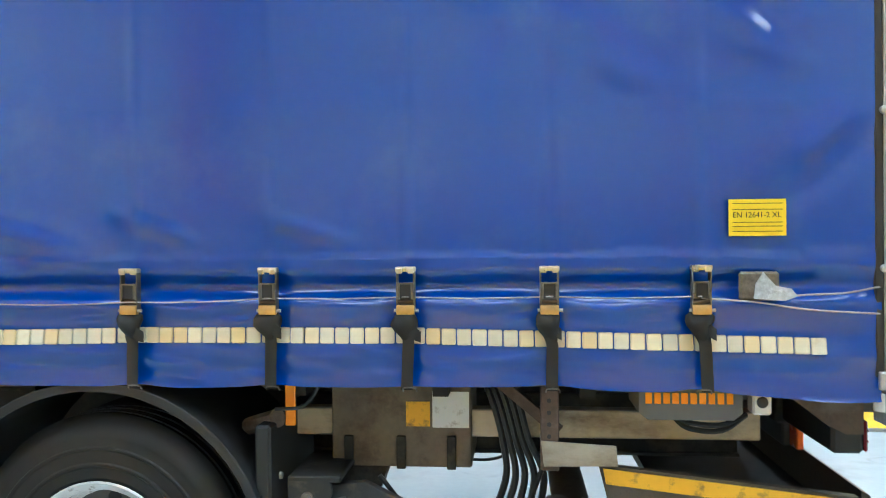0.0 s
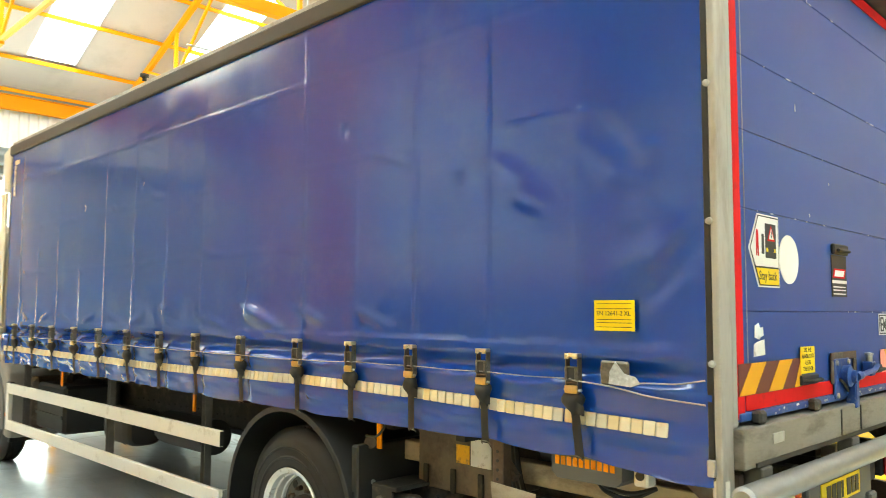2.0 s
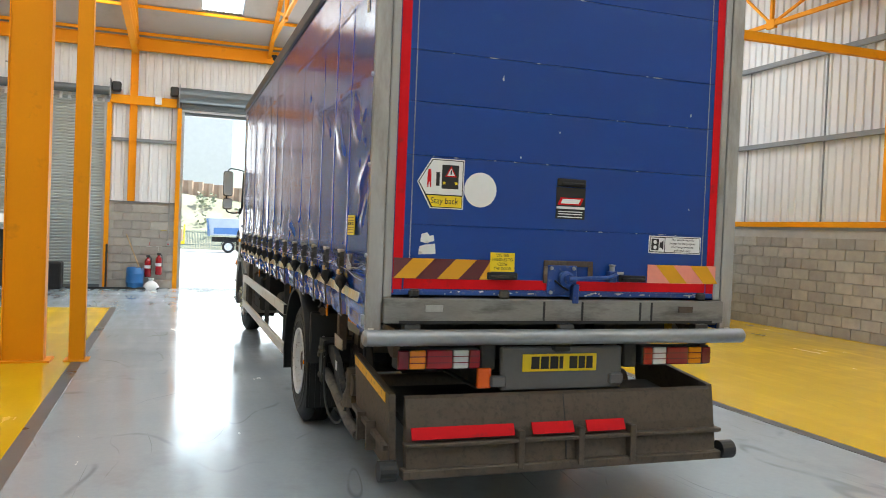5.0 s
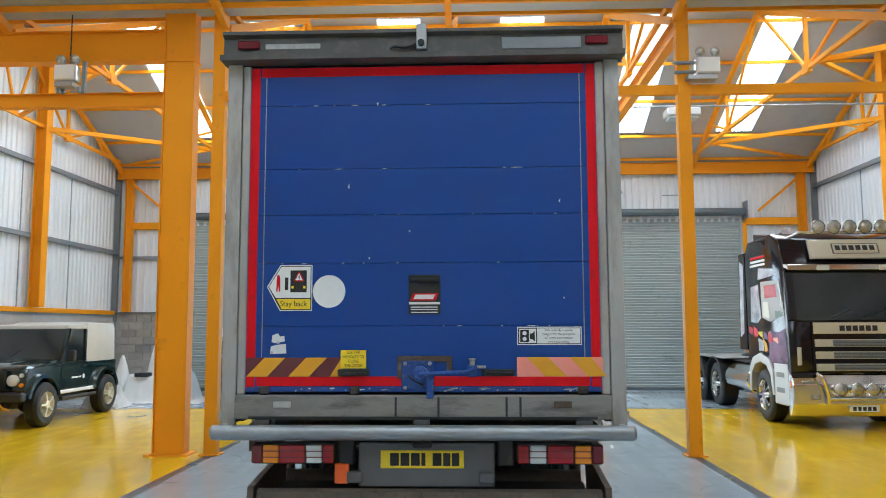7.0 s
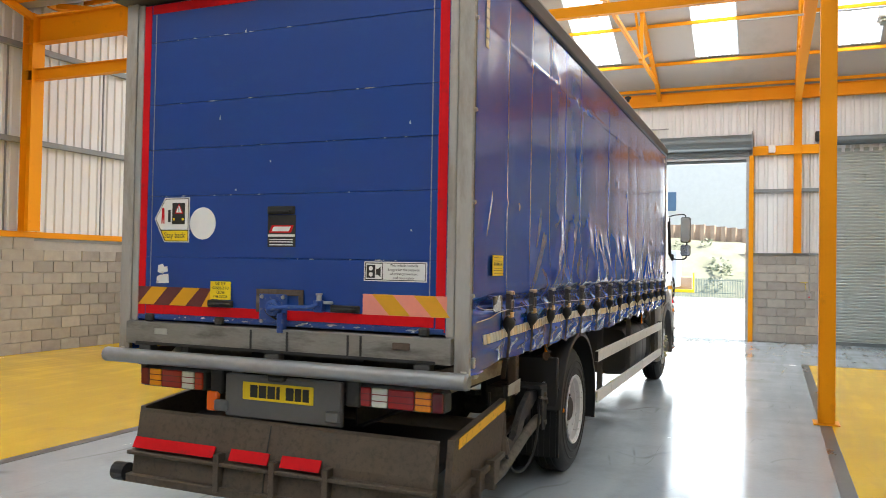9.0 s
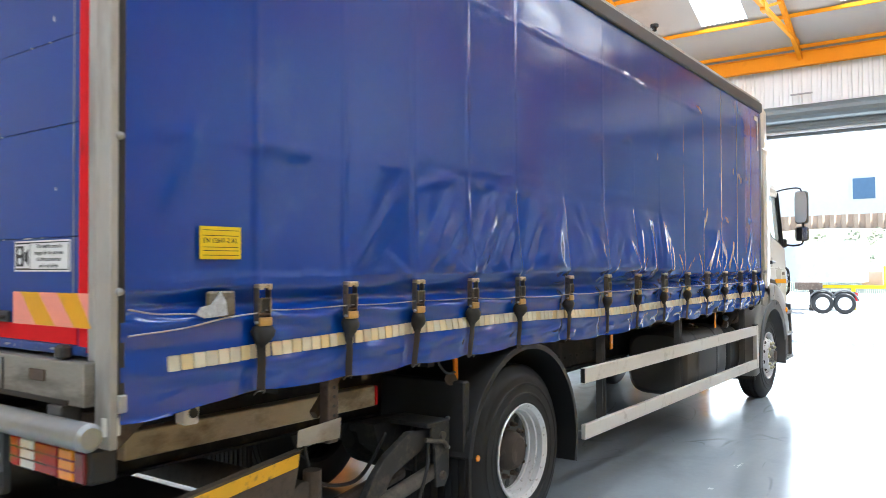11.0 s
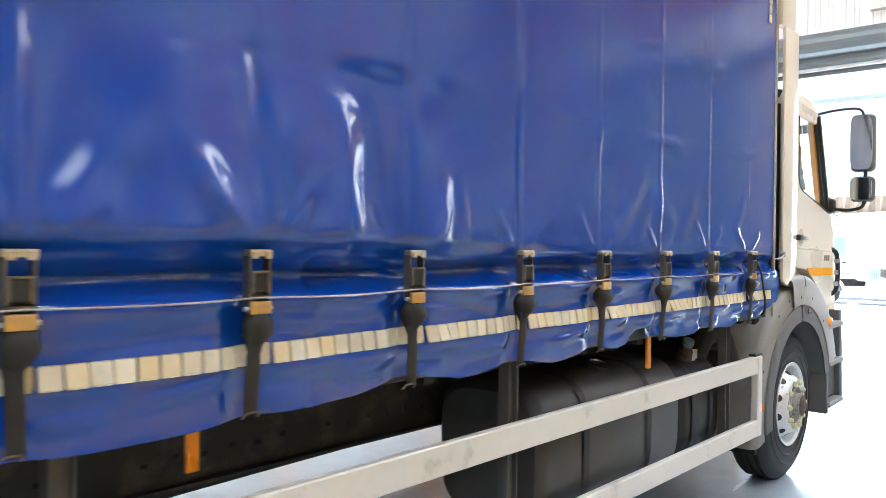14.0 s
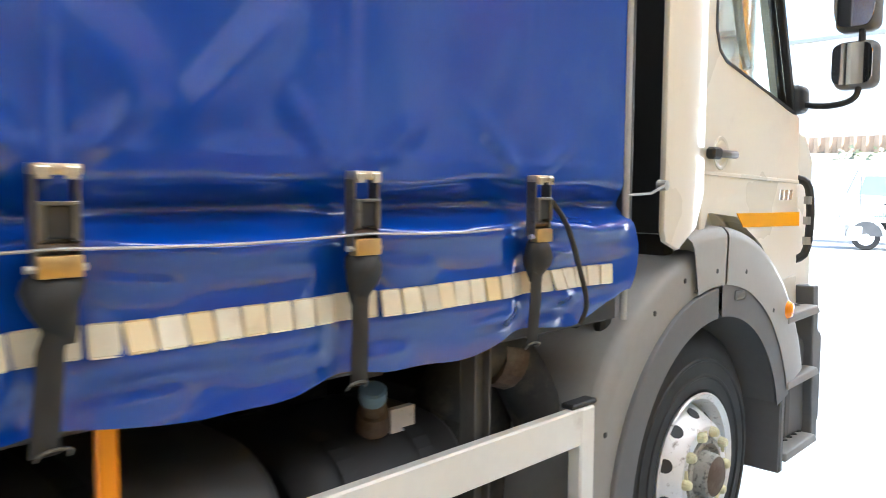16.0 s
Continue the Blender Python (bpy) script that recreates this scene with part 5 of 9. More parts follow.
        d += free * amp * 0.007 * (0.35 - abs(noise.noise((x * 2.6 + z * 5.0, z * 7.0, 9.0 + s)))) * bump((1.48 - z) / 0.1)
        d -= (0.022 if x < -3.0 else 0.014) * math.exp(-(k / 0.065) ** 2) * bump((1.6 - z) / 0.1)
        d += 0.004 * free
    # drawn tight at the rear post and at the front
    low = bump((1.62 - z) / 0.15)
    d *= min(1.0, 0.25 + abs(x - CUR_REAR) / 0.30) * min(1.0, 0.2 + 0.5 * low + abs(x - CUR_FRONT) / 0.22)
    # the lower front corner curls outwards
    d += 0.024 * math.exp(-((z - 1.40) / 0.10) ** 2) * bump((-8.0 - x) / 0.25)
    return d


def curtain(s):
    xs = list(np.linspace(CUR_REAR, CUR_FRONT, 760))
    ks = np.concatenate([np.linspace(0, 0.2, 54), np.linspace(0.2, 1, 96)[1:]])
    grid = []
    for x in xs:
        h = hem(x, s)
        row = []
        for k in ks:
            z = h + (CUR_TOP - h) * k
            curl = 0.05 * math.exp(-((z - 1.40) / 0.11) ** 2) * bump((-7.95 - x) / 0.34)
            row.append((x - curl, s * (CUR_Y + puff(x, z, s)), z))
        grid.append(row)
    c = part("side_curtain", sheet(grid), "curtain", truck, "glossy blue PVC side curtain, creased", smooth=180)
    return c


def stripe_z(x, s):
    return 1.385 - (0.034 * max(0.0, (x + 1.6) / 1.45)) - (0.03 if x < -4.5 else 0.03 * max(0, min(1, (-2.5 - x) / 2))) - (0.014 * math.exp(-((x + 3.8) / 0.6) ** 2) if s > 0 else 0.0)


def squares(s, cur):
    """The reflective marking: a row of small squares along the skirt."""
    me = bpy.data.meshes.new("reflective_square")
    bm = box(-0.0245, 0.0245, -0.0012, 0.0012, -0.028, 0.028, 0.004)
    bm.to_mesh(me)
    bm.free()
    me.materials.append(M["refl"])
    x = -0.215
    inv = root_of(cur).matrix_basis.inverted()
    while x > -8.22:
        z = stripe_z(x, s)
        sx = (puff(x + 0.05, z, s) - puff(x - 0.05, z, s)) / 0.10
        sz = (puff(x, z + 0.028, s) - puff(x, z - 0.028, s)) / 0.056
        y = CUR_Y + max(puff(x, z, s), (puff(x, z + 0.028, s) + puff(x, z - 0.028, s)) / 2) + 0.0035
        ob = new("reflective_square", me)
        ob.parent = cur
        ob.matrix_basis = inv @ Matrix.Translation((x, s * y, z)) @ Matrix.Rotation(s * math.atan(sx), 4, "Z") @ Matrix.Rotation(-s * math.atan(sz), 4, "X")
        x -= 0.0535


curtains = {s: curtain(s) for s in (-1, 1)}
for s in (-1, 1):
    squares(s, curtains[s])


def strap_set(x, s, i):
    """Over-centre buckle with its webbing, hooked under the side rave."""
    y = CUR_Y + 0.012
    ztop = 1.625
    rnd = random.Random(i * 7 + (s > 0))

    def Y(d):
        return s * (y + d)
    st = part("strap", strap_mesh(x, s, y, rnd), "strap", truck, "black webbing strap", smooth=60)
    bm = bmesh.new()
    for sx in (-0.0295, 0.0295):
        box(x + sx - 0.0028, x + sx + 0.0028, *sorted((Y(0.002), Y(0.030))), ztop - 0.15, ztop - 0.004, 0.001, bm)
    box(x - 0.029, x + 0.029, *sorted((Y(0.002), Y(0.008))), ztop - 0.15, ztop - 0.062, 0.001, bm)
    part("buckle", bm, "buckle_dark", st, "dull steel buckle frame")
    cap = box(x - 0.034, x + 0.034, *sorted((Y(0.004), Y(0.036))), ztop - 0.017, ztop, 0.003, None, 2)
    box(x - 0.030, x - 0.010, *sorted((Y(0.030), Y(0.040))), ztop - 0.023, ztop - 0.004, 0.002, cap)
    box(x + 0.010, x + 0.030, *sorted((Y(0.030), Y(0.040))), ztop - 0.023, ztop - 0.004, 0.002, cap)
    part("buckle_cap", cap, "buckle", st, "bright folded steel cap", smooth=30)
    lever = box(x - 0.024, x + 0.024, *sorted((Y(0.010), Y(0.032))), ztop - 0.108, ztop - 0.058, 0.004, None, 2)
    box(x - 0.030, x - 0.019, *sorted((Y(0.012), Y(0.038))), ztop - 0.112, ztop - 0.056, 0.002, lever, 1, 1)
    box(x + 0.019, x + 0.030, *sorted((Y(0.012), Y(0.038))), ztop - 0.112, ztop - 0.056, 0.002, lever, 1, 1)
    box(x - 0.030, x + 0.030, *sorted((Y(0.028), Y(0.037))), ztop - 0.060, ztop - 0.054, 0.001, lever, 1, 1)
    part("buckle_lever", lever, ["black", "buckle_dark"], st, "black over-centre lever with steel cheeks")
    part("buckle_roller", tube([(x - 0.028, Y(0.022), ztop - 0.120), (x + 0.028, Y(0.022), ztop - 0.120)], 0.006, 8), "rust", st)
    part("buckle_plate", box(x - 0.031, x + 0.031, *sorted((Y(0.014), Y(0.038))), ztop - 0.164, ztop - 0.131, 0.003, None, 2), "brass", st, "brass lower plate", smooth=30)
    part("buckle_pin", tube([(x - 0.04, Y(0.024), ztop - 0.150), (x + 0.045, Y(0.024), ztop - 0.150)], 0.006, 8), "galv", st)
    part("hook", tube(curve_pts([(x - 0.014, Y(0.006), 1.194), (x - 0.010, Y(0.016), 1.206), (x + 0.010, Y(0.017), 1.209), (x + 0.030, Y(0.016), 1.206), (x + 0.034, Y(0.006), 1.194)], 4), 0.0028, 6), "buckle_dark", st, "bent steel hook")


def strap_mesh(x, s, y, rnd):
    bm = bmesh.new()
    lean = rnd.uniform(-0.014, 0.018)
    path = [(0.0, 0.010, 1.47), (0.0, 0.012, 1.44), (0.004, 0.016, 1.41), (0.006 + rnd.uniform(-0.006, 0.006), 0.022, 1.385), (0.010, 0.020, 1.355), (0.010, 0.020, 1.32), (0.010, 0.014, 1.26), (0.010, 0.010, 1.20)]
    wid = [0.020] * 8
    rows = []
    for (dx, dy, z), w in zip(path, wid):
        dx += lean * max(0.0, (1.40 - z) / 0.2)
        rows.append([(x + dx - w, s * (y + dy), z), (x + dx, s * (y + dy + 0.004), z), (x + dx + w, s * (y + dy), z)])
        # thickness
    sheet(rows, bm)
    rows2 = [[(p[0], p[1] - s * 0.004, p[2]) for p in r] for r in rows]
    sheet(rows2, bm)
    # slack webbing bunched into a pouch below the buckle
    prev = None
    side = 1 if rnd.random() < 0.85 else -1
    for k, (z, hw, hd, off) in enumerate(((1.470, 0.030, 0.012, -0.002), (1.456, 0.042, 0.025, -0.003), (1.440, 0.046, 0.034, -0.005), (1.422, 0.044, 0.036, -0.007), (1.402, 0.034, 0.030, -0.003), (1.384, 0.022, 0.018, 0.004), (1.362, 0.015, 0.006, 0.008))):
        cur = []
        for i in range(12):
            a = 2 * math.pi * i / 12
            w = 1 + 0.16 * math.sin(2 * a + k * 0.9 + x * 9)
            cur.append(bm.verts.new((x + side * off + hw * w * math.cos(a) + rnd.uniform(-0.002, 0.002), s * (y + 0.012 + hd * w * math.sin(a)), z)))
        if prev:
            bridge(bm, prev, cur)
        prev = cur
    # loose tail of the webbing turned out sideways
    dz, L = rnd.uniform(-0.008, 0.008), rnd.uniform(0.85, 1.1)
    for thick in (0.0, 0.004) if s < 0 else ():
        sheet([[(x + side * u * L, s * (y + d - thick), 1.40 + v + q + dz) for q in (-w, w)] for u, d, v, w in ((-0.004, 0.026, 0.012, 0.010), (0.016, 0.032, 0.006, 0.020), (0.032, 0.030, -0.004, 0.022), (0.046, 0.018, -0.014, 0.019))], bm)
    return bm


for s in (-1, 1):
    for i, x in enumerate(STRAPS):
        strap_set(x, s, i)
    # customs cord threaded along the buckles
    pts = []
    for a, b in zip(STRAPS, STRAPS[1:]):
        for f in (0, 0.25, 0.5, 0.75):
            x = a + (b - a) * f
            z = 1.522 - 0.008 * math.sin(math.pi * f) - 0.019 * bump((-1.8 - x) / 1.0)
            pts.append((x, s * (CUR_Y + max(puff(x, z, s), 0.0) + (0.045 if f == 0 else 0.012)), z))
    part("cord", tube(pts, 0.0029, 6), "wire", truck, "pale customs cord")
    part("cord", tube(curve_pts([(-0.60, s * 1.30, 1.515), (-0.42, s * 1.285, 1.50), (-0.25, s * 1.285, 1.475), (-0.03, s * 1.285, 1.462)], 5), 0.0035, 6), "wire", truck, "pale customs cord")
    part("cord", tube(curve_pts([(-0.36, s * 1.288, 1.515), (-0.26, s * 1.29, 1.525), (-0.14, s * 1.288, 1.53), (-0.03, s * 1.285, 1.55)], 5), 0.0035, 6), "wire", truck, "pale customs cord")
    part("end_tie", tube(curve_pts([(-7.89, s * 1.305, 1.56), (-7.94, s * 1.315, 1.50), (-8.00, s * 1.31, 1.40), (-8.05, s * 1.305, 1.29), (-8.06, s * 1.28, 1.23)], 6), 0.007, 6), "strap", truck, "thin black tie")
    # clear document pocket with a torn blue corner
    part("pocket", box(-0.475, -0.345, *sorted((s * 1.268, s * 1.288)), 1.505, 1.602, 0.008), "pocket_tan", truck, "torn clear document pocket")
    part("pocket_flap", slab([(-0.43, 1.512), (-0.33, 1.505), (-0.29, 1.52), (-0.31, 1.545), (-0.36, 1.555), (-0.40, 1.60), (-0.425, 1.56)], lambda u, v, t: (u, s * t, v), 1.288, 1.293), "pocket_film", truck, "crumpled pale film")
    # certificate sticker
    sx0, sx1 = (-0.505, -0.320)
    st = part("certificate_sticker", box(sx0, sx1, *sorted((s * 1.272, s * 1.2765)), 1.720, 1.842), "yellow", truck, "bright yellow certificate sticker")
    mm = Matrix.Translation((sx0 if s < 0 else sx1, s * 1.2772, 0)) @ (pose(0, 0, 0, 90, 0, 0) if s < 0 else pose(0, 0, 0, 90, 0, 180))
    words("sticker_text", "EN 12641-2 XL", 0.026, "ink", st, mm @ Matrix.Translation((0.012, 1.789, 0)), width=0.95)
    for z in (1.828, 1.808, 1.765, 1.752, 1.735):
        part("text_line", box(sx0 + 0.012, sx1 - 0.012, *sorted((s * 1.2766, s * 1.2772)), z - 0.0012, z + 0.0012), "ink", st)
    # rivets up the rear edge of the curtain
    for z in (1.61, 2.13, 2.645, 3.16):
        part("rivet", lathe((-0.008, s * 1.268, z), (0, s, 0), [(0.0, 0.014), (0.01, 0.012), (0.014, 0.0)], 12), "galv", truck)
    part("edge_clip", box(-0.03, 0.0, *sorted((s * 1.265, s * 1.285)), 1.21, 1.27, 0.004), "galv", truck)
    # vertical reflective bars at the top corners
    for xx, turn in ((-0.20, -1), (-8.17, 1)):
        for k in range(9):
            px, pz = (xx, 3.415 - k * 0.058) if k < 7 else (xx + turn * (k - 6) * 0.056, 3.415)
            oy = CUR_Y + puff(px, pz, s) + 0.003
            part("reflective_square", box(px - 0.025, px + 0.025, *sorted((s * oy, s * (oy + 0.003))), pz - 0.026, pz + 0.026, 0.001), "refl", truck)

# body: floor, raves, rails, roof, front wall
part("load_floor", box(-8.3, -0.05, -1.2, 1.2, 1.215, 1.30), "alu_dark", truck)
for s in (-1, 1):
    part("side_rave", box(-8.3, -0.05, *sorted((s * 1.14, s * 1.212)), 1.20, 1.335, 0.006), "black", truck)
    part("cant_rail", box(-8.33, 0.02, *sorted((s * 1.20, s * 1.288)), 3.515, 3.625, 0.012, seg=2), "rail_brown", truck, "dark top rail above the curtain")
    part("cant_rail_top", box(-8.33, 0.02, *sorted((s * 1.18, s * 1.262)), 3.628, 3.668, 0.01, seg=2), "alu", truck)
    # black strip standing for the dark gap ahead of the curtain
    part("front_corner_post", box(-8.335, -8.305, *sorted((s * 1.20, s * 1.268)), 1.47, 3.60, 0.008, seg=2), "black", truck)
    part("curtain_pole", tube([(-8.305, s * 1.262, 1.21), (-8.305, s * 1.262, 3.5)], 0.011, 8), "alu", truck)
    part("rail_knob", lathe((-4.9, s * 1.26, 3.675), (0, 0, 1), [(0, 0.018), (0.03, 0.018), (0.032, 0.034), (0.055, 0.034), (0.06, 0.0)], 14), "black", truck)
part("roof_skin", box(-8.33, 0.0, -1.19, 1.19, 3.66, 3.70, 0.01), "white", truck)
part("front_wall", box(-8.36, -8.31, -1.2, 1.2, 1.2, 3.66), "black", truck)

# rear frame
for s in (-1, 1):
    # black bar puts the shade between curtain edge and rear post into colour
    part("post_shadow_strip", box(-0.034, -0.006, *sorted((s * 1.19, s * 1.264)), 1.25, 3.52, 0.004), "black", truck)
    part("rear_post", box(-0.006, 0.024, *sorted((s * 1.175, s * 1.268)), 1.09, 3.53, 0.006, seg=2), "alu", truck, "dull aluminium rear post")
    part("rear_post_inner", box(0.0, 0.02, *sorted((s * 1.118, s * 1.172)), 1.37, 3.50, 0.012, seg=2), "alu", truck)
part("header", slab([(-0.03, 3.508), (0.13, 3.508), (0.13, 3.542), (0.055, 3.56), (0.05, 3.675), (0.085, 3.69), (0.085, 3.712), (-0.03, 3.712)], lambda u, v, t: (u, t, v), -1.295, 1.295), "alu_dark", truck, "grimy grey header over the shutter")
for y0, y1 in ((-1.20, -1.055), (1.055, 1.20)):
    part("marker_lamp", box(0.05, 0.072, y0, y1, 3.60, 3.655, 0.006), "red_dark", truck, "red rear marker lamp")
part("header_window", box(0.05, 0.06, 0.52, 1.03, 3.575, 3.655, 0.004), "grey_steel", truck)
part("header_plate", box(0.05, 0.056, -1.02, -0.66, 3.60, 3.635, 0.002), "alu", truck, "worn maker's plate")
part("camera_bracket", box(0.045, 0.10, -0.03, 0.035, 3.57, 3.74, 0.006), "galv", truck)
part("camera_eye", lathe((0.10, 0.002, 3.61), (1, 0, 0), [(0, 0.022), (0.015, 0.022), (0.018, 0.0)], 16), "black", truck)
part("camera_cable", tube(curve_pts([(0.07, -0.03, 3.62), (0.075, -0.10, 3.59), (0.07, -0.17, 3.6), (0.075, -0.2, 3.585)], 5), 0.008, 6), "black", truck)
part("rear_sill", box(-0.05, 0.06, -1.172, 1.172, 1.225, 1.372, 0.006, seg=2), "sill_grey", truck, "grey steel rear sill")
for y in (-0.16, 0.105, 0.525, 0.61):
    part("sill_seam", box(0.061, 0.0635, y - 0.007, y + 0.007, 1.24, 1.36), "black", truck)
for y in (-0.87, 0.87):
    part("sill_label", box(0.0612, 0.0645, y - 0.055, y + 0.055, 1.295, 1.335, 0.003), "rust" if y > 0 else "alu", truck)
part("sill_slot", box(0.061, 0.066, -1.08, 1.08, 1.225, 1.243), "black", truck)

door = part("rear_shutter", box(-0.03, -0.006, -1.12, 1.12, 1.385, 3.49), "door_blue", truck, "blue roller shutter of wide boards")
SEAMS = [1.385, 1.80, 2.20, 2.51, 2.81, 3.23, 3.49]
for a, b in zip(SEAMS, SEAMS[1:]):
    part("board", box(-0.006, 0.012, -1.12, 1.12, a + 0.0012, b - 0.0012, 0.0022), "door_blue", door)
part("edge_tape", box(0.012, 0.0155, -1.115, -1.058, 1.40, 3.485), "red_tape", door, "red reflective tape")
part("edge_tape", box(0.012, 0.0155, 1.058, 1.115, 1.40, 3.485), "red_tape", door, "red reflective tape")
part("edge_tape", box(0.012, 0.0155, -1.048, 1.048, 3.425, 3.485), "red_tape", door, "red reflective tape")
part("edge_tape", box(0.013, 0.0165, -1.048, 1.048, 1.425, 1.485), "red_tape", door, "red reflective tape")
for s in (-1, 1):
    part("guide_line", box(0.0125, 0.0142, *sorted((s * 1.015, s * 1.020)), 1.50, 3.42), "alu", door)
rnd = random.Random(5)
for z in SEAMS[1:-1]:
    for k in range(6):
        y = rnd.uniform(-0.9, 0.9)
        w = rnd.choice((0.01, 0.02, 0.04, 0.08)) * rnd.uniform(0.4, 1)
        part("paint_chip", slab([(y, z - 0.002), (y + w * 0.5, z - 0.003), (y + w, z), (y + w * 0.6, z + 0.003), (y + w * 0.1, z + 0.002)], lambda u, v, t: (t, u, v), 0.0125, 0.0138), "white_worn", door)
for k in range(7):
    y, z = rnd.uniform(-0.9, 0.9), rnd.uniform(1.7, 3.35)
    part("paint_chip", slab([(y, z), (y + 0.006, z + 0.004), (y + 0.004, z + rnd.uniform(0.012, 0.04)), (y - 0.004, z + 0.012)], lambda u, v, t: (t, u, v), 0.0125, 0.0138), "white_worn", door)


def face(y0, y1, z0, z1, x=0.0125, t=0.003, bev=0.0):
    return box(x, x + t, y0, y1, z0, z1, bev)


def rear_text(body, size, material, parent, y, z, x, **kw):
    return words("lettering", body, size, material, parent, Matrix.Translation((x, y, z)) @ pose(0, 0, 0, 90, 0, 90), **kw)


# hazard boards
for y0, y1, pale, seed in ((-1.112, -0.505, False, 0), (0.595, 1.148, True, 1)):
    hz = part("hazard_board", face(y0, y1, 1.483, 1.603, 0.016, 0.003), "pink" if pale else "red_black", door, "striped hazard marker board")
    step = 0.266
    k = 0
    y = y0 + (0.0 if not pale else 0.06)
    while y < y1 - 0.03:
        lean = 0.115 * (1 if not pale else -1)
        a, b = y, y + 0.133
        if pale:
            poly = [(max(y0, a), 1.603), (min(y1, b), 1.603), (min(y1, b + 0.115), 1.485), (min(y1, a + 0.115), 1.485)]
        else:
            poly = [(a, 1.485), (min(y1, b), 1.485), (min(y1, b + 0.115), 1.603), (min(y1, a + 0.115), 1.603)]
        part("stripe", slab(poly, lambda u, v, t: (t, u, v), 0.0192, 0.0205), "gold", hz)
        y += step
# stay-back sign
sg = part("stay_back_sign", slab([(-0.99, 2.05), (-0.905, 2.19), (-0.70, 2.19), (-0.70, 1.897), (-0.905, 1.897)], lambda u, v, t: (t, u, v), 0.0125, 0.016), "white", door, "white and yellow arrow-shaped warning sign")
part("sign_edge", slab([(-0.983, 2.05), (-0.901, 2.184), (-0.706, 2.184), (-0.706, 1.903), (-0.901, 1.903)], lambda u, v, t: (t, u, v), 0.0162, 0.0168), "ink", sg)
part("sign_field", slab([(-0.977, 2.05), (-0.898, 2.179), (-0.711, 2.179), (-0.711, 1.98), (-0.933, 1.98)], lambda u, v, t: (t, u, v), 0.017, 0.0176), "white", sg)
part("sign_field", slab([(-0.929, 1.973), (-0.711, 1.973), (-0.711, 1.908), (-0.893, 1.908)], lambda u, v, t: (t, u, v), 0.017, 0.0176), "yellow", sg)
rear_text("Stay back", 0.052, "ink", sg, -0.905, 1.942, 0.0178, width=0.88)
part("pictogram_lorry", face(-0.84, -0.735, 2.015, 2.155, 0.0178, 0.001), "ink", sg)
part("pictogram_mirror", face(-0.875, -0.853, 2.03, 2.11, 0.0178, 0.001, 0.0), "ink", sg)
part("pictogram_triangle", slab([(-0.82, 2.085), (-0.748, 2.085), (-0.784, 2.15)], lambda u, v, t: (t, u, v), 0.019, 0.0196), "red_tape", sg)
part("pictogram_triangle", slab([(-0.808, 2.092), (-0.760, 2.092), (-0.784, 2.137)], lambda u, v, t: (t, u, v), 0.0198, 0.0204), "white", sg)
part("pictogram_mark", face(-0.787, -0.781, 2.098, 2.125, 0.0206, 0.0005), "ink", sg)
for y in (-0.825, -0.75):
    part("pictogram_lamp", face(y - 0.008, y + 0.008, 2.04, 2.056, 0.019, 0.0006), "yellow", sg)
part("pictogram_figure", slab([(-0.93, 2.02), (-0.922, 2.02), (-0.917, 2.06), (-0.912, 2.02), (-0.904, 2.02), (-0.906, 2.1), (-0.909, 2.125), (-0.925, 2.125), (-0.928, 2.1)], lambda u, v, t: (t, u, v), 0.0178, 0.0186), "red_tape", sg)
part("faded_disc", lathe((0.0125, -0.592, 2.02), (1, 0, 0), [(0, 0.104), (0.003, 0.103), (0.003, 0)], 40), "white", door, "faded round white sticker")
# pull handle, maker's label
part("hand_hold", box(0.0125, 0.03, -0.085, 0.115, 2.072, 2.122, 0.006), "black", door)
part("hand_hold_grip", tube([(0.04, -0.06, 2.09), (0.04, 0.09, 2.09)], 0.008, 8), "chassis", door)
lb = part("label_plate", face(-0.085, 0.118, 1.872, 2.068, 0.0125, 0.003), "ink", door, "black dealer label with red and white print")
part("label_logo", slab([(-0.075, 1.96), (0.085, 1.96), (0.105, 2.005), (-0.055, 2.005)], lambda u, v, t: (t, u, v), 0.0157, 0.0165), "red_tape", lb)
part("label_logo", slab([(-0.055, 1.968), (0.07, 1.968), (0.085, 1.997), (-0.04, 1.997)], lambda u, v, t: (t, u, v), 0.0167, 0.0172), "white", lb)
part("label_band", face(-0.082, 0.115, 1.935, 1.95, 0.0157, 0.0008), "white", lb)
for z in (1.918, 1.903, 1.885):
    part("text_line", face(-0.07, 0.10, z - 0.003, z + 0.003, 0.0157, 0.0008), "white", lb)
# torn paper
for poly in ([(-0.955, 1.70), (-0.95, 1.745), (-0.915, 1.755), (-0.90, 1.735), (-0.875, 1.74), (-0.87, 1.705), (-0.9, 1.70), (-0.91, 1.69)], [(-0.965, 1.625), (-0.96, 1.672), (-0.93, 1.682), (-0.865, 1.69), (-0.86, 1.63)]):
    part("torn_label", slab(poly, lambda u, v, t: (t, u, v), 0.0125, 0.0145), "white_worn", door, "torn white paper label")
# yellow instruction sticker
ys = part("instruction_sticker", face(-0.512, -0.352, 1.535, 1.65, 0.0195, 0.002), "yellow", door, "yellow instruction sticker")
for i, t in enumerate(("USE THE", "HANDLES TO", "CLOSE", "THE DOOR")):
    rear_text(t, 0.026, "ink", ys, -0.432, 1.634 - i * 0.027, 0.0217, align="CENTER", width=0.85)
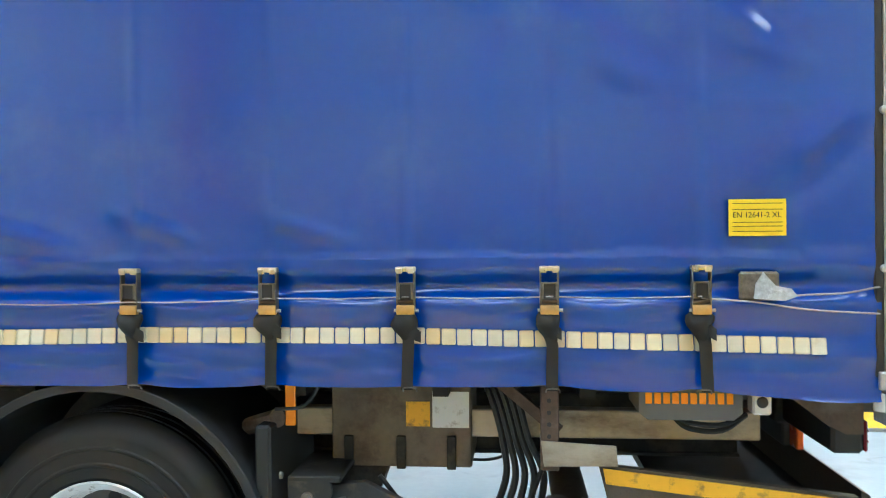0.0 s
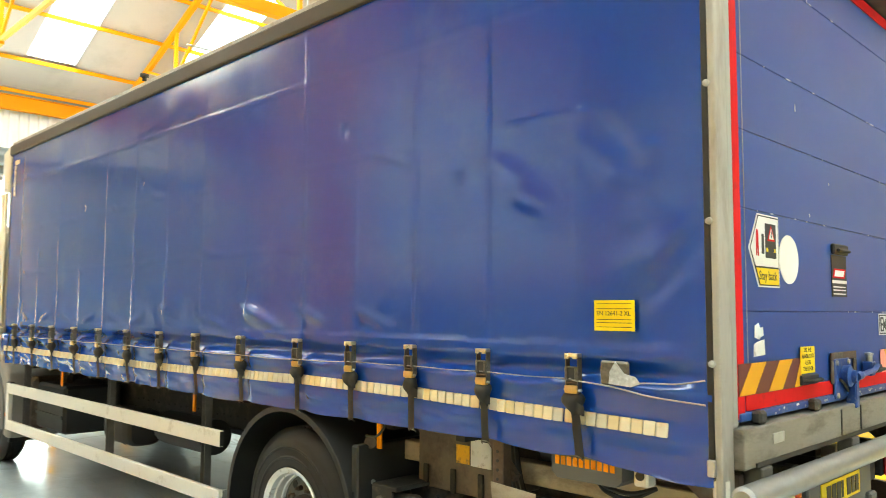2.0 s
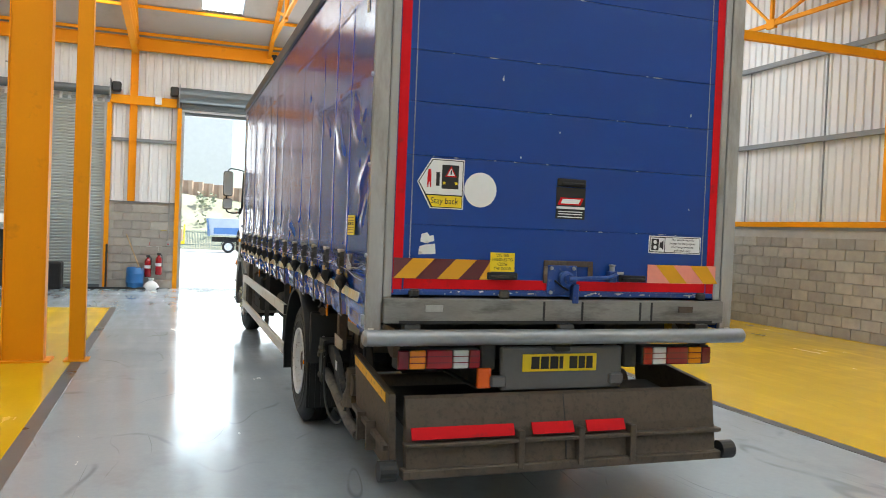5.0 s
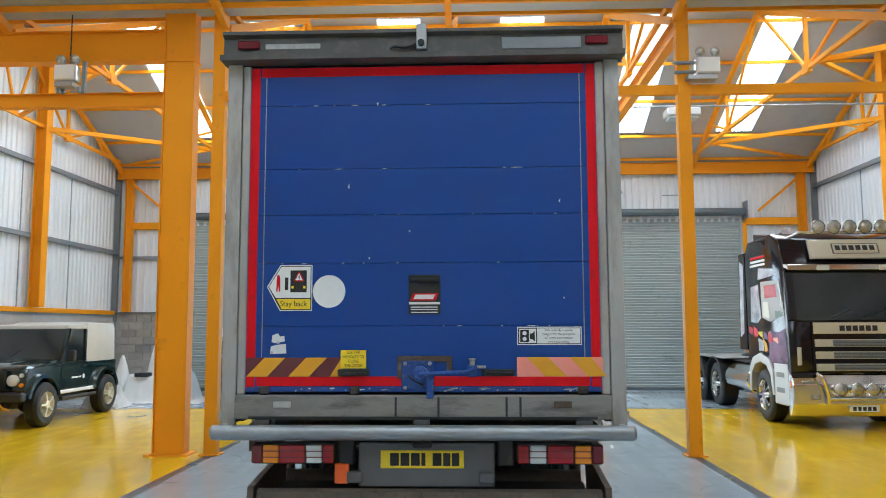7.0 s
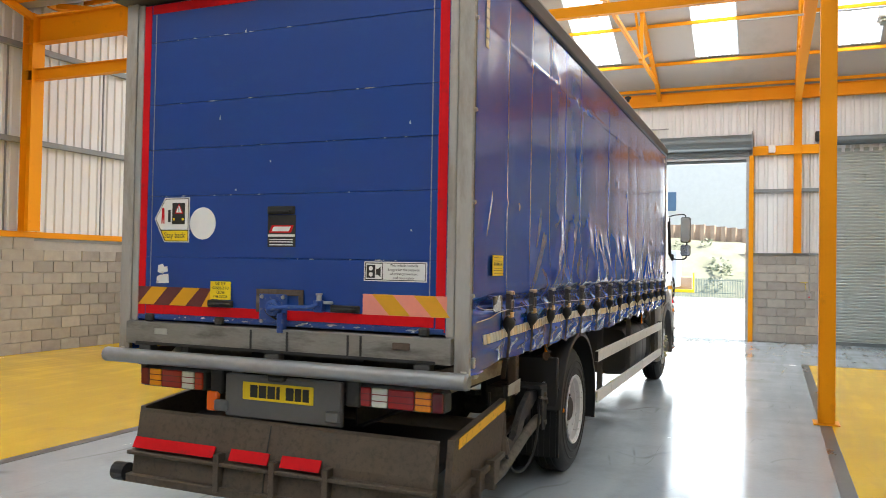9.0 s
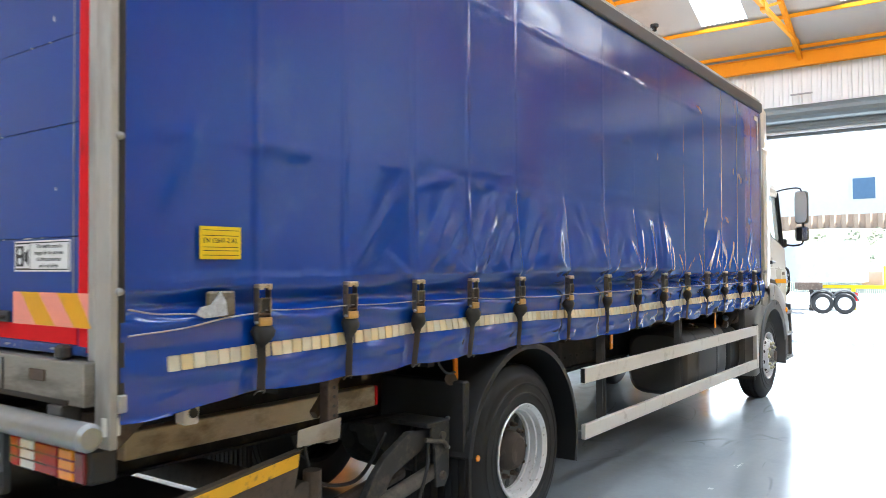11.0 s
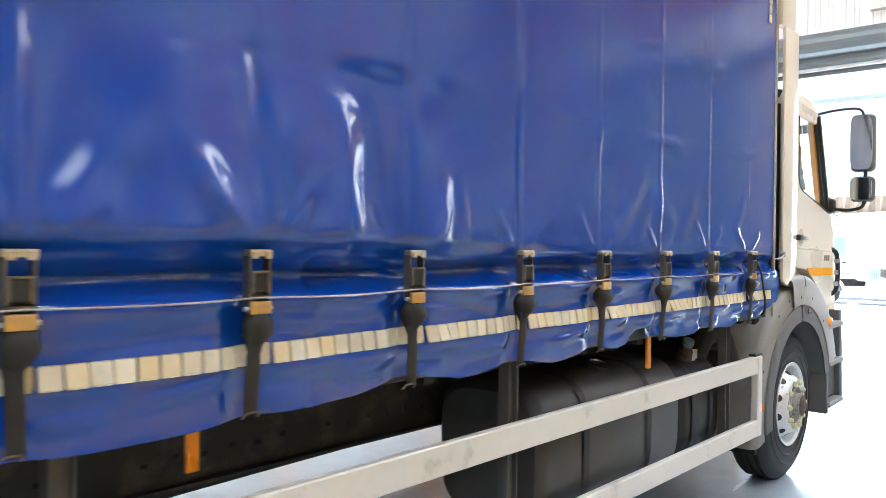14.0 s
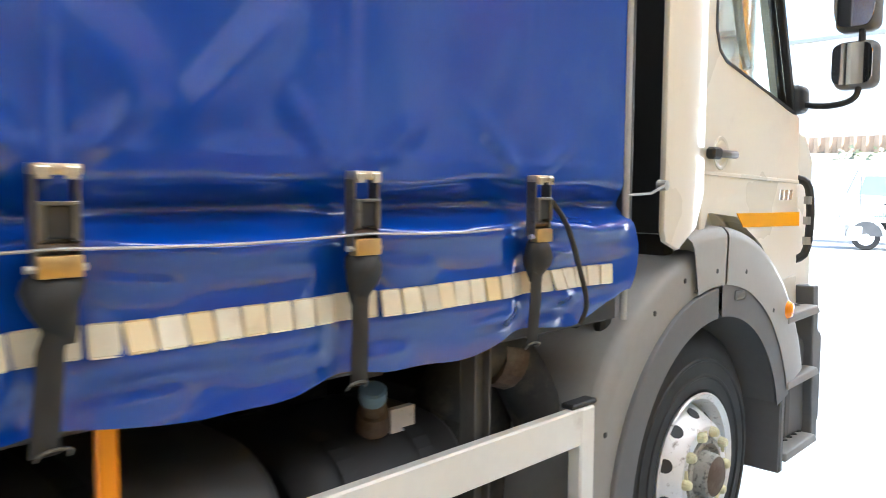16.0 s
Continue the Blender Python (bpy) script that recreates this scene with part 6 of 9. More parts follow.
# camera notice
cs = part("camera_notice", face(0.598, 1.0, 1.678, 1.792, 0.0125, 0.003), "white", door, "white CCTV notice with black camera symbol")
part("notice_edge", face(0.604, 0.994, 1.684, 1.786, 0.0157, 0.0006), "ink", cs)
part("notice_field", face(0.722, 0.990, 1.688, 1.782, 0.0165, 0.0006), "white", cs)
part("notice_field", face(0.610, 0.716, 1.690, 1.780, 0.0165, 0.0006), "white", cs)
part("pictogram_camera", face(0.616, 0.672, 1.697, 1.773, 0.0173, 0.0006), "ink", cs)
for z in (1.717, 1.752):
    part("pictogram_lens", lathe((0.0181, 0.644, z), (1, 0, 0), [(0, 0.013), (0.0006, 0.013), (0.0006, 0)], 16), "white", cs)
part("pictogram_body", slab([(0.678, 1.715), (0.692, 1.715), (0.708, 1.70), (0.708, 1.765), (0.692, 1.75), (0.678, 1.75)], lambda u, v, t: (t, u, v), 0.0173, 0.0179), "ink", cs)
for i, t in enumerate(("This vehicle records", "images for the purpose", "of crime prevention", "and road safety")):
    rear_text(t, 0.0215, "ink", cs, 0.856, 1.770 - i * 0.0235, 0.0173, align="CENTER", width=1.0)
# lock gear
lk = part("lock_plate", box(0.0165, 0.03, -0.13, 0.075, 1.40, 1.585, 0.006), "blue_paint", truck, "blue painted lock gear")
part("lock_frame", box(0.017, 0.026, -0.155, 0.19, 1.575, 1.612, 0.003), "rust", lk, "rusty bracket")
part("lock_frame", box(0.017, 0.026, -0.155, -0.12, 1.47, 1.575, 0.003), "rust", lk)
part("lock_frame", box(0.017, 0.026, 0.155, 0.19, 1.50, 1.575, 0.003), "rust", lk)
part("lock_boss", lathe((0.03, -0.01, 1.50), (1, 0, 0), [(0, 0.05), (0.03, 0.05), (0.04, 0.03), (0.06, 0.03), (0.06, 0)], 20), "blue_paint", lk, smooth=30)
part("lock_lever", tube(curve_pts([(0.085, -0.01, 1.50), (0.090, 0.05, 1.505), (0.086, 0.16, 1.512), (0.080, 0.27, 1.516), (0.076, 0.33, 1.535)], 5), [0.019] * 5 + [0.0125] * 16, 10), "blue_paint", lk, smooth=60)
part("lock_keep", box(0.02, 0.065, 0.285, 0.345, 1.485, 1.555, 0.006), "blue_paint", lk)
part("lock_keep_arm", box(0.022, 0.05, 0.345, 0.40, 1.535, 1.552, 0.003), "galv", lk)
part("lock_keep_pin", lathe((0.045, 0.315, 1.555), (0, 0, 1), [(0, 0.016), (0.03, 0.016), (0.034, 0.022), (0.042, 0.02), (0.044, 0)], 12), "galv", lk)
for yy, zz in ((-0.105, 1.415), (-0.105, 1.565), (0.05, 1.415), (0.05, 1.565)):
    part("lock_bolt", lathe((0.03, yy, zz), (1, 0, 0), [(0, 0.013), (0.008, 0.012), (0.010, 0)], 8), "galv", lk)
part("lock_spring", tube(curve_pts([(0.032, -0.08, 1.49), (0.045, -0.06, 1.47), (0.045, -0.03, 1.45), (0.04, 0.01, 1.43)], 4), 0.006, 6), "black", lk)
part("lock_tongue", box(0.02, 0.07, 0.03, 0.075, 1.35, 1.47, 0.006), "blue_paint", lk)
for y in (-0.43, 0.48):
    pg = part("pull_grip", box(0.017, 0.030, y - 0.10, y + 0.10, 1.487, 1.530, 0.005), "black", truck, "black pull handle plate")
    part("grip_bar", tube(curve_pts([(0.028, y - 0.075, 1.505), (0.055, y - 0.06, 1.507), (0.058, y, 1.508), (0.055, y + 0.06, 1.507), (0.028, y + 0.075, 1.505)], 4), 0.008, 8), "chassis", pg)
for y in (-0.99, -0.42, 1.0):
    part("hinge_lug", box(0.017, 0.06, y - 0.03, y + 0.03, 1.375, 1.425, 0.01), "chassis", truck)
foot = part("shutter_foot", box(0.0, 0.022, -1.11, 1.11, 1.388, 1.42, 0.004), "blue_paint", truck, "scraped blue bottom edge of the shutter")
rf = random.Random(17)
for k in range(34):
    y, w = rf.uniform(-1.05, 1.0), rf.choice((0.01, 0.02, 0.03, 0.07)) * rf.uniform(0.5, 1.3)
    if -0.14 < y < 0.10:
        continue
    z = 1.392 + rf.uniform(0, 0.018)
    part("bare_metal", slab([(y, z), (y + w * 0.4, z - 0.003), (y + w, z + 0.002), (y + w * 0.7, z + 0.008), (y + w * 0.2, z + 0.006)], lambda u, v, t: (t, u, v), 0.0222, 0.0235), "galv" if k % 3 else "white_worn", foot)

# buffer bar, lamps, plate
part("buffer_bar", lathe((0.105, -1.30, 1.15), (0, 1, 0), [(0, 0), (0, 0.034), (0.014, 0.047), (2.586, 0.047), (2.60, 0.034), (2.60, 0)], 24), "buffer", truck, "scuffed tubular buffer bar", smooth=35)
for y in (-1.0, 0.0, 1.0):
    part("buffer_bracket", box(0.0, 0.07, y - 0.05, y + 0.05, 1.09, 1.22, 0.005), "alu_dark", truck)
for s, (y0, y1) in ((-1, (-1.07, -0.55)), (1, (0.59, 1.12))):
    lm = part("tail_lamp", box(-0.10, 0.01, y0, y1, 0.945, 1.07, 0.012), "black", truck, "rectangular rear lamp cluster")
    cells = [("red_dark", 0.0, 0.14), ("amber", 0.14, 0.34), ("red", 0.34, 0.66), ("lens_clear", 0.66, 0.86), ("red", 0.86, 1.0)]
    for mname, a, b in cells:
        L = y1 - y0
        ya, yb = (y0 + a * L, y0 + b * L) if s < 0 else (y1 - b * L, y1 - a * L)
        part("lens", box(0.011, 0.026, ya + 0.003, yb - 0.003, 0.952, 1.063, 0.006), mname, lm)
    for zg in (0.989, 1.026):
        part("lens_groove", box(0.0255, 0.0272, y0 + 0.006, y1 - 0.006, zg - 0.003, zg + 0.003), "red_dark", lm)
    part("lamp_bracket", box(-0.12, -0.02, *sorted((y1 + 0.02, y1 + 0.12) if s < 0 else (y0 - 0.12, y0 - 0.02)), 0.93, 1.14, 0.01), "chassis", truck)
part("round_reflector", box(-0.04, -0.01, -0.55, -0.46, 0.82, 0.945, 0.006), "reflector_orange", truck, "orange hanging reflector")
ph = part("plate_holder", box(-0.05, -0.006, -0.40, 0.45, 0.80, 1.07, 0.01), "grey_plastic", truck, "grey plate carrier")
np_ = part("number_plate", box(-0.006, 0.0, -0.26, 0.26, 0.918, 1.028, 0.003), "yellow", ph, "yellow rear number plate")
for y0, y1 in ((-0.20, -0.145), (-0.135, -0.08), (-0.07, -0.015), (-0.005, 0.02), (0.065, 0.12), (0.13, 0.175), (0.185, 0.23)):
    part("plate_bar", box(0.0005, 0.0025, y0, y1, 0.935, 1.012), "ink", np_)
part("plate_lamp", box(-0.03, 0.03, -0.06, 0.06, 1.045, 1.085, 0.01), "black", ph)
for y in (-0.42, 0.40):
    part("carrier_bolt", box(-0.02, 0.02, y - 0.05, y + 0.05, 0.83, 0.90, 0.01), "grey_plastic", ph)

# tail lift folded beneath the rear
tl = part("tail_lift", slab([(0.02, 0.80), (0.05, 0.785), (0.10, 0.60), (0.13, 0.385), (0.09, 0.36), (0.06, 0.40), (0.03, 0.62)], lambda u, v, t: (u, t, v), -1.02, 1.10), "lift", truck, "folded worn steel tail lift platform")
part("platform_seam", slab([(0.0535, 0.785), (0.1035, 0.60), (0.1335, 0.40), (0.128, 0.40), (0.098, 0.60), (0.048, 0.785)], lambda u, v, t: (u, t, v), -0.003, 0.004), "black", tl)
part("platform_lip", box(0.085, 0.162, -1.04, 1.12, 0.525, 0.55, 0.005), "lift", tl)
for y0, y1 in ((-1.0, -0.36), (-0.24, 0.04), (0.13, 0.40)):
    part("red_marker", slab([(0.112, 0.632), (0.144, 0.568), (0.152, 0.571), (0.120, 0.635)], lambda u, v, t: (u, t, v), y0, y1), "red_tape", tl, "red reflective marker strip")
for y in (-0.32, 0.085, 0.45):
    part("platform_rib", box(0.085, 0.17, y - 0.02, y + 0.02, 0.37, 0.60, 0.005), "lift", tl)
part("platform_edge", box(0.07, 0.16, -1.05, 1.13, 0.345, 0.40, 0.008), "lift", tl)
for y in (-1.13, 1.20):
    part("end_roller", lathe((0.10, y - 0.05, 0.39), (0, 1, 0), [(0, 0), (0, 0.06), (0.1, 0.06), (0.1, 0)], 16), "black", tl)
for s in (-1, 1):
    yb = -1.10 if s < 0 else 1.17
    part("side_wing", slab([(-0.92, 0.90), (-0.02, 0.80), (0.05, 0.36), (-0.80, 0.42)], lambda u, v, t: (u, t, v), *sorted((yb, yb - s * 0.04))), "lift", tl, "worn steel side wing with a yellow edge")
    part("wing_stripe", slab([(-0.905, 0.888), (-0.09, 0.797), (-0.085, 0.74), (-0.895, 0.832)], lambda u, v, t: (u, t, v), *sorted((yb + s * 0.001, yb + s * 0.005))), "yellow_worn", tl, "worn yellow edge stripe")
    part("wing_rail", beam((-0.82, yb + s * 0.02, 0.56), (0.03, yb + s * 0.02, 0.50), 0.03, 0.03), "lift", tl)
    for x in (-0.55, -0.3):
        part("wing_rib", box(x - 0.015, x + 0.015, *sorted((yb, yb + s * 0.06)), 0.40, 0.58, 0.004), "lift", tl)
    # lift arms
    ya = s * 1.04
    part("lift_arm", tube([(-1.97, ya + s * 0.05, 0.575), (-1.61, ya + s * 0.05, 0.515), (-1.40, ya + s * 0.05, 0.46), (-1.12, ya + s * 0.04, 0.37), (-0.9, ya + s * 0.02, 0.33)], 0.040, 12), "lift_pale", tl, "scuffed tubular lift arm", smooth=50)
    part("lift_arm_upper", slab([(-1.97, 0.80), (-1.78, 0.815), (-1.58, 0.72), (-1.49, 0.64), (-1.43, 0.545), (-1.35, 0.515), (-1.22, 0.58), (-1.12, 0.60), (-1.10, 0.54), (-1.22, 0.49), (-1.33, 0.45), (-1.47, 0.455), (-1.54, 0.50), (-1.63, 0.63), (-1.97, 0.73)], lambda u, v, t: (u, t, v), *sorted((ya + s * 0.0, ya + s * 0.045)), bev=0.008), "arm_grey", tl, "bent grey lift arm")
    for yp in (0.085, -0.045):
        part("arm_pivot_plate", slab([(-2.06, 0.83), (-1.90, 0.84), (-1.89, 0.79), (-1.93, 0.70), (-1.935, 0.50), (-2.01, 0.49), (-2.05, 0.54)], lambda u, v, t: (u, t, v), *sorted((ya + s * yp, ya + s * (yp + 0.015))), bev=0.004), "arm_grey", tl)
    part("pivot_head", box(-2.06, -1.86, *sorted((ya - s * 0.22, ya + s * 0.10)), 0.825, 0.85, 0.006), "arm_grey", tl)
    part("pivot_cheek", slab([(-2.06, 0.84), (-1.72, 0.84), (-1.76, 0.72), (-1.9, 0.62), (-2.06, 0.52)], lambda u, v, t: (u, t, v), *sorted((ya - s * 0.16, ya - s * 0.30))), "chassis", tl)
    part("pivot_hook", tube(curve_pts([(-2.02, ya + s * 0.11, 0.70), (-1.98, ya + s * 0.115, 0.74), (-1.92, ya + s * 0.11, 0.75), (-1.84, ya + s * 0.10, 0.77)], 5), 0.012, 8), "lift_pale", tl)
    for z in (0.555, 0.77):
        part("pivot_bolt", lathe((-1.985, ya + s * 0.10, z), (0, s, 0), [(0, 0.024), (0.016, 0.022), (0.018, 0)], 10), "lift_pale", tl)
    part("arm_hose", tube(curve_pts([(-1.90, ya + s * 0.07, 0.74), (-1.86, ya + s * 0.09, 0.60), (-1.72, ya + s * 0.1, 0.40), (-1.52, ya + s * 0.09, 0.30), (-1.3, ya + s * 0.07, 0.33), (-1.15, ya + s * 0.05, 0.5)], 6), 0.010, 6), "black", tl)
    part("arm_hose", tube(curve_pts([(-1.75, ya - s * 0.1, 0.80), (-1.60, ya - s * 0.12, 0.62), (-1.42, ya - s * 0.1, 0.60), (-1.2, ya - s * 0.08, 0.68), (-1.1, ya - s * 0.05, 0.9)], 6), 0.010, 6), "black", tl)
    if s < 0:
        part("arm_label", box(-1.64, -1.575, ya - 0.0475, ya - 0.0455, 0.655, 0.725), "white_worn", tl, "scuffed white label")
    part("lift_ram", tube([(-1.9, ya - s * 0.13, 0.56), (-1.35, ya - s * 0.13, 0.48)], 0.045, 12), "rust", tl)
    part("ram_rod", tube([(-1.35, ya - s * 0.13, 0.48), (-1.0, ya - s * 0.13, 0.44)], 0.022, 10), "galv", tl)
    part("lift_post", box(-1.13, -1.065, *sorted((s * 1.13, s * 1.19)), 0.90, 1.205, 0.005), "rust", truck, "perforated bracket under the body")
    for k in range(5):
        part("post_hole", lathe((-1.10, s * 1.19, 0.98 + k * 0.042), (0, s, 0), [(0.0, 0.008), (0.002, 0.008), (0.002, 0)], 8), "black", truck)
    part("lift_post_foot", lathe((-1.07, s * 1.08, 0.50), (0, 0, 1), [(0, 0), (0, 0.075), (0.08, 0.06), (0.12, 0.045), (0.27, 0.042), (0.27, 0)], 14), "lift", tl)
    part("deflector_plate", slab([(-1.13, 1.01), (-0.87, 0.995), (-0.865, 0.925), (-1.12, 0.92)], lambda u, v, t: (u, t, v), *sorted((s * 1.20, s * 1.205))), "alu_stained", truck, "bent pale metal plate")
    part("diagonal_stay", beam((-1.06, s * 1.1, 1.02), (-1.30, s * 1.05, 1.21), 0.03, 0.04), "rust", truck)
    part("lift_cross_rail", box(-2.11 if s < 0 else -1.76, -0.28, *sorted((s * 0.78, s * 0.86)), 0.935, 1.045, 0.006), "beam_tan", truck, "stained aluminium beam")
    part("rail_end_marker", box(*((-2.128, -2.112) if s < 0 else (-1.778, -1.762)), *sorted((s * 0.78, s * 0.86)), 0.94, 1.04), "red_tape", truck)
part("lift_torsion_bar", tube([(-1.0, -1.1, 0.66), (-1.0, 1.1, 0.66)], 0.075, 14), "lift", truck, smooth=40)
part("platform_underside", slab([(-0.66, 0.715), (0.02, 0.64), (0.02, 0.60), (-0.66, 0.675)], lambda u, v, t: (u, t, v), -1.0, 1.08), "black", tl)

# boxes and hoses behind the near rear wheel
cb = part("tool_box", box(-1.95, -1.39, -0.89, -0.50, 0.82, 1.20, 0.006), "tool_tan", truck, "brown grimy metal equipment box")
part("box_label", box(-1.65, -1.555, -0.894, -0.891, 0.982, 1.08), "yellow_worn", cb, "scuffed yellow label")
part("box_label", box(-1.545, -1.40, -0.894, -0.891, 0.978, 1.12), "white_worn", cb, "peeling white label")
for x in (-1.88, -1.67, -1.47):
    part("box_bolt", box(x - 0.018, x + 0.018, -0.905, -0.89, 0.815, 0.945, 0.003), "chassis", cb)
ctl = part("control_box", slab([(-0.79, 1.19), (-0.79, 1.11), (-0.76, 1.085), (-0.47, 1.085), (-0.44, 1.11), (-0.44, 1.19)], lambda u, v, t: (u, t, v), -1.19, -0.95), "grey_plastic", truck, "dark lift control box with orange brand panel")
for k in range(10):
    part("brand_bar", box(-0.768 + k * 0.0305, -0.746 + k * 0.0305, -1.1935, -1.191, 1.142, 1.180), "amber", ctl)
for s in (-1, 1):
    sl = part("work_lamp", box(-0.40, -0.335, *sorted((s * 1.10, s * 1.17)), 1.10, 1.19, 0.008), "rail_cream", truck, "small pale side lamp")
    part("lamp_eye", lathe((-0.368, s * 1.171, 1.145), (0, s, 0), [(0, 0.02), (0.006, 0.018), (0.008, 0)], 14), "black", sl)
    part("corner_bracket", slab([(-0.30, 1.19), (0.0, 1.19), (0.0, 1.02), (-0.06, 1.02), (-0.12, 1.05)], lambda u, v, t: (u, t, v), *sorted((s * 1.05, s * 1.09))), "rust", truck)
    part("corner_stub", lathe((0.0, s * 1.235, 1.135), (0, 0, 1), [(0, 0), (0, 0.03), (0.06, 0.03), (0.06, 0)], 14), "rail_cream", truck)
for k in range(5):
    d = k * 0.025
    part("hose", tube(curve_pts([(-1.36 + d, -0.86, 1.20), (-1.31 + d, -0.92, 1.10), (-1.27 + d, -0.93, 0.95), (-1.26 + d * 1.5, -0.92, 0.78), (-1.36 + d * 1.5, -0.9, 0.60), (-1.62, -0.85 + d, 0.50)], 6), 0.014, 6), "black", truck)
for k in range(2):
    part("hose", tube(curve_pts([(-0.66, -1.05, 1.085), (-0.60, -1.06, 1.05 - 0.02 * k), (-0.48, -1.06, 1.04 - 0.02 * k), (-0.38, -1.02, 1.07)], 5), 0.010, 6), "black", truck)

# chassis
for s in (-1, 1):
    part("chassis_rail", i_beam((-9.9, s * 0.42, 0.90), (-0.25, s * 0.42, 0.90), 0.08, 0.27, t=0.012, up=(0, 0, 1)), "chassis", truck)
    part("subframe_rail", box(-8.3, -0.25, *sorted((s * 0.38, s * 0.46)), 1.04, 1.21), "chassis", truck)
    for k in range(30):
        # punched holes along the lower half of the rail
        x = -6.6 + k * 0.115
        if k % 7 != 5:
            part("rail_hole", box(x - 0.012, x + 0.012, *sorted((s * 0.4605, s * 0.464)), 0.868 + 0.012 * (k % 2), 0.885 + 0.012 * (k % 2)), "hole_black", truck)
for k in range(15):
    x = -8.1 + k * 0.55
    part("cross_bearer", box(x - 0.03, x + 0.03, -1.02, 1.02, 1.125, 1.214), "chassis", truck)
for x in (-1.2, -3.9, -5.9, -7.8):
    part("cross_member", box(x - 0.06, x + 0.06, -0.42, 0.42, 0.80, 1.0), "chassis", truck)
part("prop_shaft", tube([(-8.2, 0, 0.72), (-2.9, 0, 0.60)], 0.06, 12), "chassis", truck)
part("gearbox", lathe((-8.9, 0, 0.78), (1, 0, 0), [(0, 0), (0, 0.28), (0.35, 0.30), (0.8, 0.2), (1.1, 0.12), (1.1, 0)], 16), "chassis", truck)


def wheel(x, s, y_out, front, name="wheel"):
    """Tyre with tread grooves, ten-hole steel rim and hub."""
    R, W, z = 0.54, 0.30, 0.535
    c = (x, s * (y_out - W), z)
    ax = (0, s, 0)
    prof = [(0.02, 0.285), (0.0, 0.31), (0.005, 0.40), (0.025, 0.49), (0.05, 0.527), (0.07, R)]
    for g in (0.095, 0.15, 0.205):
        prof += [(g - 0.008, R), (g - 0.006, R - 0.014), (g + 0.006, R - 0.014), (g + 0.008, R)]
    prof += [(W - 0.07, R), (W - 0.05, 0.527), (W - 0.025, 0.49), (W - 0.012, 0.465), (W - 0.012, 0.459), (W - 0.004, 0.43), (W + 0.001, 0.425), (W + 0.001, 0.418), (W - 0.004, 0.412), (W - 0.002, 0.37), (W + 0.002, 0.364), (W + 0.002, 0.356), (W - 0.004, 0.35), (W - 0.006, 0.335), (W - 0.004, 0.31), (W - 0.02, 0.285)]
    w = part(name, lathe(c, ax, prof, 64), "rubber", truck, "black dusty lorry tyre on a silver rim", smooth=28)
    if front:
        rp = [(W - 0.02, 0.286), (W - 0.002, 0.298), (W + 0.004, 0.292), (W - 0.01, 0.272), (W - 0.06, 0.262), (W - 0.10, 0.255), (W - 0.05, 0.235), (W + 0.015, 0.195), (W + 0.03, 0.175), (W + 0.03, 0.14), (W + 0.005, 0.13)]
    else:
        rp = [(W - 0.02, 0.286), (W - 0.002, 0.300), (W + 0.006, 0.294), (W - 0.004, 0.280), (W - 0.014, 0.266), (W - 0.050, 0.262), (W - 0.056, 0.253), (W - 0.096, 0.249), (W - 0.101, 0.240), (W - 0.120, 0.237)]
    rim = part("rim", lathe(c, ax, rp, 48), "rim", w, "silver steel rim, lightly rusted", smooth=30)
    nb = 10
    if not front:
        part("disc", lathe(c, ax, [(W - 0.120, 0.237), (W - 0.128, 0.228), (W - 0.120, 0.19), (W - 0.120, 0.12)], 40), "rim_dark", rim, "dusty grey wheel disc", smooth=30)
    for k in range(nb):
        a = 2 * math.pi * (k + 0.5) / nb
        rr, dd = (0.215, W - 0.021) if front else (0.203, W - 0.1225)
        p = Vector((c[0] + rr * math.cos(a), c[1] + s * dd, z + rr * math.sin(a)))
        n_ = Vector((0, s, 0)) if not front else Vector((math.cos(a) * 0.8, s * 0.6, math.sin(a) * 0.8)).normalized()
        part("hand_hole", lathe(p, n_, [(0.0, 0.026), (0.004, 0.026), (0.004, 0)], 12), "black", rim)
    if front:
        hub = part("hub", lathe(c, ax, [(W, 0.135), (W + 0.035, 0.13), (W + 0.04, 0.115), (W + 0.015, 0.10), (W + 0.02, 0.085), (W + 0.07, 0.08), (W + 0.085, 0.06), (W + 0.085, 0)], 32), "hub_flange", w, "dark speckled hub flange with a rusty middle", smooth=30)
        part("hub_middle", lathe(c, ax, [(W + 0.07, 0.0), (W + 0.0865, 0.0), (W + 0.0865, 0.058), (W + 0.078, 0.074)], 24), "rust", hub, "rusty hub cap", smooth=30)
        for k in range(nb):
            a = 2 * math.pi * k / nb
            p = Vector((c[0] + 0.157 * math.cos(a), c[1] + s * (W + 0.03), z + 0.157 * math.sin(a)))
            part("nut_cover", lathe(p, ax, [(0, 0.020), (0.008, 0.021), (0.022, 0.017), (0.028, 0.012), (0.030, 0)], 12), "nut_cream", hub, "cream wheel nut cover")
            q = Vector((c[0] + 0.157 * math.cos(a + 0.31), c[1] + s * (W + 0.031), z + 0.157 * math.sin(a + 0.31)))
            if k % 2 == 0:
                part("nut_link", beam(p + Vector((0, s * 0.01, 0)), q, 0.012, 0.01), "nut_cream", hub)
    else:
        hub = part("hub", lathe(c, ax, [(W - 0.122, 0.125), (W - 0.08, 0.12), (W - 0.045, 0.10), (W - 0.035, 0.085), (W - 0.035, 0.0)], 28), "hub_dark", w, "grimy brown hub", smooth=30)
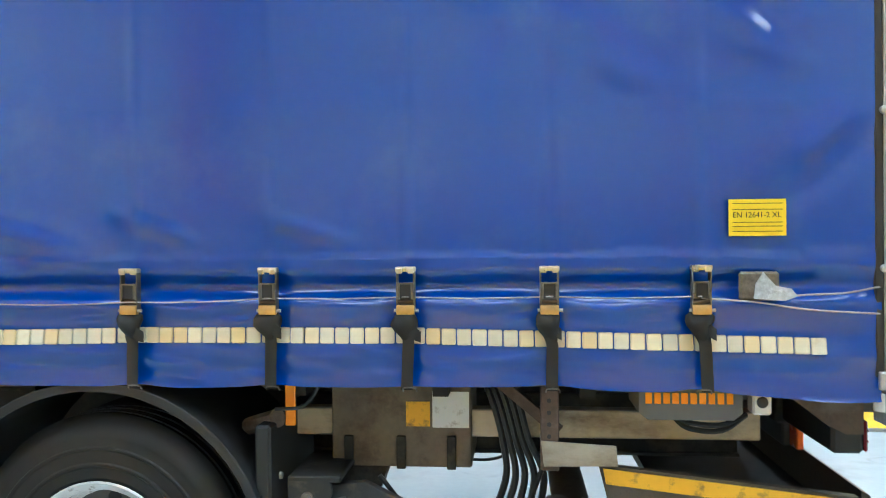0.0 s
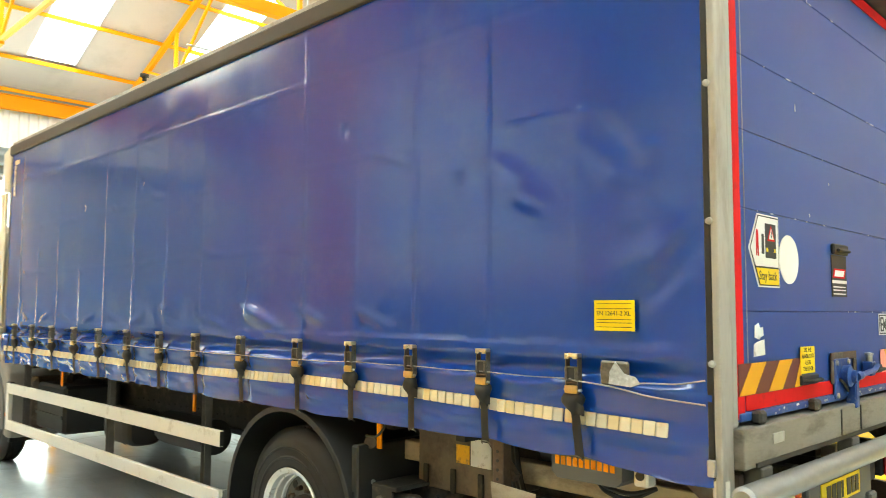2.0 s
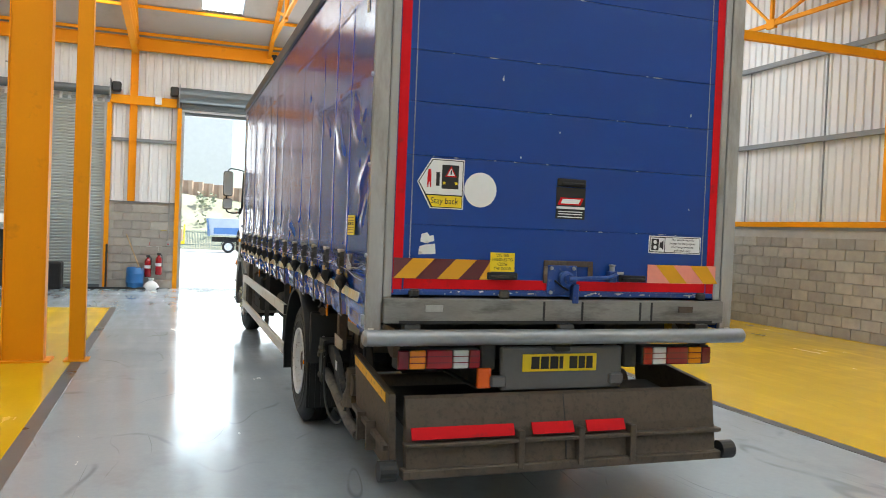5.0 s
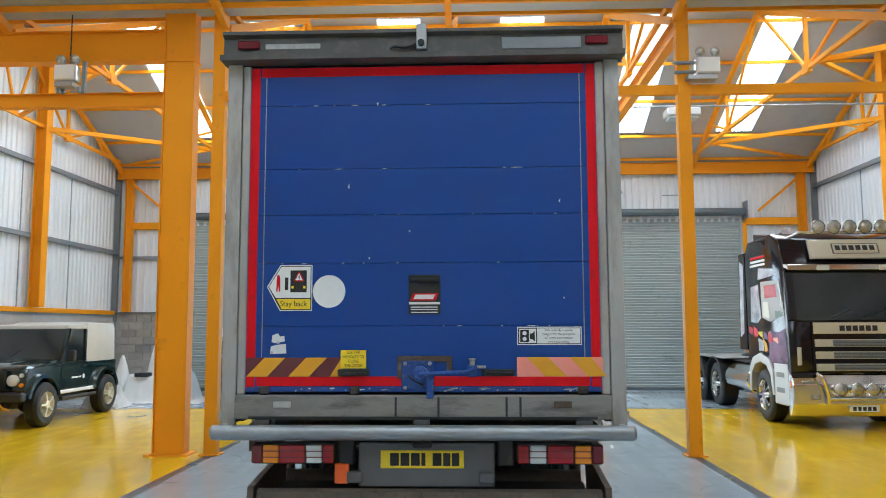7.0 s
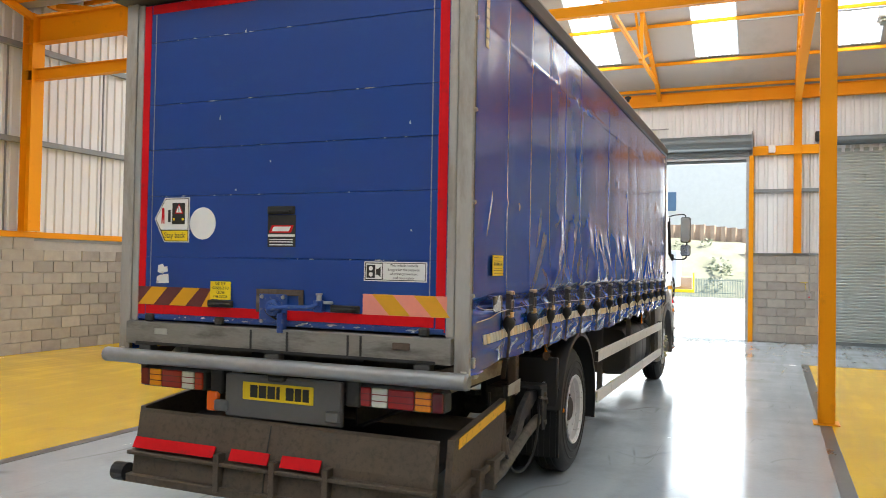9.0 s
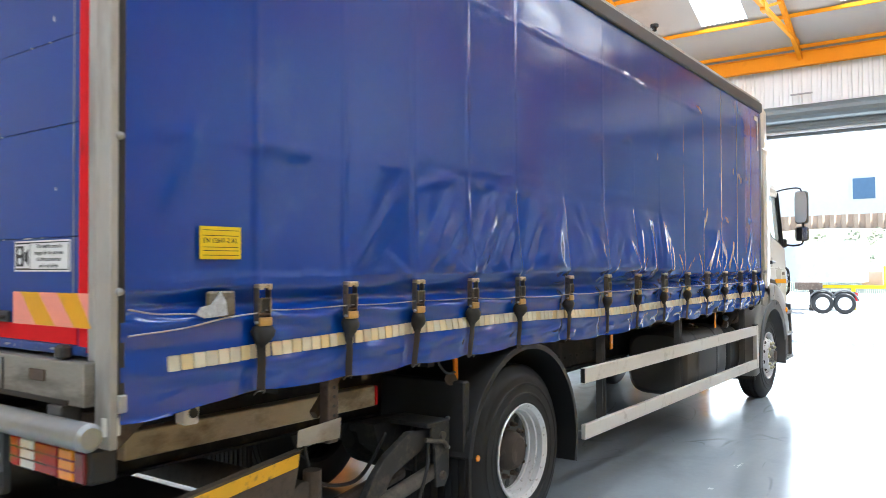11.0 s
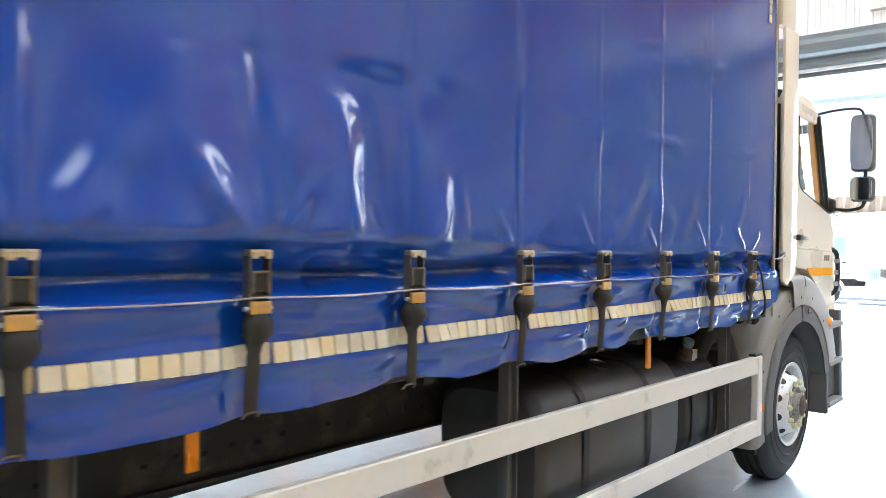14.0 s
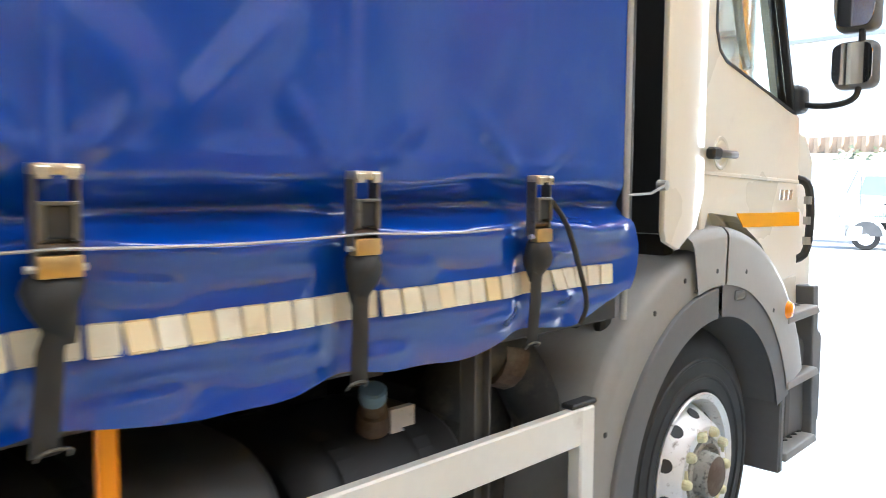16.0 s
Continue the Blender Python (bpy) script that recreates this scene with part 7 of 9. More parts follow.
        for k in range(nb):
            a = 2 * math.pi * k / nb
            p = Vector((c[0] + 0.162 * math.cos(a), c[1] + s * (W - 0.122), z + 0.162 * math.sin(a)))
            part("wheel_nut", lathe(p, ax, [(0, 0.017), (0.03, 0.016), (0.032, 0.01), (0.05, 0.009), (0.05, 0)], 8), "rust", hub)
    return w


RW, FW = -2.76, -9.02
for s in (-1, 1):
    wheel(RW, s, 1.20, False)
    wheel(RW, s, 0.86, False, "wheel")
    wheel(FW, s, 1.16, True)
part("rear_axle", tube([(RW, -0.9, 0.515), (RW, 0.9, 0.515)], 0.1, 12), "chassis", truck)
part("differential", lathe((RW, 0, 0.515), (1, 0, 0), [(-0.25, 0), (-0.2, 0.16), (0, 0.24), (0.2, 0.16), (0.3, 0.06), (0.3, 0)], 16), "chassis", truck)
part("front_axle", tube([(FW, -0.95, 0.48), (FW, 0.95, 0.48)], 0.06, 10), "chassis", truck)


def arch(xc, s, r0, r1, y_in, y_out, a0, a1, material, name, label="", lip=0.03, n=26, zc=0.54, rr=0.006):
    """A mudguard: curved sheet over the wheel with a rolled lip."""
    grid = []
    for i in range(n + 1):
        a = radians(a0 + (a1 - a0) * i / n)
        ca, sa = math.cos(a), math.sin(a)

        def P(r, y):
            return (xc + r * ca, s * y, zc + r * sa)
        grid.append([P(r0, y_in), P(r0, y_out - 0.01), P(r0 - lip, y_out), P(r0 - lip - 0.01, y_out + 0.008), P(r1 + 0.006 - rr, y_out + 0.008), P(r1 + 0.006 - 0.5 * rr, y_out + 0.008 - 0.13 * rr), P(r1 + 0.006 - 0.13 * rr, y_out + 0.008 - 0.5 * rr), P(r1 + 0.006, y_out + 0.008 - rr), P(r1 + 0.006, y_in)])
    return part(name, sheet(grid), material, truck, label, smooth=45)


for s in (-1, 1):
    arch(RW, s, 0.652, 0.666, 0.55, 1.235, 8, 196, "black", "rear_mudguard", "black plastic rear mudguard", lip=0.006)
    part("mud_flap", box(RW + 0.60, RW + 0.63, *sorted((s * 0.62, s * 1.22)), 0.24, 0.80, 0.004), "rubber", truck, "ribbed black rubber mud flap")
    for k in range(12):
        y = 0.64 + k * 0.049
        part("flap_rib", box(RW + 0.63, RW + 0.64, *sorted((s * y, s * (y + 0.02))), 0.25, 0.62), "rubber", truck)
    part("flap_reflector", lathe((RW + 0.58, s * 1.243, 0.62), (0, s, 0), [(0, 0.018), (0.008, 0.016), (0.009, 0)], 14), "amber", truck)
    for z in (0.68, 0.84):
        part("mudguard_bolt", lathe((RW + 0.66, s * 1.1, z), (1, 0, 0), [(0, 0.014), (0.010, 0.013), (0.012, 0)], 10), "galv", truck)
    part("mudguard_panel", box(RW + 0.60, RW + 0.66, *sorted((s * 0.60, s * 1.21)), 0.62, 1.05, 0.01), "black", truck)
    for x in ((-2.06, -4.21, -6.80) if s < 0 else (-2.19, -4.34, -6.84)):
        part("side_marker", box(x - 0.02, x + 0.02, *sorted((s * 1.14, s * 1.155) if x < -6 else (s * 1.08, s * 1.095)), 1.03 if x < -6 else 1.025, 1.205, 0.004), "amber", truck, "amber side reflector")
    part("marker_cable", tube(curve_pts([(-2.10, s * 1.15, 1.10), (-2.0, s * 1.16, 1.11), (-1.95, s * 1.15, 1.16), (-1.93, s * 1.15, 1.21)], 5), 0.007, 6), "black", truck)
    part("muffler_stub", tube([(-2.25, s * 1.0, 1.0), (-2.1, s * 1.12, 1.06)], 0.035, 12), "rust", truck)
    # side guards
    for z0, z1 in ((0.862, 0.970), (0.470, 0.575)):
        part("guard_rail", box(-8.16, -3.55, *sorted((s * 1.205, s * 1.24)), z0, z1, 0.005), "rail_cream", truck, "cream aluminium side guard rail")
    part("guard_end", box(-8.20, -8.13, *sorted((s * 1.195, s * 1.243)), 0.470, 0.970, 0.006), "rail_cream", truck)
    part("guard_end_cap", box(-8.22, -8.10, *sorted((s * 1.19, s * 1.235)), 0.970, 0.985, 0.004), "black", truck)
    part("guard_cap", box(-3.55, -3.544, *sorted((s * 1.207, s * 1.238)), 0.867, 0.965), "black", truck)
    for x in ((-3.86, -5.54, -7.75) if s < 0 else (-3.96, -5.64, -7.76)):
        part("guard_upright", i_beam((x, s * 1.17, 0.47), (x, s * 1.17, 1.2), 0.05, 0.06, t=0.006, up=(1, 0, 0)), "alu_dark", truck, "grey side guard upright")


# tanks, battery box, air cylinders
def tank(x0, x1, s, y, z, rw, rh, mname, name, label):
    bm = bmesh.new()
    prev = None
    prof = [(x0, 0.0), (x0, 0.86), (x0 + 0.03, 0.97), (x0 + 0.05, 1.0), (x1 - 0.05, 1.0), (x1 - 0.03, 0.97), (x1, 0.86), (x1, 0.0)]
    n = 36
    for x, k in prof:
        cur = []
        for i in range(n):
            a = 2 * math.pi * i / n
            ca, sa = math.cos(a), math.sin(a)
            e = 0.55
            cur.append(bm.verts.new((x, s * y + rw * max(k, 0.01) * math.copysign(abs(ca) ** e, ca), z + rh * max(k, 0.01) * math.copysign(abs(sa) ** e, sa))))
        if prev:
            bridge(bm, prev, cur)
        prev = cur
    t = part(name, bm, mname, truck, label, smooth=35)
    for x in (x0 + (x1 - x0) * 0.3, x0 + (x1 - x0) * 0.75):
        bm = bmesh.new()
        a_, b_ = [], []
        for i in range(n):
            a = 2 * math.pi * i / n
            ca, sa = math.cos(a), math.sin(a)
            for lst, xx in ((a_, x - 0.025), (b_, x + 0.025)):
                lst.append(bm.verts.new((xx, s * y + (rw + 0.008) * math.copysign(abs(ca) ** 0.55, ca), z + (rh + 0.008) * math.copysign(abs(sa) ** 0.55, sa))))
        bridge(bm, a_, b_)
        part("tank_strap", bm, "black", t)
    return t


tk = tank(-7.22, -5.90, 1, 0.86, 0.74, 0.30, 0.31, "tank_black", "fuel_tank", "dark grey fuel tank with straps")
cap = part("filler_cap", lathe((-6.63, 0.98, 1.03), (0, 0.3, 1), [(0, 0.05), (0.012, 0.052), (0.03, 0.05), (0.032, 0.04), (0.02, 0.036), (0.02, 0)], 20), "black", tk, smooth=30)
part("cap_ring", lathe((-6.63, 0.98, 1.03), (0, 0.3, 1), [(0.026, 0.046), (0.036, 0.05), (0.038, 0.044), (0.03, 0.04)], 20), "chrome", cap, smooth=40)
part("tank_rim", lathe((-7.215, 0.86, 0.74), (1, 0, 0), [(0, 0.272), (0.012, 0.285), (0.024, 0.272)], 30), "rust", tk, "rusty end seam")
tank(-7.80, -7.27, 1, 0.86, 0.72, 0.28, 0.28, "black", "adblue_tank", "black plastic additive tank")
neck = part("tank_neck", lathe((-7.545, 1.02, 1.0), (0.3, 0.4, 1), [(0, 0.045), (0.05, 0.040), (0.052, 0.03), (0.09, 0.028)], 18), "rust", truck, "pale filler neck", smooth=40)
part("neck_cap", lathe((-7.515, 1.055, 1.085), (0.3, 0.4, 1), [(-0.01, 0.03), (0.0, 0.034), (0.026, 0.034), (0.030, 0.028), (0.030, 0)], 16), paint("cap_blue", (0.16, 0.26, 0.38), 0.5, var=0.1), neck, "grey blue cap", smooth=30)
part("neck_label", box(-7.66, -7.58, 1.03, 1.05, 0.96, 1.04), "white_worn", truck)
part("air_intake", tube(curve_pts([(-8.34, 1.0, 0.72), (-8.14, 0.98, 1.06), (-7.98, 0.95, 1.10), (-7.9, 0.9, 0.95)], 6), 0.085, 14), "chassis", truck, smooth=60)
part("intake_clamp", tube(curve_pts([(-8.12, 0.978, 1.07), (-8.08, 0.972, 1.085), (-8.04, 0.965, 1.095)], 3), 0.09, 14), "rust", truck)
tank(-6.2, -5.6, -1, 0.82, 0.72, 0.16, 0.16, "black", "air_tank", "black air tank")
bb = part("battery_box", box(-7.6, -6.8, -1.12, -0.55, 0.55, 1.02, 0.03), "black", truck, "black plastic battery box")
for z in (0.70, 0.85):
    part("box_rib", box(-7.58, -6.82, -1.135, -1.12, z, z + 0.03), "black", bb)
part("silencer", box(-8.0, -7.75, -1.1, -0.5, 0.5, 1.05, 0.05), "rust", truck)
part("silencer", box(-8.25, -7.85, 0.3, 0.92, 0.40, 1.02, 0.06, seg=2), "chassis", truck, smooth=40)
part("spare_air_tank", tube([(-5.2, -0.8, 0.78), (-4.4, -0.8, 0.78)], 0.14, 16), "black", truck, smooth=50)
part("air_valve", box(-7.3, -7.15, -1.0, -0.9, 1.02, 1.15, 0.02), "chassis", truck)
for s in (-1, 1):
    part("spring", slab([(RW - 0.8, 0.72), (RW, 0.60), (RW + 0.8, 0.72), (RW + 0.8, 0.76), (RW, 0.66), (RW - 0.8, 0.76)], lambda u, v, t: (u, t, v), *sorted((s * 0.48, s * 0.56))), "chassis", truck)

# ---- the lorry's cab ----
def prism(pts, y0, y1, bev=0.0):
    return slab(pts, lambda u, v, t: (u, t, v), min(y0, y1), max(y0, y1), bev=bev)


part("cab_lower", prism([(-8.84, 1.20), (-8.84, 2.0), (-9.75, 1.88), (-10.12, 1.86), (-10.22, 1.74), (-10.27, 0.55), (-9.80, 0.55), (-9.80, 1.18)], -1.12, 1.12, 0.02), "cab", truck, "cream painted day cab")
part("cab_roof", prism([(-8.80, 2.64), (-8.82, 2.75), (-8.95, 2.80), (-9.50, 2.77), (-9.72, 2.68), (-9.75, 2.62)], -1.14, 1.14, 0.03), "cab", truck)
part("cab_back", box(-8.86, -8.81, -1.13, 1.13, 1.20, 2.76, 0.015), "black", truck)
part("cab_back_lining", box(-8.872, -8.862, -1.10, 1.10, 2.0, 2.72), "grey_plastic", truck)
for y in (-0.62, 0.62):
    seat = part("seat", box(-9.40, -8.95, y - 0.24, y + 0.24, 1.55, 2.0, 0.05, seg=3), "black", truck, "dark cab seat", smooth=40)
    part("seat_back", prism([(-8.98, 1.95), (-8.90, 2.45), (-9.02, 2.47), (-9.12, 2.0)], y - 0.2, y + 0.2, 0.03), "black", seat)
part("dashboard", prism([(-9.70, 1.84), (-9.66, 2.0), (-9.95, 2.0), (-10.08, 1.90)], -1.05, 1.05, 0.02), "black", truck)
part("steering_wheel", tube([(-9.56 + 0.07 * math.sin(2 * math.pi * i / 24), 0.62 + 0.2 * math.cos(2 * math.pi * i / 24), 2.0 + 0.17 * math.sin(2 * math.pi * i / 24)) for i in range(25)], 0.014, 8), "black", truck)
for s in (-1, 1):
    def S(d):
        return s * d
    # door: lower skin, pillars and header round the window
    dr = part("cab_door", prism([(-8.90, 1.36), (-8.90, 2.66), (-8.97, 2.66), (-8.985, 2.14), (-9.01, 2.085), (-9.07, 2.055), (-9.66, 1.925), (-9.81, 1.91), (-9.84, 1.22), (-9.62, 1.20), (-9.45, 1.38), (-9.20, 1.50), (-8.96, 1.52)], S(1.12), S(1.20), 0.010), "cab", truck, "cream cab door")
    part("door_crease", prism([(-8.90, 1.66), (-9.81, 1.635), (-9.81, 1.62), (-8.90, 1.645)], S(1.20), S(1.206), 0.0025), "cab", dr)
    part("door_header", prism([(-8.90, 2.575), (-8.90, 2.70), (-9.47, 2.66), (-9.44, 2.575)], S(1.12), S(1.185), 0.008), "cab", dr)
    part("rear_pillar", prism([(-8.82, 1.50), (-8.82, 2.68), (-8.895, 2.68), (-8.895, 1.50)], S(1.10), S(1.19), 0.006), "cab", dr)
    part("windscreen_pillar", prism([(-9.475, 2.64), (-9.50, 2.65), (-9.785, 1.91), (-9.75, 1.91)], S(1.13), S(1.195), 0.005), "black", dr)
    part("pillar_trim", prism([(-9.515, 2.64), (-9.565, 2.64), (-9.87, 1.90), (-9.80, 1.90)], S(1.08), S(1.17), 0.006), "cab", dr)
    part("window_seal", prism([(-8.978, 2.16), (-8.978, 2.58), (-8.986, 2.58), (-8.995, 2.155), (-9.02, 2.095), (-9.073, 2.063), (-9.74, 1.925), (-9.735, 1.913), (-9.07, 2.052), (-9.012, 2.085)], S(1.15), S(1.203)), "black", dr)
    gl = part("door_window", prism([(-8.98, 2.12), (-8.98, 2.58), (-9.48, 2.58), (-9.745, 1.92), (-9.07, 2.055)], S(1.165), S(1.170)), "glass", dr, "clear side window")
    gl.visible_shadow = False
    part("inner_grab", tube(curve_pts([(-9.44, S(1.06), 2.42), (-9.50, S(1.04), 2.35), (-9.57, S(1.04), 2.18), (-9.57, S(1.06), 2.10)], 5), 0.018, 8), "rail_cream", dr, "pale inner grab handle")
    part("handle_recess", lathe((-9.05, S(1.2005), 1.725), (0, s, 0), [(0, 0.062), (0.003, 0.06), (0.003, 0.052), (0.0005, 0.045), (0.0005, 0)], 24), "cab", dr)
    part("door_handle", box(-9.14, -8.95, *sorted((S(1.206), S(1.232))), 1.707, 1.735, 0.010, seg=3), "buckle_dark", dr, "dark grey door handle", smooth=40)
    part("handle_lock", box(-8.99, -8.92, *sorted((S(1.204), S(1.238))), 1.70, 1.742, 0.008), "black", dr)
    part("orange_stripe", prism([(-9.20, 1.503), (-9.835, 1.497), (-9.838, 1.437), (-9.26, 1.448)], S(1.2005), S(1.2035)), "stripe_gold", dr, "golden orange stripe")
    for k in range(3):
        part("model_badge", prism([(-9.60 - k * 0.05, 1.55), (-9.635 - k * 0.05, 1.55), (-9.645 - k * 0.05, 1.595), (-9.61 - k * 0.05, 1.595)], S(1.2005), S(1.205), 0.002), "chrome", dr)
    # side air deflector behind the cab, in two pieces
    part("side_deflector", prism([(-8.615, 1.42), (-8.60, 1.46), (-8.60, 3.125), (-8.865, 3.125), (-8.875, 1.58), (-8.825, 1.46), (-8.70, 1.39)], S(1.203), S(1.228), 0.010), "cab", truck, "cream side air deflector panel", smooth=35)
    part("side_deflector_top", prism([(-8.59, 3.135), (-8.58, 3.58), (-8.62, 3.68), (-8.85, 3.62), (-8.865, 3.135)], S(1.15), S(1.21), 0.025), "cab", truck, "upper corner of the air deflector", smooth=35)
    part("wire_eye", lathe((-8.56, S(1.225), 1.605), (0, s, 0), [(0, 0.018), (0.03, 0.016), (0.034, 0)], 12), "galv", truck)
    part("cord", tube([(-8.30, S(1.27), 1.575), (-8.45, S(1.262), 1.580), (-8.56, S(1.25), 1.607)], 0.0045, 6), "wire", truck)
    # front wheel arch: wide rear guard, shoulder above, inner lip
    arch(FW, s, 0.70, 0.84, 0.55, 1.205, -12, 88, "wing_grey", "front_mudguard", "grey plastic front mudguard", lip=0.0, rr=0.055)
    arch(FW, s, 0.615, 0.69, 0.70, 1.222, -8, 89, "grey_plastic", "arch_lip", lip=0.02)
    arch(FW - 0.02, s, 0.61, 0.705, 0.75, 1.218, 90.5, 166, "grey_plastic", "arch_fairing", "dark grey plastic arch moulding", lip=0.015)
    arch(FW, s, 0.715, 0.915, 0.80, 1.222, 94, 163, "wing_light", "wing_shoulder", "silver grey wing above the wheel", lip=0.0, rr=0.045)
    arch(FW, s, 0.715, 0.915, 0.80, 1.222, 76, 93, "wing_light", "wing_shoulder", lip=0.0, rr=0.045)
    part("fairing_emblem", box(-9.24, -9.15, *sorted((S(1.218), S(1.232))), 1.175, 1.215, 0.012, seg=2), "grey_plastic", truck)
    for px, pz in ((-8.58, 1.19), (-8.78, 1.28), (-8.99, 1.30), (-8.30, 0.85), (-9.24, 1.28), (-9.52, 1.10)):
        part("arch_screw", lathe((px, S(1.226 if px < -8.9 else 1.21), pz), (0, s, 0), [(0, 0.011), (0.005, 0.009), (0.006, 0)], 8), "black", truck)
    part("mudguard_reflector", lathe((-8.30, S(1.205), 0.62), (0, s, 0), [(0, 0.026), (0.012, 0.022), (0.014, 0)], 14), "amber", truck)
    part("front_mudflap", box(-8.36, -8.32, *sorted((S(0.72), S(1.16))), 0.30, 0.60, 0.004), "rubber", truck)
    part("corner_marker", lathe((-9.68, S(1.18), 1.085), (0, s, 0), [(0, 0.045), (0.04, 0.045), (0.065, 0.03), (0.07, 0)], 18), "amber", truck, "round orange indicator lamp", smooth=50)
    sp = part("step_housing", prism([(-9.72, 1.17), (-10.14, 1.17), (-10.20, 0.38), (-9.74, 0.36)], S(0.80), S(1.05), 0.015), "grey_plastic", truck, "grey step housing with three treads")
    part("step_frame", box(-9.70, -9.66, *sorted((S(1.05), S(1.225))), 0.37, 0.84, 0.008), "grey_plastic", sp)
    part("step_frame", prism([(-10.06, 1.15), (-10.13, 1.15), (-10.19, 0.40), (-10.11, 0.40)], S(1.05), S(1.20), 0.008), "grey_plastic", sp)
    for zt, xo in ((1.06, 0.0), (0.77, -0.02), (0.45, -0.03)):
        part("step_tread", prism([(-9.68 + xo, zt - 0.04), (-9.68 + xo, zt), (-10.03 + xo, zt + 0.01), (-10.07 + xo, zt - 0.03)], S(1.04), S(1.235), 0.008), "wing_grey", sp)
        for i in range(6):
            for j in range(2):
                part("tread_hole", lathe((-9.74 + xo - i * 0.055, S(1.10 + j * 0.06), zt + 0.003 + i * 0.0013), (0, 0, 1), [(0, 0.016), (0.003, 0.016), (0.003, 0)], 8), "black", sp)
    part("grab_rail", tube(curve_pts([(-9.88, S(1.14), 1.27), (-9.92, S(1.21), 1.33), (-9.92, S(1.21), 1.60), (-9.88, S(1.14), 1.65)], 5), 0.018, 8), "black", truck)
    for k in range(3):
        part("grab_band", lathe((-9.92, S(1.21), 1.35 + k * 0.09), (0, 0, 1), [(0, 0.0185), (0, 0.0205), (0.035, 0.0205), (0.035, 0.0185)], 10), "wing_light", truck)
    part("bumper", box(-10.36, -9.88, *sorted((S(0.3), S(1.16))), 0.42, 0.92, 0.05, seg=3), "grey_plastic", truck)
    # mirrors
    mr = part("mirror_arm", tube(curve_pts([(-9.52, S(1.15), 2.66), (-9.64, S(1.27), 2.70), (-9.76, S(1.40), 2.71), (-9.78, S(1.43), 2.62)], 6), 0.010, 8), "black", truck, "black mirror arm with two mirrors")
    part("mirror_arm_lower", tube(curve_pts([(-9.80, S(1.19), 1.96), (-9.79, S(1.32), 1.945), (-9.78, S(1.42), 1.97), (-9.78, S(1.44), 2.06)], 6), 0.013, 8), "black", mr)
    part("arm_bracket", box(-9.86, -9.74, *sorted((S(1.13), S(1.225))), 1.92, 2.04, 0.03, seg=3), "black", mr, smooth=40)
    for nm, z0, z1 in (("mirror", 2.235, 2.675), ("wide_mirror", 2.005, 2.20)):
        part(nm + "_housing", box(-9.86, -9.752, *sorted((S(1.335), S(1.500))), z0, z1, 0.038, seg=4), "grey_plastic", mr, smooth=40)
        zc = (z0 + z1) / 2
        ring_ = [(S(1.418 + 0.074 * math.copysign(abs(math.cos(a)) ** 0.45, math.cos(a))), zc + (z1 - z0 - 0.03) / 2 * math.copysign(abs(math.sin(a)) ** 0.35, math.sin(a))) for a in [2 * math.pi * i / 40 for i in range(40)]]
        part(nm + "_glass", slab(ring_, lambda u, v, t: (t - (0.10 if nm == "mirror" else 0.04) * s * (u - S(1.418)), u, v), -9.748, -9.732), "mirror", mr, "mirror glass")
    part("mirror_joint", tube([(-9.78, S(1.44), 2.06), (-9.78, S(1.44), 2.30)], 0.014, 8), "black", mr)
ws = part("windscreen", prism([(-9.74, 2.63), (-9.75, 2.63), (-10.12, 1.87), (-10.11, 1.87)], -1.04, 1.04), "glass", truck, "clear windscreen")
ws.visible_shadow = False
# solid black box gives the shade of the gap between cab and body
part("bellows", box(-8.56, -8.42, -1.05, 1.05, 1.0, 3.2, 0.03), "black", truck, "black box standing for the shaded gap with pipes behind the cab")
for k in range(14):
    part("coil", tube([(-8.40, 0.98, 1.5 + k * 0.03), (-8.46, 1.14, 1.5 + k * 0.03)], 0.013, 6), "black", truck)
part("stack_pipe", tube([(-8.45, 1.10, 1.1), (-8.45, 1.10, 3.0)], 0.03, 10), "black", truck)
part("sun_visor", prism([(-9.70, 2.74), (-9.92, 2.60), (-9.94, 2.58), (-9.73, 2.70)], -1.05, 1.05), "dark_glass", truck)

# ---- parked vehicles in the workshop ----
M["rover_green"] = paint("rover_green", (0.006, 0.02, 0.020), 0.16, var=0.05, bump=0.0, coat=1.0, spec=0.6)
M["canvas"] = paint("canvas_stone", (0.55, 0.53, 0.48), 0.85, var=0.06, scale=3, bump=0.1)
M["aubergine"] = paint("aubergine_paint", (0.007, 0.0035, 0.007), 0.09, var=0.1, bump=0.0, coat=0.0)
M["silver"] = paint("silver_paint", (0.52, 0.52, 0.51), 0.35, metal=0.3, var=0.05)
M["lamp_lens"] = paint("lamp_lens", (0.42, 0.42, 0.38), 0.12, metal=0.6, var=0.5, scale=18, coat=1.0)
M["art_white"] = paint("airbrush_white", (0.55, 0.60, 0.72), 0.18, var=0.45, scale=5, coat=1.0)
M["art_red"] = paint("airbrush_red", (0.62, 0.03, 0.06), 0.2, var=0.5, scale=9, coat=1.0)
M["cream_light"] = paint("rim_gold", (0.62, 0.58, 0.46), 0.35, metal=0.4, var=0.06)
M["cloth"] = paint("dust_sheet", (0.74, 0.74, 0.73), 0.9, var=0.05, scale=4, bump=0.1)
M["violet"] = paint("airbrush_violet", (0.20, 0.10, 0.22), 0.15, var=0.5, scale=3, coat=1.0)


def local_thing(name, m, label, category, group=""):
    ob = thing(name, m, label, category, group)
    LOCAL.add(ob.name)
    return ob


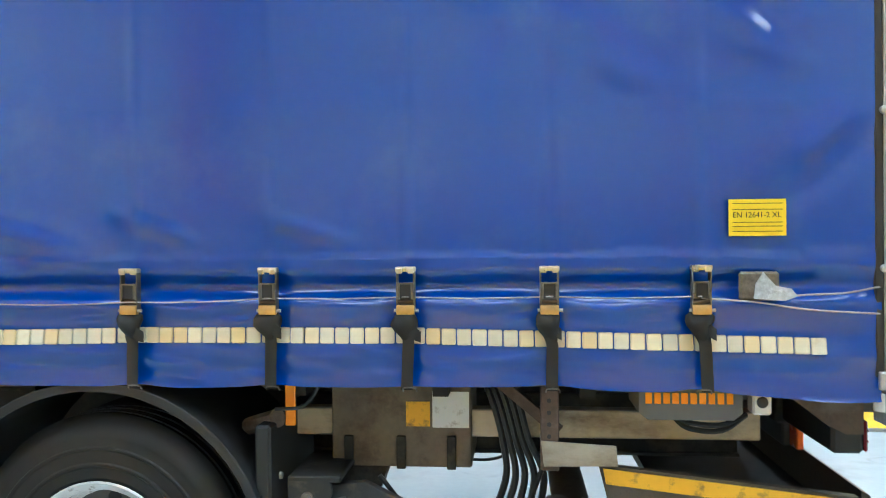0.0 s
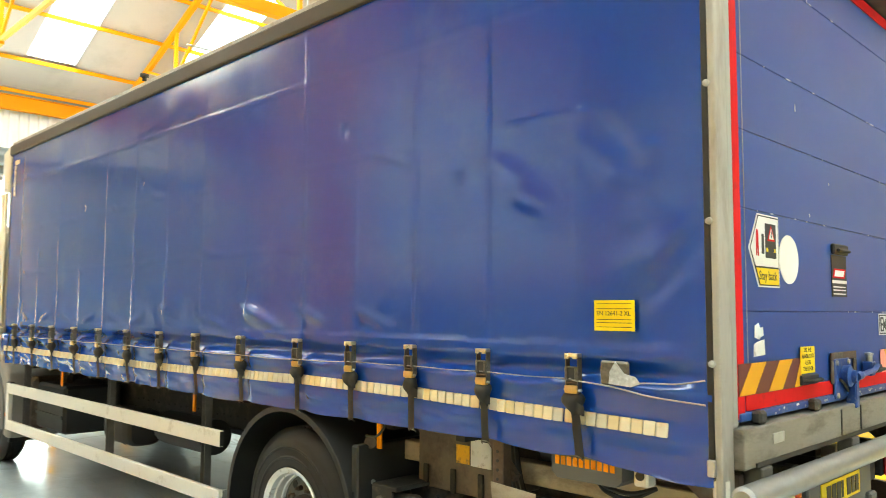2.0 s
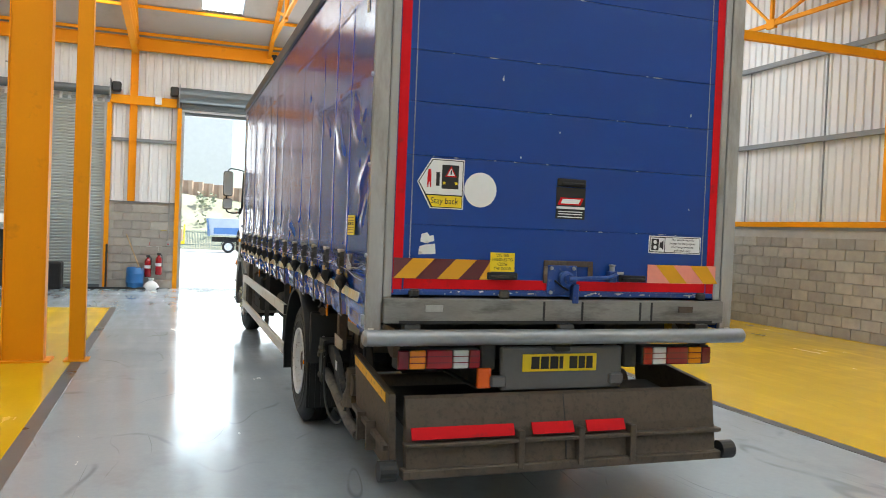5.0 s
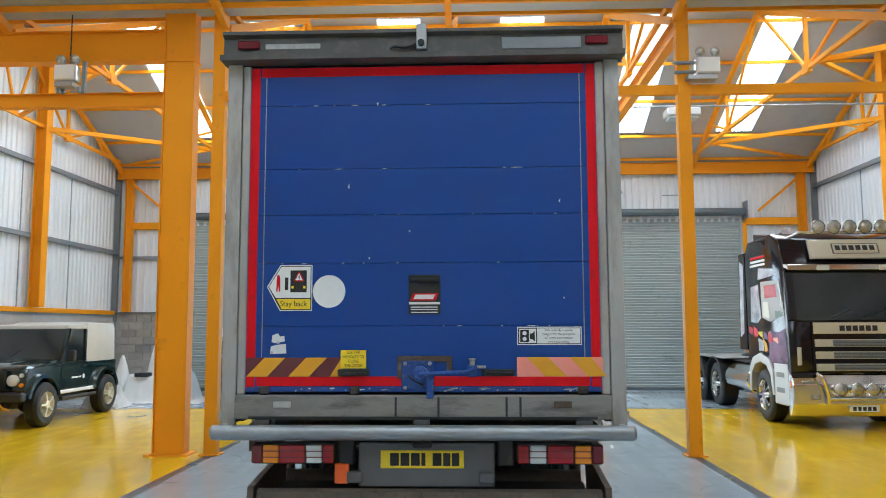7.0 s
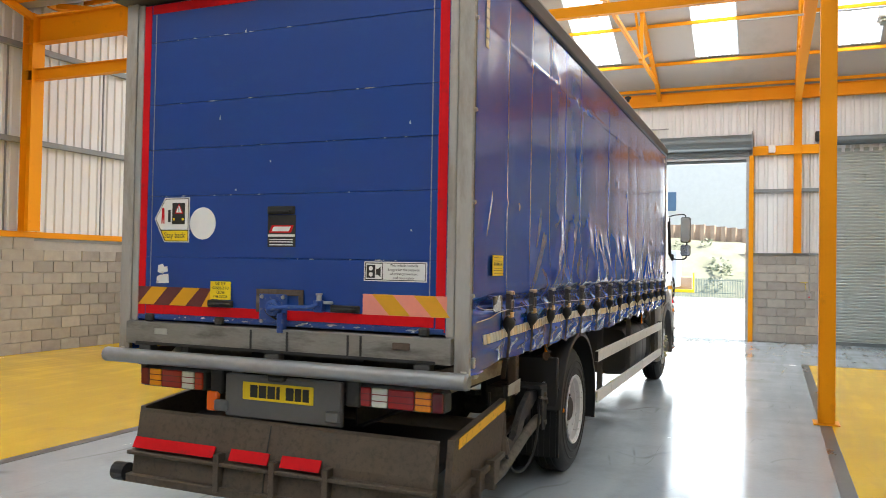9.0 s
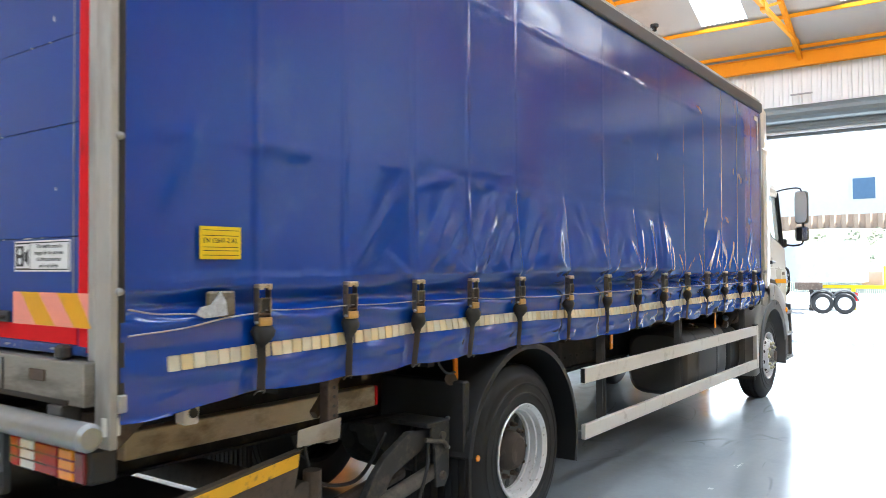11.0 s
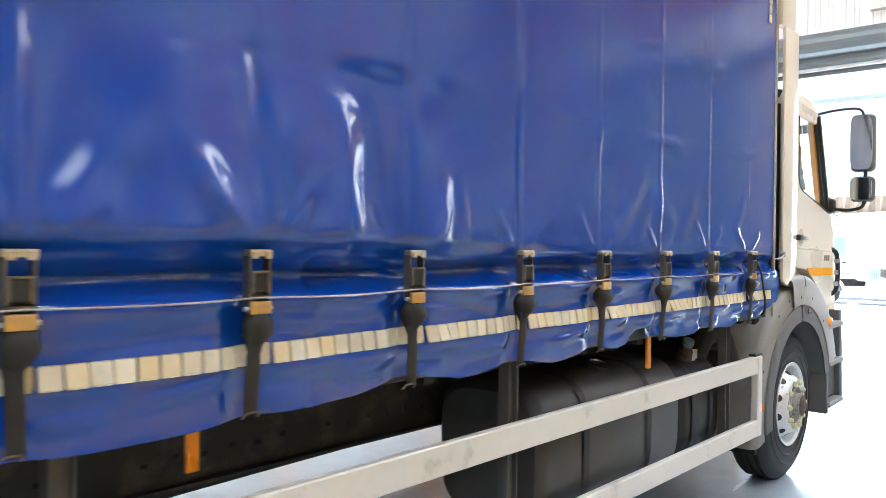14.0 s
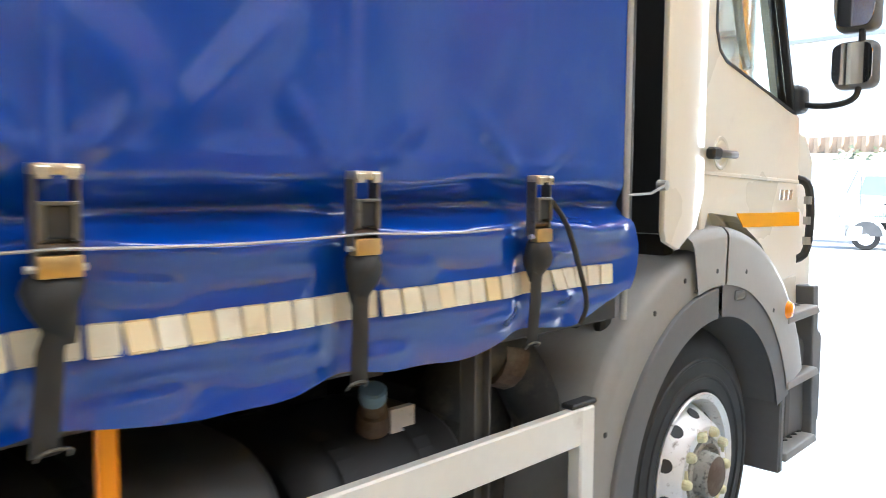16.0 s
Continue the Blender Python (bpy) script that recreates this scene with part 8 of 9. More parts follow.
def car_wheel(parent, x, y, r, w, s, rim_mat, spokes=5, name="wheel", tyre="rubber", rr=0.58):
    c = (x, y - s * w / 2, r)
    ax = (0, s, 0)
    wh = part(name, lathe(c, ax, [(0.0, r * rr), (0.0, r * 0.85), (0.03, r * 0.97), (0.05, r), (w - 0.05, r), (w - 0.03, r * 0.97), (w, r * 0.85), (w, r * (rr + 0.05)), (w - 0.015, r * rr)], 36), tyre, parent, smooth=30)
    rim = part("rim", lathe(c, ax, [(w - 0.02, r * rr), (w + 0.004, r * (rr - 0.01)), (w - 0.03, r * (rr - 0.06)), (w - 0.07, r * (rr - 0.09)), (w - 0.075, 0.0)], 32), rim_mat, wh, smooth=30)
    for k in range(spokes):
        a = 2 * math.pi * k / spokes
        p = Vector((c[0], c[1] + s * (w - 0.02), r))
        q = p + Vector((math.cos(a) * r * (rr - 0.05), -s * 0.005, math.sin(a) * r * (rr - 0.05)))
        part("spoke", beam(p, q, 0.07 * r / 0.4, 0.03), rim_mat, rim)
    part("hub", lathe(c, ax, [(w - 0.07, r * 0.2), (w + 0.01, r * 0.18), (w + 0.02, r * 0.1), (w + 0.02, 0)], 20), rim_mat, rim, smooth=30)
    return wh


# dark green off-road pickup with a canvas back; front towards +x
rv = local_thing("off_road_pickup", Matrix.Translation((-10.35, -8.35, 0.004)), "dark green off-road pickup with a stone canvas back", "pickup truck")
FX, RX, HW = 1.22, -1.18, 0.84
side = [(-1.72, 0.62), (-1.72, 1.10), (0.35, 1.10), (1.66, 1.06), (1.72, 1.0), (1.72, 0.62), (1.64, 0.60), (1.60, 0.88), (1.44, 0.96), (1.02, 0.96), (0.85, 0.85), (0.80, 0.55), (-0.72, 0.55), (-0.80, 0.85), (-0.96, 0.95), (-1.40, 0.95), (-1.56, 0.85), (-1.60, 0.62)]
for s in (-1, 1):
    part("body_side", slab(side, lambda u, v, t: (u, t, v), *sorted((s * 0.74, s * 0.80)), bev=0.012), "rover_green", rv, "dark green body side")
    for xc in (FX, RX):
        grid = []
        for i in range(13):
            a = radians(10 + 160 * i / 12)
            grid.append([(xc + r * math.cos(a), s * y, 0.46 + r * 0.92 * math.sin(a)) for r, y in ((0.46, 0.78), (0.46, 0.88), (0.54, 0.88), (0.56, 0.78))])
        part("wheel_arch", sheet(grid), "rover_green", rv, smooth=40)
        car_wheel(rv, xc, s * 0.80, 0.40, 0.25, s, "cream_light")
    part("sill", box(-0.74, 0.82, *sorted((s * 0.76, s * 0.84)), 0.53, 0.60, 0.015), "white", rv, "pale sill strip")
    part("side_step", tube([(-0.6, s * 0.90, 0.46), (0.72, s * 0.90, 0.46)], 0.035, 10), "black", rv)
    dr = part("door", slab([(-0.42, 0.62), (-0.42, 1.12), (0.50, 1.12), (0.56, 0.9), (0.56, 0.62)], lambda u, v, t: (u, t, v), *sorted((s * 0.80, s * 0.815)), bev=0.006), "rover_green", rv)
    part("door_frame", slab([(-0.44, 1.12), (-0.44, 1.76), (-0.38, 1.76), (-0.38, 1.12)], lambda u, v, t: (u, t, v), *sorted((s * 0.73, s * 0.78))), "rover_green", dr)
    part("door_frame", slab([(0.42, 1.12), (0.20, 1.76), (0.14, 1.76), (0.34, 1.12)], lambda u, v, t: (u, t, v), *sorted((s * 0.73, s * 0.78))), "rover_green", dr)
    part("door_window", slab([(-0.38, 1.13), (-0.38, 1.74), (0.15, 1.74), (0.35, 1.13)], lambda u, v, t: (u, t, v), *sorted((s * 0.745, s * 0.755))), "dark_glass", dr, "dark side window")
    part("door_handle", box(-0.36, -0.24, *sorted((s * 0.815, s * 0.835)), 1.02, 1.05, 0.006), "black", dr)
    for k in range(3):
        part("crest_bar", box(-0.18 + k * 0.13, -0.08 + k * 0.13, *sorted((s * 0.8155, s * 0.8185)), 0.80, 0.835), "white", dr)
    part("crest", lathe((-0.28, s * 0.8155, 0.82), (0, s, 0), [(0, 0.045), (0.003, 0.045), (0.003, 0)], 18), "white", dr)
    part("door_mirror", box(0.38, 0.48, *sorted((s * 0.86, s * 1.0)), 1.15, 1.36, 0.025, seg=2), "black", rv)
    part("headlamp", lathe((1.70, s * 0.56, 0.86), (1, 0, 0), [(0, 0.105), (0.05, 0.10), (0.07, 0.06), (0.075, 0)], 24), "lens_clear", rv, "round clear headlamp", smooth=50)
    for z in (0.78, 0.95):
        part("indicator", lathe((1.72, s * 0.72, z), (1, 0, 0), [(0, 0.04), (0.03, 0.036), (0.035, 0)], 16), "amber" if z < 0.9 else "lens_clear", rv)
    part("spot_lamp", lathe((1.90, s * 0.17, 0.88), (1, 0, 0), [(-0.07, 0.03), (-0.04, 0.09), (0, 0.10), (0.02, 0.09), (0.03, 0)], 20), "lens_clear", rv, "round spot lamp", smooth=40)
    part("a_bar", tube(curve_pts([(1.85, s * 0.42, 0.50), (1.90, s * 0.40, 0.80), (1.86, s * 0.36, 1.08), (1.78, s * 0.3, 1.12)], 5), 0.03, 10), "black", rv)
part("bonnet", slab([(0.52, 1.09), (0.52, 1.19), (1.60, 1.12), (1.70, 1.06), (1.70, 1.0), (0.6, 1.0)], lambda u, v, t: (u, t, v), -0.74, 0.74, bev=0.03), "rover_green", rv, "dark green bonnet", smooth=35)
part("bonnet_bulge", slab([(0.6, 1.18), (0.7, 1.215), (1.45, 1.16), (1.55, 1.12)], lambda u, v, t: (u, t, v), -0.38, 0.38, bev=0.015), "rover_green", rv)
part("grille", box(1.70, 1.735, -0.43, 0.43, 0.68, 1.03, 0.01), "black", rv, "black radiator grille")
for k in range(6):
    part("grille_bar", box(1.735, 1.745, -0.40, 0.40, 0.72 + k * 0.05, 0.735 + k * 0.05), "chassis", rv)
part("front_panel", box(1.64, 1.70, -0.79, 0.79, 0.66, 1.05, 0.02), "rover_green", rv)
part("front_bumper", box(1.78, 1.95, -0.86, 0.86, 0.50, 0.66, 0.03), "black", rv, "black steel bumper")
part("winch", box(1.955, 1.975, -0.16, 0.16, 0.52, 0.63, 0.006), "silver", rv, "silver winch fairlead")
pl = part("number_plate", box(1.952, 1.96, -0.26, 0.26, 0.665, 0.765, 0.003), "white", rv)
for k in range(6):
    part("plate_bar", box(1.9605, 1.962, -0.2 + k * 0.07, -0.15 + k * 0.07, 0.685, 0.745), "ink", pl)
part("a_bar_cross", tube([(1.9, -0.40, 0.72), (1.9, 0.40, 0.72)], 0.025, 10), "black", rv)
part("windscreen_frame", slab([(0.40, 1.12), (0.46, 1.12), (0.24, 1.78), (0.18, 1.78)], lambda u, v, t: (u, t, v), -0.76, 0.76), "rover_green", rv)
part("windscreen", slab([(0.462, 1.17), (0.468, 1.17), (0.258, 1.74), (0.252, 1.74)], lambda u, v, t: (u, t, v), -0.70, 0.70), "dark_glass", rv, "dark windscreen")
part("wiper", tube([(0.48, -0.35, 1.16), (0.40, -0.1, 1.36)], 0.008, 6), "black", rv)
part("cab_roof", slab([(0.26, 1.76), (0.22, 1.84), (-0.44, 1.86), (-0.46, 1.76)], lambda u, v, t: (u, t, v), -0.76, 0.76, bev=0.02), "canvas", rv)
part("load_bed", box(-1.72, -0.44, -0.74, 0.74, 0.60, 1.10, 0.02), "rover_green", rv)
part("canvas_back", slab([(-1.70, 1.08), (-1.66, 1.80), (-1.58, 1.88), (-0.50, 1.90), (-0.42, 1.84), (-0.42, 1.08)], lambda u, v, t: (u, t, v), -0.79, 0.79, bev=0.05), "canvas", rv, "stone canvas hood", smooth=35)
part("snorkel", tube(curve_pts([(0.85, -0.80, 1.06), (0.60, -0.84, 1.14), (0.36, -0.83, 1.6), (0.22, -0.82, 1.88), (0.26, -0.82, 1.95)], 5), 0.042, 10), "black", rv)
part("snorkel_head", box(0.14, 0.36, -0.90, -0.74, 1.90, 1.99, 0.03, seg=2), "black", rv, smooth=40)
part("steering_guard", slab([(1.58, 0.34), (1.80, 0.40), (1.92, 0.50), (1.93, 0.48), (1.82, 0.37), (1.58, 0.31)], lambda u, v, t: (u, t, v), -0.45, 0.45, bev=0.004), "yellow_worn", rv, "yellow perforated steering guard")
for k in range(5):
    part("guard_hole", lathe((1.87, -0.3 + k * 0.15, 0.44), (1, 0, -1), [(0, 0.03), (0.012, 0.03), (0.012, 0)], 12), "black", rv)
part("underbody", box(-1.5, 1.6, -0.6, 0.6, 0.36, 0.62), "chassis", rv)
part("rear_lamp", box(-1.74, -1.72, 0.62, 0.70, 0.8, 0.88), "red", rv)
part("rear_mudflap", box(-1.68, -1.66, 0.62, 0.86, 0.32, 0.6), "rubber", rv)

# dark tractor unit with chrome lamps; front towards +x
K = 0.965
sc = local_thing("show_tractor_unit", Matrix.Translation((-10.15, 6.97, 0.004)) @ Matrix.Scale(K, 4), "dark aubergine show tractor unit with chrome trim and lamps", "lorry")
HWT = 1.20
cabside = [(-0.75, 1.15), (-0.78, 3.35), (-0.60, 3.55), (0.6, 3.60), (1.02, 3.46), (1.20, 2.90), (1.32, 2.0), (1.35, 1.0), (0.72, 0.95), (0.6, 1.25), (0.3, 1.38), (-0.3, 1.30), (-0.55, 1.12)]
part("cab_shell", slab(cabside, lambda u, v, t: (u, t, v), -HWT, HWT, bev=0.05), "aubergine", sc, "glossy aubergine high-roof cab", smooth=30)
for s in (-1, 1):
    part("corner_trim", slab([(1.28, 1.93), (1.385, 1.93), (1.43, 1.02), (1.30, 1.02)], lambda u, v, t: (u, t, v), *sorted((s * 0.80, s * 1.215)), bev=0.03), "aubergine", sc, "dark rounded corner panel", smooth=40)
    part("screen_pillar", slab([(1.18, 2.84), (1.27, 2.84), (1.385, 1.94), (1.29, 1.94)], lambda u, v, t: (u, t, v), *sorted((s * 1.04, s * 1.20)), bev=0.015), "aubergine", sc)
    part("corner_vent", box(1.425, 1.437, *sorted((s * 1.02, s * 1.10)), 1.14, 1.46, 0.004), "silver", sc)
    part("corner_step", slab([(1.33, 1.02), (1.42, 1.02), (1.45, 0.93), (1.33, 0.93)], lambda u, v, t: (u, t, v), *sorted((s * 0.78, s * 1.21)), bev=0.01), "aubergine", sc)
    # opaque pale colour in place of the sky reflected in this window
    part("side_window", slab([(0.12, 2.0), (0.10, 2.70), (0.95, 2.70), (1.12, 2.05), (0.55, 1.92)], lambda u, v, t: (u, t, v), *sorted((s * 1.20, s * 1.21))), "lens_clear", sc, "side window coloured pale to stand for its sky reflection")
    part("pillar_window", slab([(0.95, 2.70), (1.02, 2.70), (1.20, 2.05), (1.12, 2.05)], lambda u, v, t: (u, t, v), *sorted((s * 1.20, s * 1.213))), "chrome", sc)
    part("airbrush_panel", slab([(-0.50, 1.92), (-0.45, 2.62), (-0.05, 2.66), (0.05, 2.0), (-0.15, 1.9)], lambda u, v, t: (u, t, v), *sorted((s * 1.20, s * 1.206)), bev=0.001), "art_white", sc, "airbrushed artwork in pale violet")
    part("airbrush_panel", slab([(-0.05, 2.75), (0.0, 2.98), (0.75, 2.92), (0.90, 2.80)], lambda u, v, t: (u, t, v), *sorted((s * 1.20, s * 1.206))), "art_white", sc)
    part("airbrush_panel", slab([(0.40, 1.05), (0.45, 1.75), (0.9, 1.72), (1.22, 1.80), (1.28, 1.05), (0.75, 1.0)], lambda u, v, t: (u, t, v), *sorted((s * 1.20, s * 1.206))), "violet", sc)
    part("window_notice", slab([(0.30, 2.38), (0.28, 2.62), (0.85, 2.62), (0.90, 2.38)], lambda u, v, t: (u, t, v), *sorted((s * 1.2105, s * 1.2135))), "art_red", sc)
    part("window_notice", slab([(0.20, 2.02), (0.20, 2.30), (0.48, 2.30), (0.52, 1.98)], lambda u, v, t: (u, t, v), *sorted((s * 1.2105, s * 1.2135))), "cream_light", sc)
    part("window_notice", slab([(0.80, 1.98), (0.78, 2.12), (1.05, 2.12), (1.10, 2.03)], lambda u, v, t: (u, t, v), *sorted((s * 1.2105, s * 1.2135))), "palisade", sc)
    for k, mname in enumerate(("art_red", "art_red", "yellow", "violet", "art_red", "pink", "violet")):
        dz = 0.05 * math.sin(k * 2.1)
        part("art_bar", slab([(-0.62 + k * 0.25, 1.84 - k * 0.035 + dz), (-0.40 + k * 0.25, 1.80 - k * 0.035), (-0.38 + k * 0.25, 1.66 - k * 0.03), (-0.60 + k * 0.25, 1.70 - k * 0.035 - dz)], lambda u, v, t: (u, t, v), *sorted((s * 1.2065, s * 1.2095))), mname, sc)
    part("art_bar", slab([(-0.1, 1.35), (-0.12, 1.6), (0.12, 1.55), (0.16, 1.36)], lambda u, v, t: (u, t, v), *sorted((s * 1.2065, s * 1.2095))), "art_white", sc)
    part("art_bar", slab([(0.2, 1.34), (0.1, 1.62), (0.3, 1.5), (0.36, 1.36)], lambda u, v, t: (u, t, v), *sorted((s * 1.2065, s * 1.2095))), "yellow_worn", sc)
    part("side_collar", slab([(-1.25, 1.35), (-1.15, 3.35), (-0.82, 3.35), (-0.80, 1.35)], lambda u, v, t: (u, t, v), *sorted((s * 1.14, s * 1.19))), "aubergine", sc, "side air deflector with artwork")
    part("collar_art", slab([(-1.18, 1.6), (-1.10, 3.2), (-0.9, 3.1), (-0.95, 1.7)], lambda u, v, t: (u, t, v), *sorted((s * 1.19, s * 1.195))), "art_white", sc)
    for k in range(3):
        part("sign_bar", box(-0.45 + k * 0.02, 0.35, *sorted((s * 1.20, s * 1.206)), 3.02 + k * 0.075, 3.065 + k * 0.075), ("white", "white", "red_tape")[k], sc)
    part("wheel_fairing", slab([(-0.62, 0.55), (-0.62, 1.0), (-0.42, 1.22), (0.0, 1.32), (0.42, 1.22), (0.60, 1.0), (0.64, 0.55), (0.56, 0.55), (0.50, 0.92), (0.30, 1.10), (0.0, 1.16), (-0.30, 1.10), (-0.5, 0.92), (-0.54, 0.55)], lambda u, v, t: (u, t, v), *sorted((s * 0.95, s * 1.235)), bev=0.012), "silver", sc, "silver front wing")
    part("steps", slab([(0.62, 0.40), (0.62, 1.15), (1.25, 1.15), (1.36, 0.40)], lambda u, v, t: (u, t, v), *sorted((s * 0.9, s * 1.215)), bev=0.02), "silver", sc, "silver entry steps")
    for z in (0.62, 0.9):
        part("step_gap", box(0.74, 1.10, *sorted((s * 1.216, s * 1.222)), z, z + 0.09, 0.003), "grey_steel", sc)
    car_wheel(sc, 0.0, s * 1.02, 0.50, 0.32, s, "chrome", 10, tyre="rubber", rr=0.60)
    for x in (-3.05, -4.35):
        car_wheel(sc, x, s * 0.98, 0.50, 0.40, s, "chrome", 10, rr=0.60)
        grid = []
        for i in range(13):
            a = radians(5 + 170 * i / 12)
            grid.append([(x + 0.60 * math.cos(a), s * y, 0.52 + 0.60 * math.sin(a)) for y in (0.66, 1.22)])
        part("rear_wing", sheet(grid), "black", sc, "black rear mudguard", smooth=40)
        part("rear_wing_edge", tube([(x + 0.60 * math.cos(radians(5 + 170 * i / 12)), s * 1.22, 0.52 + 0.60 * math.sin(radians(5 + 170 * i / 12))) for i in range(13)], 0.018, 6), "black", sc)
    if s > 0:
        part("mirror_stalk", tube(curve_pts([(1.02, s * 1.20, 2.62), (1.06, s * 1.34, 2.64), (1.06, s * 1.40, 2.48)], 4), 0.016, 8), "black", sc)
        part("mirror_head", box(0.98, 1.10, *sorted((s * 1.30, s * 1.46)), 2.06, 2.50, 0.05, seg=3), "chrome", sc, "rounded mirror housing", smooth=40)
    part("headlamp", box(1.40, 1.475, *sorted((s * 0.74, s * 1.06)), 0.72, 0.87, 0.02), "lamp_lens", sc, "rectangular headlamp")
    part("indicator", box(1.36, 1.455, *sorted((s * 1.08, s * 1.225)), 0.72, 0.87, 0.02), "amber", sc)
    part("fog_lamp", box(1.45, 1.495, *sorted((s * 0.74, s * 0.92)), 0.53, 0.64, 0.02), "lamp_lens", sc)
    part("visor_lamp", box(1.37, 1.42, *sorted((s * 0.44, s * 0.66)), 2.84, 2.93, 0.012), "lens_clear", sc)
    part("side_tank", lathe((-2.3, s * 0.9, 0.72), (1, 0, 0), [(0, 0), (0, 0.28), (0.02, 0.30), (1.38, 0.30), (1.4, 0.28), (1.4, 0)], 24), "chrome", sc, "polished tank", smooth=40)
    part("frame_rail", box(-5.0, -0.6, *sorted((s * 0.38, s * 0.46)), 0.80, 1.05), "black", sc)
part("windscreen", slab([(1.22, 2.84), (1.25, 2.84), (1.375, 1.94), (1.335, 1.94)], lambda u, v, t: (u, t, v), -1.06, 1.06), "dark_glass", sc, "dark windscreen")
for y in (-0.5, 0.1, 0.6):
    part("wiper", tube([(1.39, y, 1.95), (1.365, y + 0.42, 2.13)], 0.012, 6), "black", sc)
part("sun_visor", slab([(1.16, 2.98), (1.36, 2.95), (1.39, 2.85), (1.36, 2.84), (1.32, 2.90), (1.16, 2.90)], lambda u, v, t: (u, t, v), -1.18, 1.18, bev=0.01), "chrome", sc, "chrome sun visor")
hb = part("head_board", slab([(1.100, 3.430), (1.180, 3.410), (1.320, 3.070), (1.240, 3.050)], lambda u, v, t: (u, t, v), -0.72, 1.05, bev=0.01), "cream_light", sc, "pale illuminated head board")
part("board_logo", slab([(1.215, 3.340), (1.220, 3.340), (1.297, 3.150), (1.292, 3.150)], lambda u, v, t: (u, t, v), -0.32, 0.52), "ink", hb)
part("board_logo", slab([(1.222, 3.330), (1.226, 3.330), (1.298, 3.160), (1.294, 3.160)], lambda u, v, t: (u, t, v), -0.30, 0.50), "cream_light", hb)
for k in range(6):
    part("board_bar", slab([(1.232, 3.305), (1.237, 3.305), (1.278, 3.215), (1.273, 3.215)], lambda u, v, t: (u, t, v), -0.26 + k * 0.123, -0.17 + k * 0.123), "ink", hb)
part("lamp_bar", tube([(0.92, -1.10, 3.42), (1.10, -0.82, 3.56), (1.10, 0.95, 3.56), (0.92, 1.12, 3.42)], 0.03, 10), "chrome", sc)
for k in range(6):
    y = -0.50 + k * 0.285
    lp = part("roof_lamp", lathe((1.16, y, 3.66), (1, 0, 0), [(-0.10, 0.04), (-0.06, 0.11), (0, 0.13), (0.015, 0.125)], 24), "chrome", sc, "round chrome roof lamp", smooth=40)
    part("lamp_glass", lathe((1.16, y, 3.66), (1, 0, 0), [(0.005, 0.12), (0.03, 0.09), (0.04, 0)], 20), "lamp_lens", lp, smooth=50)
for y in (-0.62, 0.55):
    part("air_horn", tube([(-0.6, y, 3.66), (-0.2, y, 3.70), (0.0, y, 3.71)], [0.02, 0.035, 0.09], 12), "chrome", sc, smooth=50)
part("roof_spoiler", slab([(-0.76, 3.5), (-0.80, 3.75), (-0.66, 3.72), (0.2, 3.60), (0.2, 3.5)], lambda u, v, t: (u, t, v), -1.0, 1.0, bev=0.03), "aubergine", sc)
gp = part("grille_panel", slab([(1.34, 1.92), (1.40, 1.92), (1.44, 1.04), (1.36, 1.04)], lambda u, v, t: (u, t, v), -0.82, 0.82, bev=0.01), "aubergine", sc, "black grille panel with bright bars")
part("name_panel", slab([(1.402, 1.90), (1.416, 1.90), (1.425, 1.70), (1.411, 1.70)], lambda u, v, t: (u, t, v), -0.79, 0.79, bev=0.004), "cream_light", gp)
for k in range(6):
    part("brand_bar", slab([(1.417, 1.845), (1.424, 1.845), (1.429, 1.75), (1.422, 1.75)], lambda u, v, t: (u, t, v), -0.33 + k * 0.115, -0.24 + k * 0.115), "ink", gp)
for k in range(3):
    z = 1.60 - k * 0.215
    part("grille_slat", slab([(1.415 + k * 0.01, z), (1.44 + k * 0.01, z), (1.45 + k * 0.01, z - 0.13), (1.425 + k * 0.01, z - 0.13)], lambda u, v, t: (u, t, v), -0.78, 0.78, bev=0.006), "cream_light", gp)
    part("grille_mesh", slab([(1.441 + k * 0.01, z - 0.012), (1.447 + k * 0.01, z - 0.012), (1.455 + k * 0.01, z - 0.118), (1.449 + k * 0.01, z - 0.118)], lambda u, v, t: (u, t, v), -0.47, 0.47), "grey_steel", gp)
    for q in range(4):
        part("mesh_bar", slab([(1.456 + k * 0.01, z - 0.03 - q * 0.026), (1.460 + k * 0.01, z - 0.03 - q * 0.026), (1.461 + k * 0.01, z - 0.036 - q * 0.026), (1.457 + k * 0.01, z - 0.036 - q * 0.026)], lambda u, v, t: (u, t, v), -0.46, 0.46), "black", gp)
part("bumper", slab([(1.30, 0.98), (1.40, 0.98), (1.48, 0.80), (1.48, 0.45), (1.38, 0.24), (1.25, 0.24)], lambda u, v, t: (u, t, v), -1.22, 1.22, bev=0.02), "chrome", sc, "polished bumper reflecting the yellow floor")
for s in (-1, 1):
    part("bull_bar", tube(curve_pts([(1.48, s * 0.62, 0.42), (1.56, s * 0.64, 0.60), (1.58, s * 0.72, 0.90), (1.50, s * 0.80, 1.0)], 5), 0.032, 10), "chrome", sc, smooth=50)
part("bull_bar_cross", tube([(1.57, -0.64, 0.56), (1.57, 0.64, 0.56)], 0.028, 10), "chrome", sc)
